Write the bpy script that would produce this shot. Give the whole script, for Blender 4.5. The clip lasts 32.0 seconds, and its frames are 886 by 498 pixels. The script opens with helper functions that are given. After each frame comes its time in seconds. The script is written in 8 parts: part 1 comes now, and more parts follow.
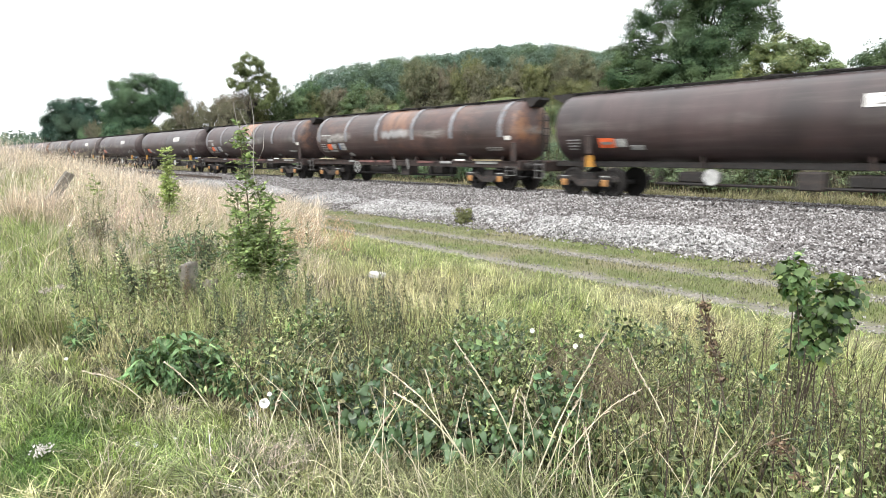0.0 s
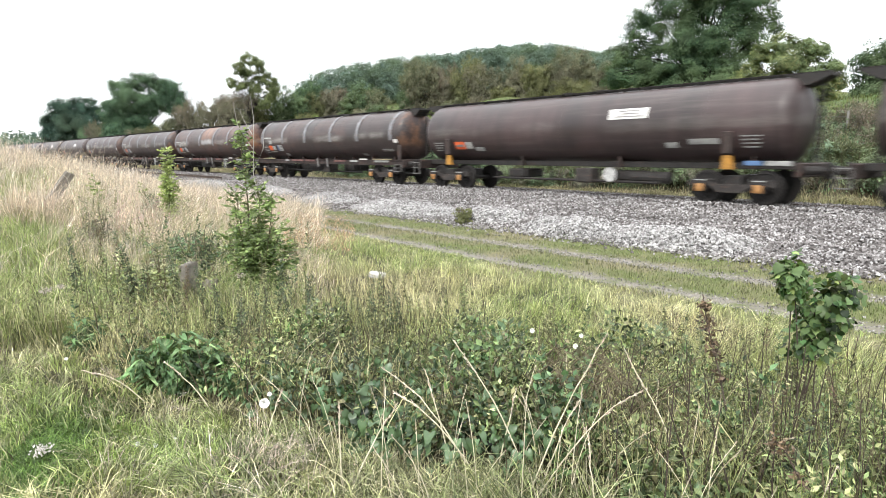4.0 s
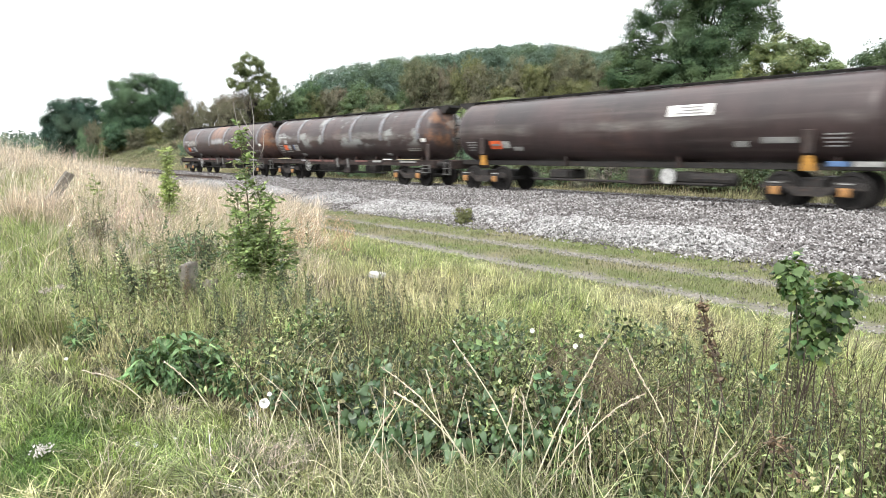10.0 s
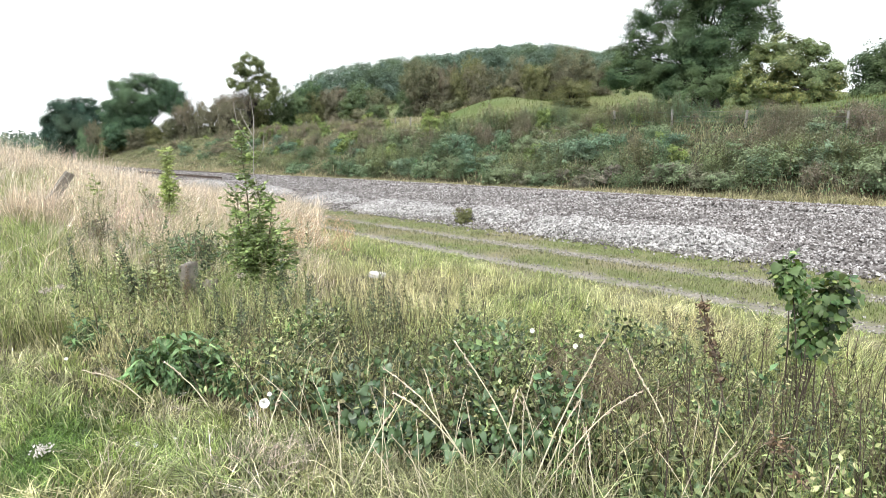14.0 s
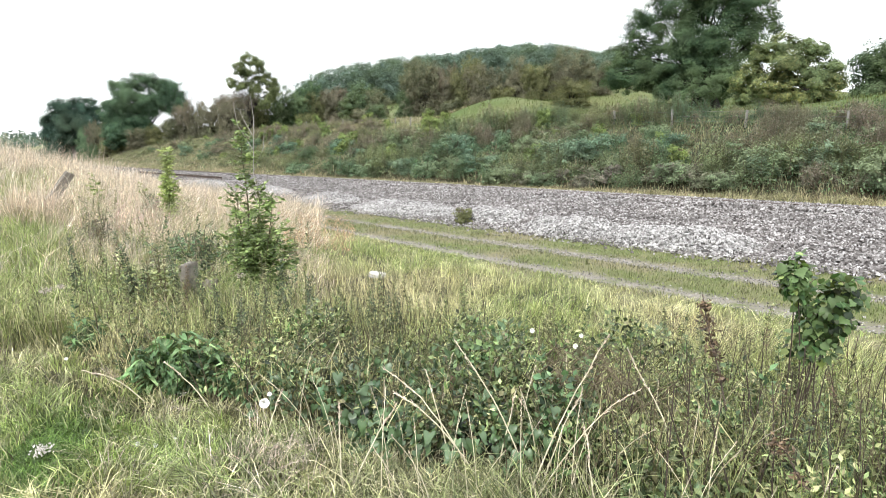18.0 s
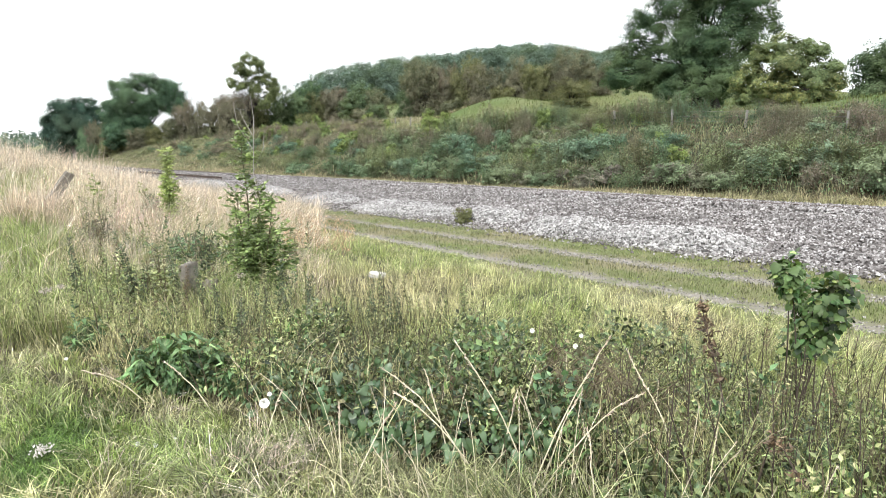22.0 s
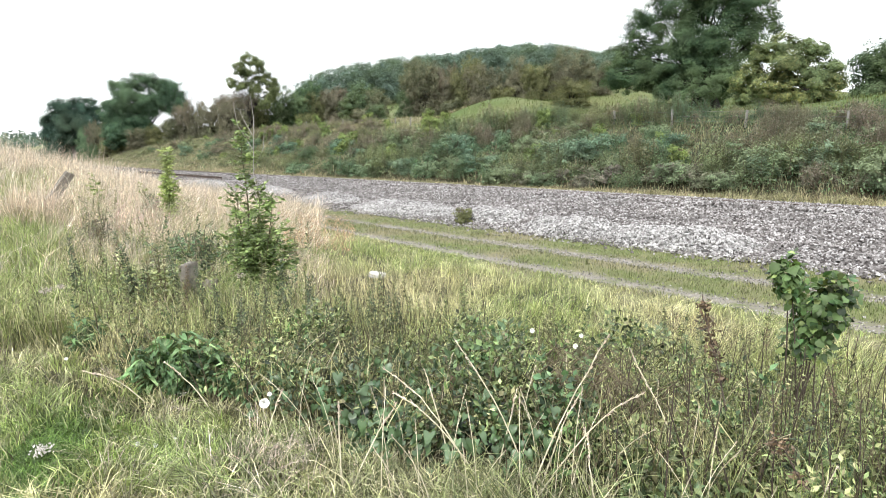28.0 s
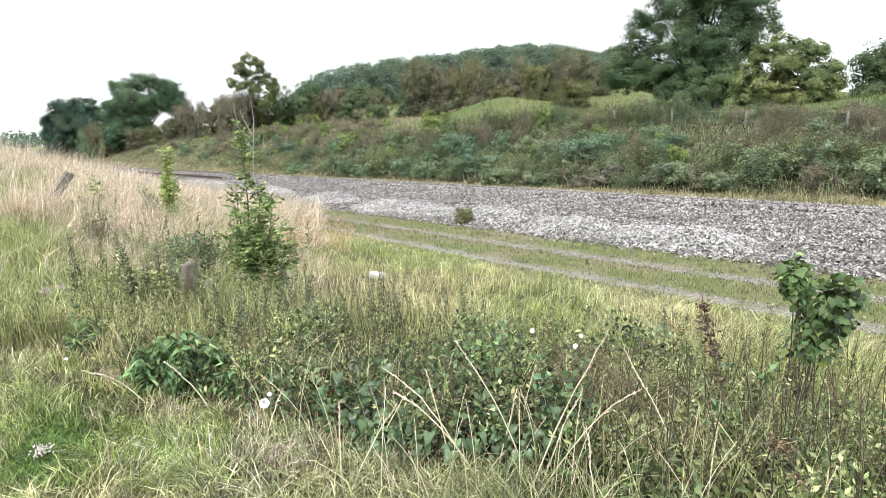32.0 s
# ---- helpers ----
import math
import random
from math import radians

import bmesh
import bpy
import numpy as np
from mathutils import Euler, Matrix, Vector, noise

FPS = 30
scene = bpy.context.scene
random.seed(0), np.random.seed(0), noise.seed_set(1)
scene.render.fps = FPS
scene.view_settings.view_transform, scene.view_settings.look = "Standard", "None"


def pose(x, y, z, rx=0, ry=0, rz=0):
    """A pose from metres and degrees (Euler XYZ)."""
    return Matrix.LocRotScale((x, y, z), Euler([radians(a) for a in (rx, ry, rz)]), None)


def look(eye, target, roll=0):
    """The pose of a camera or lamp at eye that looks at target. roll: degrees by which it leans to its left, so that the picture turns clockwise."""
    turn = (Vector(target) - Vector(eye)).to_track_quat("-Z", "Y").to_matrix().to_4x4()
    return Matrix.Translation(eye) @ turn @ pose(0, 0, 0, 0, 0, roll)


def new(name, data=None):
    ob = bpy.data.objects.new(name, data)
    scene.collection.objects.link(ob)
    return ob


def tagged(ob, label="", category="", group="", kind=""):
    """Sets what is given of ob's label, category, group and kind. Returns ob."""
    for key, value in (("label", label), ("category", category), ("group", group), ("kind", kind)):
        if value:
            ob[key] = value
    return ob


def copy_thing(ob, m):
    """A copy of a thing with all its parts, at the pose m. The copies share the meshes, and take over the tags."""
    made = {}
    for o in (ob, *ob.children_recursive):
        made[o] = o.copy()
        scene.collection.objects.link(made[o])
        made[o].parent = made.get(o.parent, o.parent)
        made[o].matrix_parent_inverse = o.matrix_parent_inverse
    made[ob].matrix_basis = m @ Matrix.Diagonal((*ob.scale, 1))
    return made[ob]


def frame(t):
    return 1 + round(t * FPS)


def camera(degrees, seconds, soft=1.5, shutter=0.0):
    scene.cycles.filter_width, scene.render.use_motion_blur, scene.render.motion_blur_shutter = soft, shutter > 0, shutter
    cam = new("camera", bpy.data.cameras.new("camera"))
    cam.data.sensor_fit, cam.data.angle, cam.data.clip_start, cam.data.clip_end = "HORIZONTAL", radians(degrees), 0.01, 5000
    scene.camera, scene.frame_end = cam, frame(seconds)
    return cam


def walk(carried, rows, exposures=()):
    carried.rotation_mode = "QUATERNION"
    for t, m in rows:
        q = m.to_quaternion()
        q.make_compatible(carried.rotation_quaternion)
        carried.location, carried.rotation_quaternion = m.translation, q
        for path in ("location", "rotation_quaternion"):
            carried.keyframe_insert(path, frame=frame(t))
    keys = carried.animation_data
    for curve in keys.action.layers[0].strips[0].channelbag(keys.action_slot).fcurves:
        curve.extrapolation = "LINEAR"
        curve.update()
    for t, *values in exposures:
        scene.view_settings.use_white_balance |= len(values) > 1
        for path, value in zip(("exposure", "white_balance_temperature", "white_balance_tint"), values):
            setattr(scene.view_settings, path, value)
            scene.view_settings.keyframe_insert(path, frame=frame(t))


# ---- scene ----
# World: x along the track (the way the train runs), y across it to the far bank, z up; z = 0 is the rail head.
EYE = Vector((0.0, 0.0, 1.463))
YAW, PITCH = 0.7194, 0.1526
cam = camera(71.94, 32.0, soft=0.9, shutter=0.32)
_aim = EYE + Vector((-math.cos(YAW) * math.cos(PITCH), math.sin(YAW) * math.cos(PITCH), -math.sin(PITCH)))
walk(cam, [(0.0, look(EYE, _aim)), (32.0, look(EYE, _aim))])

# ---- world and light: a bright overcast day ----
world = bpy.data.worlds.new("overcast_sky")
scene.world = world
world.use_nodes = True
_nt = world.node_tree
_nt.nodes.clear()
_out = _nt.nodes.new("ShaderNodeOutputWorld")
_bg = _nt.nodes.new("ShaderNodeBackground")
_sky = _nt.nodes.new("ShaderNodeTexSky")
_sky.sky_type, _sky.sun_disc = "NISHITA", False
_sky.sun_elevation, _sky.sun_rotation = radians(48), radians(200)
_gain = _nt.nodes.new("ShaderNodeVectorMath")
_gain.operation = "SCALE"
_gain.inputs["Scale"].default_value = 0.1
_nt.links.new(_sky.outputs[0], _gain.inputs[0])
_tc = _nt.nodes.new("ShaderNodeTexCoord")
_sep = _nt.nodes.new("ShaderNodeSeparateXYZ")
_nt.links.new(_tc.outputs["Generated"], _sep.inputs[0])
_rmp = _nt.nodes.new("ShaderNodeValToRGB")
_rmp.color_ramp.elements[0].position, _rmp.color_ramp.elements[0].color = 0.0, (0.68, 0.70, 0.72, 1)
_rmp.color_ramp.elements[1].position, _rmp.color_ramp.elements[1].color = 0.8, (1.75, 1.785, 1.82, 1)
_nt.links.new(_sep.outputs[2], _rmp.inputs[0])
_mix = _nt.nodes.new("ShaderNodeMix")
_mix.data_type = "RGBA"
_mix.inputs[0].default_value = 0.9
_nt.links.new(_gain.outputs[0], _mix.inputs[6])
_nt.links.new(_rmp.outputs[0], _mix.inputs[7])
_nt.links.new(_mix.outputs[2], _bg.inputs[0])
_bg.inputs[1].default_value = 1.88
_nt.links.new(_bg.outputs[0], _out.inputs[0])
sun = new("sun", bpy.data.lights.new("sun", "SUN"))
sun.data.energy, sun.data.angle, sun.data.color = 2.9, radians(9), (1.0, 0.96, 0.9)
sun.matrix_world = look((0, 0, 0), (math.cos(radians(48)) * -0.35, math.cos(radians(48)) * 0.94, -math.sin(radians(48))))
scene.view_settings.exposure = 0.0
# ---- mesh helpers ----


def mesh_np(name, verts, faces, mat=None, smooth=False):
    """A mesh from arrays: verts (n,3) and faces, one array (m,k) or a list of such arrays."""
    me = bpy.data.meshes.new(name)
    groups = faces if isinstance(faces, list) else [faces]
    groups = [np.asarray(g, dtype=np.int32) for g in groups if len(g)]
    verts = np.asarray(verts, dtype=np.float32)
    me.vertices.add(len(verts))
    me.vertices.foreach_set("co", verts.ravel())
    total = np.concatenate([np.full(len(g), g.shape[1], dtype=np.int32) for g in groups])
    loops = np.concatenate([g.ravel() for g in groups])
    me.loops.add(len(loops))
    me.loops.foreach_set("vertex_index", loops)
    me.polygons.add(len(total))
    start = np.concatenate([[0], np.cumsum(total)[:-1]]).astype(np.int32)
    me.polygons.foreach_set("loop_start", start)
    me.polygons.foreach_set("loop_total", total)
    me.polygons.foreach_set("use_smooth", np.full(len(total), smooth, dtype=bool))
    me.update(calc_edges=True)
    if mat:
        me.materials.append(mat)
    return me


def put(name, me, parent=None, label="", m=None):
    ob = new(name, me)
    if parent:
        ob.parent = parent
    if m is not None:
        ob.matrix_basis = m
    if label:
        ob["label"] = label
    return ob


def part(name, bm, mat, parent, label="", smooth=False):
    me = bpy.data.meshes.new(name)
    bm.to_mesh(me)
    bm.free()
    me.materials.append(mat)
    if smooth:
        for p in me.polygons:
            p.use_smooth = True
    return put(name, me, parent, label)


def box(bm, x0, x1, y0, y1, z0, z1, bevel=0.0, m=None):
    got = bmesh.ops.create_cube(bm, size=1.0)["verts"]
    for v in got:
        v.co = Vector((x0 + (v.co.x + 0.5) * (x1 - x0), y0 + (v.co.y + 0.5) * (y1 - y0), z0 + (v.co.z + 0.5) * (z1 - z0)))
    if bevel:
        edges = list({e for v in got for e in v.link_edges})
        got = bmesh.ops.bevel(bm, geom=edges, offset=bevel, segments=1, affect="EDGES")["verts"]
    if m is not None:
        bmesh.ops.transform(bm, matrix=m, verts=[v for v in got if v.is_valid])
    return bm


def lathe(bm, profile, axis="x", seg=24, centre=(0, 0, 0), arc=(0.0, 2 * math.pi)):
    """Turns a profile of (along, radius) about an axis through centre."""
    full = abs(arc[1] - arc[0] - 2 * math.pi) < 1e-6
    n = seg if full else seg + 1
    rings = []
    for a, r in profile:
        ring = []
        for i in range(n):
            t = arc[0] + (arc[1] - arc[0]) * i / seg
            c, s = math.cos(t) * r, math.sin(t) * r
            p = {"x": (a, c, s), "y": (c, a, s), "z": (c, s, a)}[axis]
            ring.append(bm.verts.new(Vector(p) + Vector(centre)))
        rings.append(ring)
    for r0, r1 in zip(rings, rings[1:]):
        for i in range(n if full else n - 1):
            j = (i + 1) % n
            bm.faces.new((r0[i], r0[j], r1[j], r1[i]))
    if full:
        for ring in (rings[0], rings[-1]):
            bm.faces.new(ring)
    bmesh.ops.recalc_face_normals(bm, faces=bm.faces[:])
    return bm


def unit(v):
    return v / np.maximum(np.linalg.norm(v, axis=-1, keepdims=True), 1e-9)


def tubes(paths, sides=6):
    """Tapered tubes; each path is (points (k,3), radii (k))."""
    V, F, base = [], [], 0
    for pts, rad in paths:
        pts = np.asarray(pts, float)
        k = len(pts)
        d = unit(np.gradient(pts, axis=0))
        ref = np.where(np.abs(d[:, 2:3]) > 0.9, np.array([[1.0, 0, 0]]), np.array([[0, 0, 1.0]]))
        s = unit(np.cross(d, ref))
        u = np.cross(s, d)
        a = np.linspace(0, 2 * np.pi, sides, endpoint=False)
        ring = pts[:, None, :] + np.asarray(rad, float)[:, None, None] * (np.cos(a)[None, :, None] * s[:, None, :] + np.sin(a)[None, :, None] * u[:, None, :])
        V.append(ring.reshape(-1, 3))
        i, j = np.meshgrid(np.arange(k - 1), np.arange(sides), indexing="ij")
        jn = (j + 1) % sides
        F.append(np.stack([base + i * sides + j, base + i * sides + jn, base + (i + 1) * sides + jn, base + (i + 1) * sides + j], -1).reshape(-1, 4))
        base += k * sides
    return np.concatenate(V), np.concatenate(F)


def leaf_quads(P, D, N, length, width, fold=0.18):
    """Pointed leaves at P that grow along D, with faces towards N: four corners each, folded a little."""
    D = unit(D)
    S = unit(np.cross(D, N))
    U = np.cross(S, D)
    L, W = np.asarray(length)[:, None], np.asarray(width)[:, None]
    a = P
    b = P + D * L * 0.45 + S * W * 0.5 + U * W * fold
    c = P + D * L
    d = P + D * L * 0.45 - S * W * 0.5 + U * W * fold
    V = np.stack([a, b, c, d], 1).reshape(-1, 3)
    n = len(P)
    return V, np.arange(4 * n).reshape(n, 4)


def blades(P, height, lean, width, r, curl=0.55):
    """Grass blades rooted at P: strips of two quads and a tip; lean: (n,2) horizontal drift of the tip."""
    n = len(P)
    ang = r.uniform(0, 2 * np.pi, n)
    S = np.stack([np.cos(ang), np.sin(ang), np.zeros(n)], 1)
    H, W = height[:, None], width[:, None]
    Ln = np.concatenate([lean, np.zeros((n, 1))], 1)
    up = np.array([[0, 0, 1.0]])
    m1 = P + up * H * 0.45 + Ln * H * 0.22
    m2 = P + up * H * 0.8 + Ln * H * 0.6
    tip = P + up * H * (1.0 - curl * np.minimum(np.linalg.norm(lean, axis=1, keepdims=True), 1.0) * 0.35) + Ln * H
    V = np.stack([P - S * W * 0.5, P + S * W * 0.5, m1 - S * W * 0.45, m1 + S * W * 0.45, m2 - S * W * 0.3, m2 + S * W * 0.3, tip], 1).reshape(-1, 3)
    o = np.arange(n)[:, None] * 7
    Q = np.concatenate([o + np.array([[0, 1, 3, 2]]), o + np.array([[2, 3, 5, 4]])])
    T = o + np.array([[4, 5, 6]])
    return V, [Q, T]


def slips(P, height, lean, width, r):
    """Plainer grass blades for farther off: one quad and a tip."""
    n = len(P)
    ang = r.uniform(0, 2 * np.pi, n)
    S = np.stack([np.cos(ang), np.sin(ang), np.zeros(n)], 1)
    H, W = height[:, None], width[:, None]
    Ln = np.concatenate([lean, np.zeros((n, 1))], 1)
    up = np.array([[0, 0, 1.0]])
    mid = P + up * H * 0.6 + Ln * H * 0.32
    tip = P + up * H * (1.0 - 0.2 * np.minimum(np.linalg.norm(lean, axis=1, keepdims=True), 1.0)) + Ln * H
    V = np.stack([P - S * W * 0.5, P + S * W * 0.5, mid - S * W * 0.4, mid + S * W * 0.4, tip], 1).reshape(-1, 3)
    o = np.arange(n)[:, None] * 5
    return V, [o + np.array([[0, 1, 3, 2]]), o + np.array([[2, 3, 4]])]


def join_geo(items):
    """Joins (verts, faces) pairs; faces may be an array or a list of arrays."""
    V, by, base = [], {}, 0
    for v, f in items:
        for g in (f if isinstance(f, list) else [f]):
            if len(g):
                by.setdefault(g.shape[1], []).append(np.asarray(g) + base)
        V.append(v)
        base += len(v)
    return np.concatenate(V), [np.concatenate(g) for g in by.values()]


def smooth01(a, b, v):
    t = np.clip((np.asarray(v, float) - a) / (b - a), 0, 1)
    return t * t * (3 - 2 * t)


def waves(x, y, scale, seed):
    """Cheap smooth relief between about -1 and 1."""
    q = np.random.default_rng(seed)
    out = 0
    for k in range(5):
        a, p, f = q.uniform(0, 6.28), q.uniform(0, 6.28), q.uniform(0.6, 1.7) / scale
        out = out + np.sin((x * math.cos(a) + y * math.sin(a)) * f * 6.28 + p)
    return out / 3.0


TRACK_Y = 19.5
PILES = [(-37.0, 13.5, 3.0, 1.0, 0.24), (-27.8, 13.0, 2.0, 1.05, 0.26), (-21.2, 12.6, 1.6, 1.05, 0.27), (-16.1, 12.3, 2.7, 1.1, 0.27), (-12.1, 12.45, 1.05, 1.0, 0.30), (-9.1, 12.2, 1.4, 1.15, 0.30), (-6.35, 12.15, 1.75, 1.15, 0.31)]


def ground_z(x, y):
    """Height of the ground: verge with a bank to the west, vehicle track, ballast, far cutting side, fields and hill."""
    x, y = np.asarray(x, float), np.asarray(y, float)
    z = np.interp(y, [-300, -30, -3, 0, 3, 7, 10.7, 11.4, 17.3, 21.3, 22.6, 24.2, 31.0, 33.0, 62, 120, 200, 700],
                  [1.5, 0.6, -0.05, -0.15, -0.25, -0.44, -0.46, -0.38, -0.05, -0.05, -0.42, -0.30, 3.0, 3.3, 8.0, 11.5, 14, 30])
    z = z + 1.62 * smooth01(-4, -34, x) * smooth01(10.4, 2.0, y)
    z = z + 0.10 * smooth01(-16, -40, x) * smooth01(11.5, 9.0, y)
    # ruts of the vehicle track
    z = z - 0.05 * (np.exp(-((y - 8.05) / 0.28) ** 2) + np.exp(-((y - 9.8) / 0.28) ** 2))
    # mound and uneven field on the far side
    z = z + 1.25 * np.exp(-(((x + 42) / 7.0) ** 2 + ((y - 44) / 4.5) ** 2))
    z = z + np.interp(x, [-52, -44, -38, -31, -20, -14], [0.0, 0.7, 0.8, -0.8, -1.3, -1.6]) * smooth01(37, 58, y) * smooth01(180, 110, y)
    z = z + 0.35 * waves(x, y, 22, 3) * smooth01(33, 45, y)
    z = z + 0.10 * waves(x, y, 5, 5) * (smooth01(23.5, 26, y))
    z = z + 0.05 * waves(x, y, 2.2, 8) * smooth01(7.0, 5.0, y)
    z = z + 0.035 * waves(x, y, 1.4, 9) * smooth01(10.6, 11.5, y) * smooth01(17.8, 16.5, y)
    # wooded hill far away
    z = z + 30 * np.exp(-(((x + 200) / 95.0) ** 2 + ((y - 245) / 90.0) ** 2))
    z = z + 14 * np.exp(-(((x + 330) / 70.0) ** 2 + ((y - 200) / 70.0) ** 2))
    return z
# ---- materials ----
class Nodes:
    """A short way to write node trees."""

    def __init__(self, name):
        self.mat = bpy.data.materials.new(name)
        self.mat.use_nodes = True
        self.nt = self.mat.node_tree
        self.nt.nodes.clear()
        self.out = self.nt.nodes.new("ShaderNodeOutputMaterial")

    def add(self, kind, **inputs):
        n = self.nt.nodes.new(kind)
        for k, v in inputs.items():
            self.set(n, k.replace("_", " "), v)
        return n

    def set(self, n, key, v):
        sock = n.inputs[int(key)] if key.isdigit() else n.inputs[key]
        if isinstance(v, bpy.types.NodeSocket):
            self.nt.links.new(v, sock)
        elif isinstance(v, tuple) and len(v) == 3 and sock.type == "RGBA":
            sock.default_value = (*v, 1)
        else:
            sock.default_value = v

    def pos(self, obj=False, scale=(1, 1, 1)):
        if obj:
            src = self.nt.nodes.new("ShaderNodeTexCoord").outputs["Object"]
        else:
            src = self.nt.nodes.new("ShaderNodeNewGeometry").outputs["Position"]
        m = self.nt.nodes.new("ShaderNodeMapping")
        m.inputs["Scale"].default_value = scale
        self.nt.links.new(src, m.inputs["Vector"])
        return m.outputs[0]

    def noise(self, vec, scale, detail=4.0, rough=0.55):
        n = self.add("ShaderNodeTexNoise", Vector=vec, Scale=scale, Detail=detail, Roughness=rough)
        return n.outputs[0]

    def ramp(self, fac, stops):
        n = self.nt.nodes.new("ShaderNodeValToRGB")
        el = n.color_ramp.elements
        while len(el) < len(stops):
            el.new(0.5)
        for e, (p, c) in zip(el, stops):
            e.position = p
            e.color = (*c, 1) if isinstance(c, tuple) else (c, c, c, 1)
        self.nt.links.new(fac, n.inputs[0])
        return n.outputs[0]

    def mix(self, fac, a, b, mode="MIX"):
        n = self.nt.nodes.new("ShaderNodeMix")
        n.data_type, n.blend_type = "RGBA", mode
        for i, v in ((0, fac), (6, a), (7, b)):
            if isinstance(v, bpy.types.NodeSocket):
                self.nt.links.new(v, n.inputs[i])
            elif isinstance(v, tuple):
                n.inputs[i].default_value = (*v, 1)
            else:
                n.inputs[i].default_value = v
        return n.outputs[2]

    def math(self, op, a, b=0.0):
        n = self.nt.nodes.new("ShaderNodeMath")
        n.operation = op
        for i, v in ((0, a), (1, b)):
            if isinstance(v, bpy.types.NodeSocket):
                self.nt.links.new(v, n.inputs[i])
            else:
                n.inputs[i].default_value = v
        return n.outputs[0]

    def sep(self, vec):
        n = self.nt.nodes.new("ShaderNodeSeparateXYZ")
        self.nt.links.new(vec, n.inputs[0])
        return n.outputs

    def span(self, v, a, b):
        """0 at a, 1 at b."""
        n = self.nt.nodes.new("ShaderNodeMapRange")
        n.interpolation_type = "SMOOTHSTEP"
        n.inputs["From Min"].default_value, n.inputs["From Max"].default_value = a, b
        self.nt.links.new(v, n.inputs["Value"])
        return n.outputs[0]

    def bump(self, height, strength=0.4, dist=0.02):
        return self.add("ShaderNodeBump", Height=height, Strength=strength, Distance=dist).outputs[0]

    def finish(self, color, rough=0.8, metal=0.0, normal=None, spec=0.5):
        b = self.add("ShaderNodeBsdfPrincipled")
        self.set(b, "Base Color", color)
        self.set(b, "Roughness", rough)
        self.set(b, "Metallic", metal)
        self.set(b, "Specular IOR Level", spec)
        if normal is not None:
            self.set(b, "Normal", normal)
        self.nt.links.new(b.outputs[0], self.out.inputs[0])
        return self.mat


def foliage(name, cols, patch=None, patch_scale=0.4, gloss=0.6, glow=0.24, rough=0.42, grain=4.5, own=0.8):
    """Leaves or blades: a colour of its own for each leaf, drifting in patches over the ground, light let through."""
    k = Nodes(name)
    rnd = k.nt.nodes.new("ShaderNodeNewGeometry").outputs["Random Per Island"]
    n = len(cols)
    col = k.ramp(rnd, [((i + 0.5) / n if n > 1 else 0.5, c) for i, c in enumerate(cols)])
    pos = k.pos()
    if patch:
        pn = k.ramp(k.noise(pos, patch_scale, 3), [(0.42, 0.0), (0.6, 1.0)])
        col = k.mix(pn, col, k.mix(0.75, col, patch))
    fine = k.noise(pos, grain, 3)
    col = k.mix(0.8, col, k.mix(1.0, col, k.ramp(fine, [(0.32, 0.42), (0.68, 1.55)]), "MULTIPLY"))
    again = k.math("FRACT", k.math("MULTIPLY", rnd, 37.0))
    col = k.mix(own, col, k.mix(1.0, col, k.ramp(again, [(0.0, 0.16), (0.5, 0.80), (1.0, 2.05)]), "MULTIPLY"))
    b = k.add("ShaderNodeBsdfPrincipled")
    k.set(b, "Base Color", col)
    k.set(b, "Roughness", rough)
    k.set(b, "Specular IOR Level", gloss * 0.5)
    t = k.add("ShaderNodeBsdfTranslucent")
    k.set(t, "Color", k.mix(1.0, col, (1.15, 1.15, 0.7), "MULTIPLY"))
    m = k.add("ShaderNodeMixShader")
    m.inputs[0].default_value = glow
    k.nt.links.new(b.outputs[0], m.inputs[1])
    k.nt.links.new(t.outputs[0], m.inputs[2])
    k.nt.links.new(m.outputs[0], k.out.inputs[0])
    return k.mat


def plain(name, col, rough=0.6, metal=0.0, vary=0.35, scale=6.0, rust=None, bump=0.15):
    """Painted or bare surface with grain and wear at two scales."""
    k = Nodes(name)
    p = k.pos(obj=True)
    c = k.mix(vary, col, k.mix(1.0, col, k.ramp(k.noise(p, scale, 5), [(0.3, 0.3), (0.7, 1.7)]), "MULTIPLY"))
    c = k.mix(vary * 0.6, c, k.mix(1.0, c, k.ramp(k.noise(p, scale * 9, 3), [(0.3, 0.4), (0.7, 1.6)]), "MULTIPLY"))
    if rust:
        c = k.mix(k.ramp(k.noise(p, scale * 1.7, 6, 0.7), [(0.55, 0.0), (0.68, 0.85)]), c, rust)
    r = k.ramp(k.noise(p, scale * 3, 3), [(0.3, max(rough - 0.12, 0.05)), (0.7, min(rough + 0.12, 1.0))])
    return k.finish(c, r, metal, k.bump(k.noise(p, scale * 14, 3), bump, 0.01))


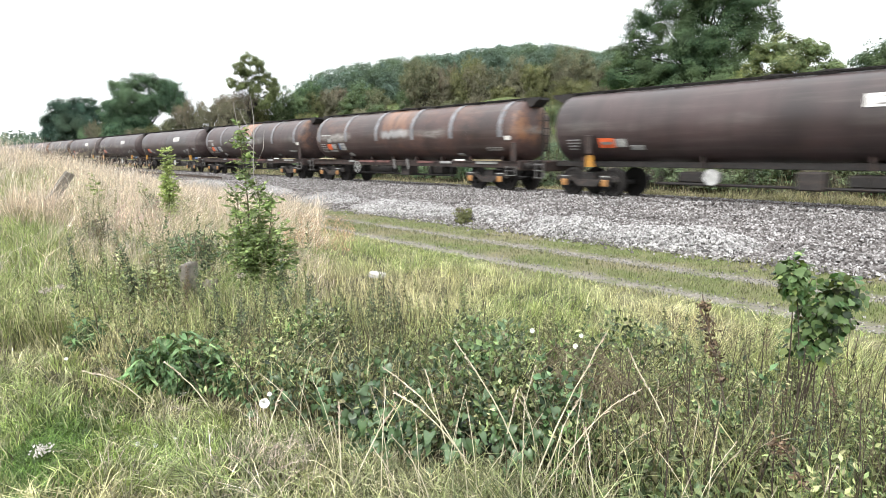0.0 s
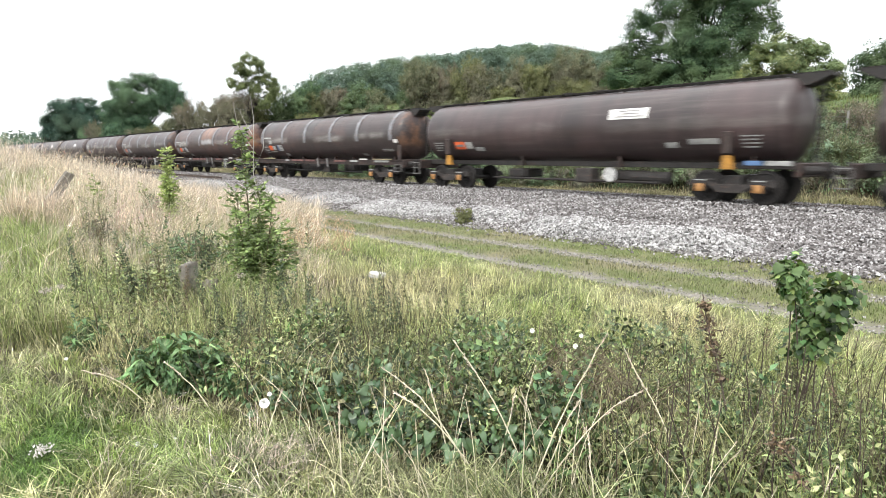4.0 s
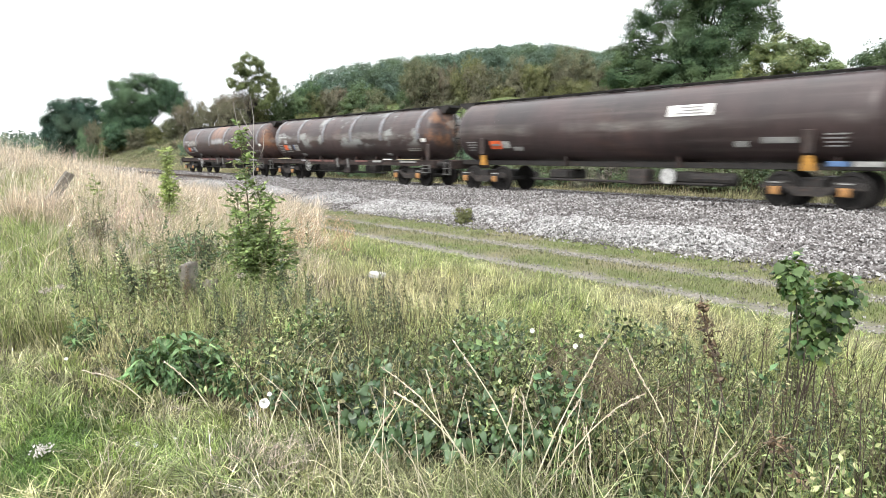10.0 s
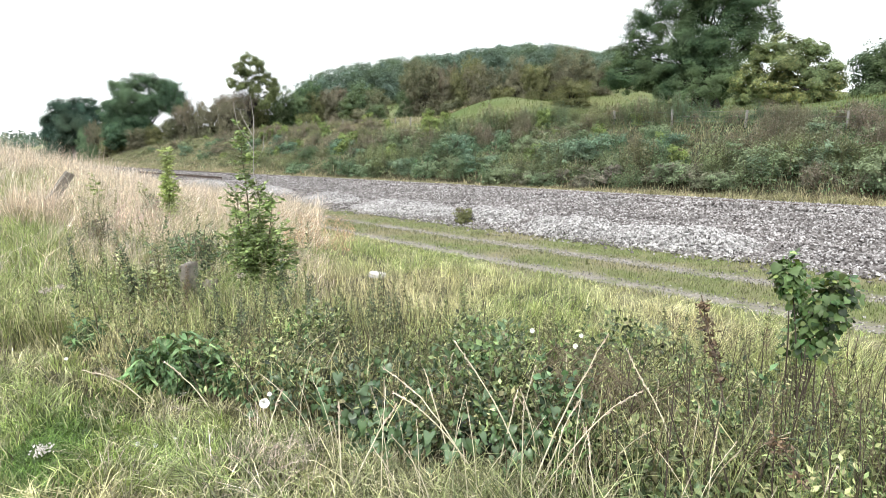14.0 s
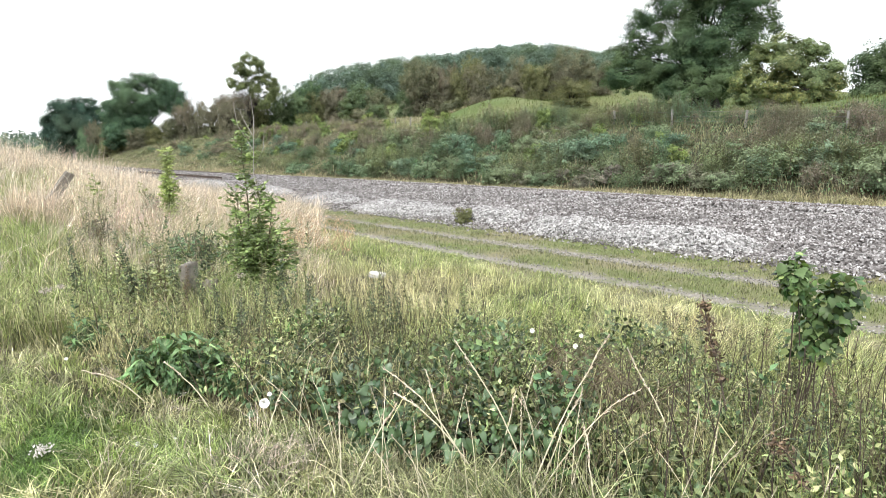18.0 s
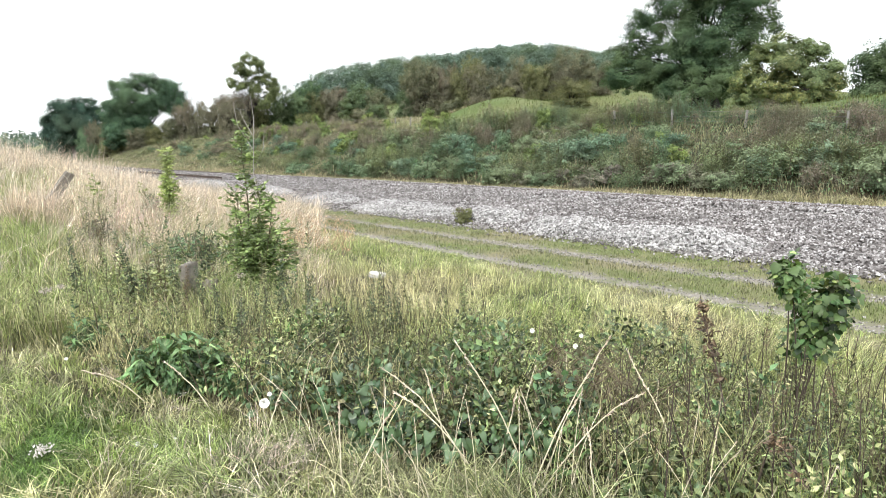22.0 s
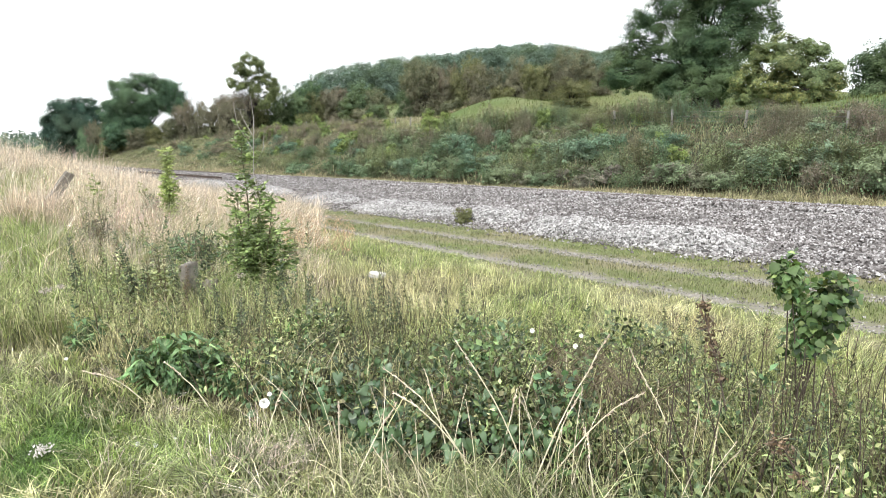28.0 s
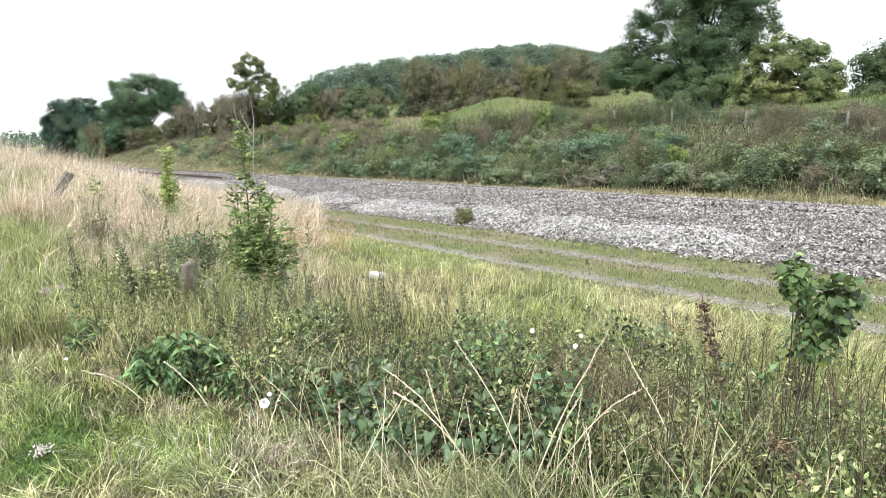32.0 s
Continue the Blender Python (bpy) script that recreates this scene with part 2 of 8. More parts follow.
def tank_paint(name, base, rust_amt, sheen, seed, patch=0.0, pale=(0.42, 0.41, 0.38), end_rust=0.0, spill=0.0):
    """Weathered brown tank paint with rust, the horizon's reflection painted as a pale belt at mid height and downward
    streaks.
    """
    k = Nodes(name)
    p = k.pos(obj=True)
    x, y, z = k.sep(p)
    shift = k.add("ShaderNodeVectorMath")
    shift.operation = "ADD"
    k.set(shift, "0", p)
    shift.inputs[1].default_value = (seed * 31.7, 0, seed * 3.1)
    q = shift.outputs[0]

    def scaled(vec, s):
        n = k.nt.nodes.new("ShaderNodeMapping")
        n.inputs["Scale"].default_value = s
        k.nt.links.new(vec, n.inputs[0])
        return n.outputs[0]

    big = k.noise(scaled(q, (0.55, 0.35, 0.35)), 1.0, 4)
    c = k.mix(k.ramp(big, [(0.35, 0.0), (0.65, 1.0)]), tuple(v * 0.68 for v in base), (base[0] * 1.4, base[1] * 1.25, base[2] * 1.26))
    streak = k.noise(scaled(q, (2.6, 0.22, 0.22)), 1.0, 4)
    c = k.mix(k.ramp(streak, [(0.48, 0.0), (0.7, 0.45)]), c, tuple(v * 0.5 for v in base))
    run = k.noise(scaled(q, (0.35, 3.0, 6.0)), 1.0, 4)
    c = k.mix(k.ramp(run, [(0.5, 0.0), (0.75, 0.22)]), c, (0.16, 0.135, 0.12))
    # rust, in patches
    rn = k.noise(scaled(q, (0.42, 0.7, 0.7)), 1.0, 5, 0.65)
    rcol = k.mix(k.noise(q, 3.0, 4), (0.105, 0.05, 0.036), (0.22, 0.11, 0.07))
    c = k.mix(k.ramp(rn, [(0.60 - 0.16 * rust_amt, 0.0), (0.74 - 0.12 * rust_amt, 0.75 * min(rust_amt, 1.0))]), c, rcol)
    # pale belt: reflection of the horizon, put into the paint colour
    zz = k.math("ADD", z, k.math("MULTIPLY", k.math("SUBTRACT", k.noise(scaled(q, (0.6, 1, 1)), 1.0, 2), 0.5), 0.5))
    belt = k.math("MULTIPLY", k.span(zz, 2.20, 2.36), k.span(zz, 2.72, 2.46))
    along = k.ramp(k.noise(scaled(q, (0.33, 0.1, 0.1)), 1.0, 3), [(0.44, 0.0), (0.62, 1.0)])
    ragged = k.ramp(k.noise(scaled(q, (1.5, 4, 7)), 1.0, 5, 0.7), [(0.3, 0.25), (0.62, 1.0)])
    c = k.mix(k.math("MULTIPLY", k.math("MULTIPLY", belt, along), k.math("MULTIPLY", ragged, sheen)), c, pale)
    # pale spilt patches lower and higher on the side
    if patch:
        pn = k.ramp(k.noise(scaled(q, (0.55, 0.7, 0.95)), 1.0, 4, 0.6), [(0.545, 0.0), (0.60, patch)])
        c = k.mix(k.math("MULTIPLY", pn, k.span(z, 1.75, 2.2)), c, (0.36, 0.385, 0.37))
    # orange rust and white spill below the filling hatch
    if spill:
        rag = k.math("MULTIPLY", k.math("SUBTRACT", k.noise(scaled(q, (1.6, 0.5, 0.5)), 1.0, 5, 0.65), 0.5), 1.6)
        xx = k.math("ADD", x, rag)
        mid = k.math("MULTIPLY", k.span(xx, -1.5, -0.9), k.span(xx, 1.3, 0.5))
        zr = k.math("ADD", z, k.math("MULTIPLY", rag, 0.35))
        up = k.math("MULTIPLY", k.span(zr, 2.55, 2.8), k.ramp(k.noise(scaled(q, (3.0, 0.8, 0.8)), 1.0, 4), [(0.35, 0.35), (0.6, 1.0)]))
        c = k.mix(k.math("MULTIPLY", k.math("MULTIPLY", mid, up), spill), c, (0.30, 0.15, 0.085))
        low = k.math("MULTIPLY", k.span(zr, 2.2, 2.4), k.span(zr, 2.75, 2.5))
        c = k.mix(k.math("MULTIPLY", k.math("MULTIPLY", mid, low), spill), c, (0.46, 0.47, 0.47))
    # rust blooming on the dished ends
    if end_rust:
        ends = k.span(k.math("ABSOLUTE", x), 7.45, 7.75)
        bloom = k.math("MULTIPLY", k.ramp(k.noise(q, 1.6, 4, 0.6), [(0.45, 0.0), (0.62, 1.0)]), k.span(z, 1.7, 2.2))
        c = k.mix(k.math("MULTIPLY", k.math("MULTIPLY", ends, bloom), end_rust), c, (0.36, 0.17, 0.075))
    fine = k.noise(q, 22, 4)
    c = k.mix(0.35, c, k.mix(1.0, c, k.ramp(fine, [(0.3, 0.55), (0.7, 1.4)]), "MULTIPLY"))
    r = k.ramp(big, [(0.3, 0.38), (0.7, 0.52)])
    return k.finish(c, r, 0.0, k.bump(fine, 0.06, 0.01), 0.5)


M_TANK = {
    "plain": tank_paint("tank_paint_brown", (0.0454, 0.0332, 0.0327), 0.12, 0.12, 1),
    "plain2": tank_paint("tank_paint_dark", (0.0424, 0.0307, 0.0301), 0.25, 0.3, 5),
    "banded": tank_paint("tank_paint_banded", (0.0439, 0.0315, 0.0301), 0.4, 0.6, 2, end_rust=0.12),
    "banded2": tank_paint("tank_paint_maroon", (0.0424, 0.0315, 0.0301), 0.3, 0.5, 9, end_rust=0.3),
    "rusty": tank_paint("tank_paint_rusty", (0.0500, 0.0332, 0.0301), 0.6, 0.7, 3, end_rust=0.45, spill=0.5),
    "spilt": tank_paint("tank_paint_spilt", (0.0454, 0.0323, 0.0310), 0.3, 0.4, 6, end_rust=0.3, spill=0.95),
    "streaked": tank_paint("tank_paint_streaked", (0.0454, 0.0323, 0.0310), 0.4, 0.35, 4, patch=0.5, end_rust=0.5),
}
M_BAND = plain("cladding_band", (0.155, 0.155, 0.165), 0.5, 0.0, 0.5, 3.0, rust=(0.16, 0.08, 0.05))
M_BLACK = plain("grimy_black_steel", (0.018, 0.016, 0.015), 0.75, 0.0, 0.6, 5.0, rust=(0.05, 0.028, 0.02))
M_FRAME = plain("rust_brown_underframe", (0.032, 0.022, 0.019), 0.8, 0.0, 0.6, 3.0, rust=(0.104, 0.048, 0.036))
M_UNDER = plain("dusty_bogie_steel", (0.03, 0.026, 0.024), 0.8, 0.0, 0.6, 6.0, rust=(0.10, 0.06, 0.045))
M_BOARD = plain("pale_edge_board", (0.42, 0.36, 0.22), 0.7, 0.0, 0.5, 4.0, rust=(0.10, 0.06, 0.04))
M_PINK = plain("faded_red_edge", (0.15, 0.07, 0.062), 0.7, 0.0, 0.7, 2.0, rust=(0.08, 0.04, 0.03))
M_WHEEL = plain("wheel_steel", (0.013, 0.011, 0.010), 0.8, 0.0, 0.5, 8.0)
M_ORANGE = plain("orange_axlebox_cover", (0.34, 0.17, 0.055), 0.6, 0.0, 0.5, 9.0, rust=(0.07, 0.04, 0.03))
M_YELLOW = plain("amber_step_paint", (0.36, 0.175, 0.025), 0.55, 0.0, 0.4, 6.0, rust=(0.10, 0.05, 0.03))
M_HAZARD = plain("orange_red_panel", (0.70, 0.13, 0.04), 0.5, 0.0, 0.3, 8.0)
M_WHITE = plain("grimy_white_plate", (0.62, 0.61, 0.58), 0.5, 0.0, 0.35, 5.0)
M_DISC = plain("dirty_white_disc", (0.42, 0.42, 0.41), 0.5, 0.0, 0.7, 7.0)
M_GREY = plain("pale_grey_panel", (0.28, 0.28, 0.27), 0.55, 0.0, 0.4, 6.0)
M_PALE = plain("dirty_pale_panel", (0.34, 0.34, 0.33), 0.55, 0.0, 0.6, 7.0)
M_STEP = plain("dull_step_steel", (0.14, 0.135, 0.13), 0.7, 0.0, 0.5, 8.0)
M_BLUE = plain("small_blue_panel", (0.08, 0.15, 0.29), 0.5, 0.0, 0.3, 8.0)
M_INK = plain("dark_lettering_bar", (0.22, 0.21, 0.205), 0.6, 0.0, 0.3, 8.0)
M_RAIL = plain("rail_steel", (0.075, 0.05, 0.04), 0.55, 0.5, 0.4, 10.0)
M_SLEEPER = plain("weathered_sleeper", (0.12, 0.10, 0.085), 0.9, 0.0, 0.5, 6.0)
M_POST = plain("weathered_post_wood", (0.22, 0.20, 0.175), 0.9, 0.0, 0.6, 14.0, bump=0.6)
M_PALEPOST = plain("pale_fence_post", (0.211, 0.202, 0.186), 0.85, 0.0, 0.4, 9.0)
M_WIRE = plain("galvanised_wire", (0.22, 0.22, 0.21), 0.5, 0.7, 0.3, 20.0)
M_SLAB = plain("pale_stone_litter", (0.42, 0.41, 0.395), 0.8, 0.0, 0.3, 12.0, bump=0.4)
M_BARK = plain("tree_bark", (0.026, 0.022, 0.018), 0.95, 0.0, 0.6, 7.0, bump=0.7)
M_PALEBARK = plain("bare_pale_branch", (0.33, 0.31, 0.28), 0.9, 0.0, 0.4, 10.0)
M_STEM = plain("brown_plant_stem", (0.105, 0.085, 0.05), 0.85, 0.0, 0.5, 15.0)
M_DARKSTEM = plain("dark_dead_stem", (0.055, 0.04, 0.03), 0.85, 0.0, 0.5, 15.0)
M_GREENSTEM = plain("green_plant_stem", (0.12, 0.15, 0.05), 0.7, 0.0, 0.5, 15.0)
M_STRAWSTEM = plain("straw_stem", (0.56, 0.51, 0.37), 0.7, 0.0, 0.4, 15.0)
M_FLUFF = plain("pale_seed_fluff", (0.54, 0.51, 0.48), 0.9, 0.0, 0.3, 20.0)
M_UMBEL = plain("pinkish_umbel", (0.42, 0.36, 0.33), 0.9, 0.0, 0.4, 20.0)
M_PETAL = plain("white_petal", (0.85, 0.85, 0.83), 0.6, 0.0, 0.1, 20.0)

LEAF_OAK = foliage("oak_leaves", [(0.05, 0.093, 0.054), (0.072, 0.123, 0.068), (0.105, 0.164, 0.084), (0.057, 0.104, 0.059)], (0.138, 0.19, 0.095), 0.3, 0.2, 0.3, 0.65, grain=0.9, own=0.15)
LEAF_YELLOW = foliage("yellow_green_leaves", [(0.16, 0.193, 0.077), (0.218, 0.244, 0.095), (0.302, 0.294, 0.117), (0.118, 0.168, 0.077)], (0.143, 0.202, 0.104), 0.3, 0.3, 0.3, 0.55, grain=0.9, own=0.35)
LEAF_HAW = foliage("hawthorn_leaves", [(0.117, 0.132, 0.083), (0.151, 0.162, 0.1), (0.191, 0.186, 0.123), (0.129, 0.147, 0.089)], (0.168, 0.153, 0.114), 0.12, 0.2, 0.3, 0.65, grain=0.8, own=0.15)
LEAF_OLIVE = foliage("olive_green_leaves", [(0.12, 0.13, 0.067), (0.161, 0.171, 0.084), (0.209, 0.207, 0.104)], (0.144, 0.155, 0.08), 0.2, 0.25, 0.4, 0.6, grain=0.8, own=0.2)
LEAF_ASHTREE = foliage("ash_tree_leaves", [(0.133, 0.168, 0.079), (0.174, 0.209, 0.099), (0.22, 0.244, 0.116)], (0.151, 0.186, 0.087), 0.2, 0.2, 0.35, 0.6, grain=0.8, own=0.2)
LEAF_HAWRED = foliage("reddish_hawthorn_leaves", [(0.148, 0.127, 0.103), (0.188, 0.155, 0.124), (0.142, 0.138, 0.096), (0.198, 0.166, 0.132)], (0.142, 0.147, 0.098), 0.15, 0.2, 0.3, 0.65, grain=0.8, own=0.2)
# hill wood and far hedge: distance haze is put into the paler, bluer colours
LEAF_FARHAZE = foliage("far_wood_hazed_leaves", [(0.085, 0.132, 0.121), (0.106, 0.156, 0.137), (0.132, 0.179, 0.146), (0.093, 0.14, 0.127)], (0.132, 0.175, 0.128), 0.03, 0.1, 0.3, 0.75, grain=0.2, own=0.08)
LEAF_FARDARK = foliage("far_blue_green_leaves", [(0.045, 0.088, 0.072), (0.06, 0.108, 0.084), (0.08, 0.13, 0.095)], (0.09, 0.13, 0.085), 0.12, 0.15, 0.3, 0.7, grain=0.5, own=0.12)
LEAF_DARK = foliage("dark_green_leaves", [(0.057, 0.099, 0.057), (0.079, 0.132, 0.07), (0.108, 0.165, 0.086), (0.066, 0.11, 0.062)], (0.132, 0.165, 0.086), 0.15, 0.25, 0.3, 0.6, grain=0.7, own=0.3)
# trees beside the far line, their bluish tone painted in for aerial haze
LEAF_HAZE = foliage("distant_hazed_leaves", [(0.059, 0.117, 0.076), (0.086, 0.151, 0.092), (0.119, 0.189, 0.108), (0.07, 0.13, 0.082)], (0.13, 0.194, 0.108), 0.1, 0.2, 0.3, 0.65, grain=0.5, own=0.15)
LEAF_NETTLE = foliage("nettle_leaves", [(0.053, 0.103, 0.048), (0.086, 0.152, 0.069), (0.141, 0.214, 0.105), (0.063, 0.117, 0.056)], (0.127, 0.146, 0.086), 0.5, 0.5, 0.15, own=0.9)
BANK_GREEN = foliage("bank_shrub_leaves", [(0.095, 0.158, 0.092), (0.126, 0.201, 0.119), (0.175, 0.251, 0.149), (0.107, 0.17, 0.104)], (0.188, 0.219, 0.126), 0.25, 0.2, 0.25, 0.6, grain=1.6, own=0.35)
BANK_DARK = foliage("bank_dark_leaves", [(0.08, 0.142, 0.099), (0.108, 0.181, 0.124), (0.146, 0.223, 0.156)], (0.169, 0.223, 0.146), 0.25, 0.2, 0.25, 0.6, grain=1.6, own=0.35)
BANK_MUG = foliage("bank_weed_leaves", [(0.158, 0.202, 0.105), (0.202, 0.25, 0.134), (0.267, 0.305, 0.176)], (0.207, 0.202, 0.14), 0.3, 0.2, 0.25, 0.6, grain=1.6, own=0.35)
BANK_FADED = foliage("faded_willowherb_leaves", [(0.192, 0.169, 0.143), (0.243, 0.2, 0.179), (0.293, 0.238, 0.222), (0.181, 0.184, 0.136)], (0.175, 0.189, 0.13), 0.35, 0.15, 0.2, 0.7, grain=1.6, own=0.2)
BANK_BRUSH = foliage("grey_dead_brush", [(0.137, 0.124, 0.104), (0.189, 0.166, 0.143), (0.117, 0.111, 0.086)], (0.143, 0.163, 0.098), 0.6, 0.1, 0.1, 0.8, grain=2.0, own=0.3)
BANK_FRESH = foliage("bank_fresh_leaves", [(0.17, 0.235, 0.075), (0.225, 0.29, 0.10), (0.28, 0.33, 0.125)], (0.14, 0.20, 0.075), 0.5, 0.2, 0.3, 0.6, grain=1.6, own=0.3)
GRASS_SLOPE = foliage("rough_slope_grass", [(0.26, 0.247, 0.155), (0.364, 0.315, 0.22), (0.507, 0.42, 0.325), (0.215, 0.228, 0.13)], (0.227, 0.241, 0.143), 0.12, 0.2, 0.25, 0.7, grain=1.2, own=0.4)
LEAF_FRESHNETTLE = foliage("fresh_nettle_leaves", [(0.085, 0.152, 0.066), (0.13, 0.213, 0.09), (0.203, 0.298, 0.135)], None, 0.5, 0.5, 0.18, own=0.8)
LEAF_GREY = foliage("grey_green_leaves", [(0.14, 0.16, 0.11), (0.18, 0.195, 0.13), (0.225, 0.215, 0.155), (0.20, 0.175, 0.135)], (0.27, 0.235, 0.195), 0.5, 0.3, 0.25)
LEAF_MUGWORT = foliage("mugwort_leaves", [(0.131, 0.18, 0.075), (0.205, 0.26, 0.112), (0.335, 0.384, 0.18), (0.236, 0.223, 0.124)], (0.185, 0.185, 0.097), 1.6, 0.45, 0.15, own=0.9)
LEAF_BRAMBLE = foliage("bramble_leaves", [(0.063, 0.116, 0.041), (0.09, 0.155, 0.055), (0.047, 0.091, 0.032), (0.081, 0.143, 0.049), (0.14, 0.211, 0.074), (0.145, 0.123, 0.07)], (0.104, 0.117, 0.054), 1.2, 0.55, 0.12, own=0.9)
LEAF_BIND = foliage("bindweed_leaves", [(0.018, 0.045, 0.018), (0.032, 0.07, 0.028), (0.085, 0.14, 0.062), (0.024, 0.054, 0.022)], None, 1.0, 0.8, 0.04, 0.36, own=0.9)
LEAF_SPIKE = foliage("nettle_seed_tassels", [(0.062, 0.094, 0.053), (0.094, 0.125, 0.073), (0.144, 0.163, 0.1)], None, own=0.8)
LEAF_BRIGHT = foliage("fresh_green_leaves", [(0.13, 0.20, 0.045), (0.18, 0.26, 0.06), (0.24, 0.31, 0.075)], (0.09, 0.16, 0.045), 2.0)
LEAF_ASH = foliage("ash_sapling_leaves", [(0.148, 0.217, 0.077), (0.205, 0.283, 0.105), (0.297, 0.362, 0.148), (0.12, 0.187, 0.071)], (0.171, 0.229, 0.094), 2.5, 0.45, 0.25, own=0.6)
LEAF_SPIRE = foliage("yellow_sapling_leaves", [(0.328, 0.405, 0.146), (0.406, 0.464, 0.188), (0.27, 0.365, 0.125)], None, own=0.45)
LEAF_SYC = foliage("broad_sapling_leaves", [(0.035, 0.075, 0.026), (0.055, 0.105, 0.036), (0.11, 0.17, 0.062), (0.15, 0.19, 0.06)], None, 1.0, 0.5, 0.2, 0.42, own=0.95)
LEAF_DEAD = foliage("withered_leaves", [(0.12, 0.085, 0.06), (0.19, 0.135, 0.09), (0.09, 0.065, 0.05)], None)
LEAF_PINK = foliage("pink_willowherb_flowers", [(0.50, 0.32, 0.36), (0.58, 0.40, 0.42), (0.42, 0.30, 0.28)], None)
LEAF_RED = foliage("red_sorrel_seed", [(0.40, 0.25, 0.18), (0.46, 0.31, 0.23), (0.34, 0.22, 0.15)], None)
GRASS_GREEN = foliage("green_grass", [(0.099, 0.132, 0.053), (0.183, 0.224, 0.094), (0.294, 0.328, 0.151), (0.545, 0.492, 0.363), (0.146, 0.181, 0.074)], (0.39, 0.36, 0.217), 0.8, 0.4, 0.16, own=0.9)
GRASS_LUSH = foliage("lush_grass", [(0.158, 0.225, 0.07), (0.231, 0.307, 0.104), (0.327, 0.39, 0.155)], (0.267, 0.307, 0.126), 0.8, 0.4, 0.22)
# shade of the near hollow, put into the blade colours
GRASS_HOLLOW = foliage("dark_hollow_grass", [(0.06, 0.12, 0.022), (0.09, 0.16, 0.032), (0.13, 0.20, 0.05)], None, glow=0.1)
GRASS_STRAW = foliage("straw_grass", [(0.499, 0.422, 0.36), (0.715, 0.643, 0.585), (0.865, 0.811, 0.769), (0.48, 0.398, 0.344), (0.433, 0.307, 0.255)], (0.621, 0.509, 0.455), 0.5, own=0.65)
GRASS_MEADOW = foliage("meadow_grass", [(0.18, 0.25, 0.075), (0.27, 0.345, 0.11), (0.39, 0.42, 0.19), (0.54, 0.52, 0.33), (0.15, 0.22, 0.065)], (0.52, 0.46, 0.30), 0.4)
GRASS_TURF = foliage("short_turf", [(0.10, 0.14, 0.045), (0.145, 0.185, 0.064), (0.20, 0.215, 0.10)], (0.165, 0.15, 0.09), 0.7)
GRASS_FIELD = foliage("pasture_grass", [(0.068, 0.10, 0.028), (0.09, 0.125, 0.038), (0.12, 0.14, 0.052)], (0.135, 0.13, 0.064), 0.2, 0.2, 0.2, 0.6, own=0.4)
GRASS_VERGE = foliage("verge_grass", [(0.258, 0.248, 0.139), (0.348, 0.303, 0.19), (0.457, 0.377, 0.278), (0.208, 0.22, 0.114)], (0.199, 0.202, 0.114), 0.3)


def stone_mat(name, stops):
    k = Nodes(name)
    rnd = k.nt.nodes.new("ShaderNodeNewGeometry").outputs["Random Per Island"]
    c = k.ramp(rnd, stops)
    p = k.pos()
    c = k.mix(0.4, c, k.mix(1.0, c, k.ramp(k.noise(p, 0.5, 4), [(0.35, 0.6), (0.65, 1.3)]), "MULTIPLY"))
    c = k.mix(0.4, c, k.mix(1.0, c, k.ramp(k.noise(p, 60, 3), [(0.3, 0.5), (0.7, 1.5)]), "MULTIPLY"))
    return k.finish(c, 0.9, 0.0, k.bump(k.noise(p, 90, 3), 0.4, 0.01))


M_STONE = stone_mat("ballast_stone", [(0.05, (0.066, 0.058, 0.055)), (0.35, (0.136, 0.125, 0.121)), (0.7, (0.24, 0.227, 0.223)), (0.96, (0.404, 0.395, 0.39))])
M_CLEANSTONE = stone_mat("clean_ballast_stone", [(0.05, (0.086, 0.081, 0.077)), (0.35, (0.215, 0.209, 0.205)), (0.9, (0.43, 0.423, 0.416))])


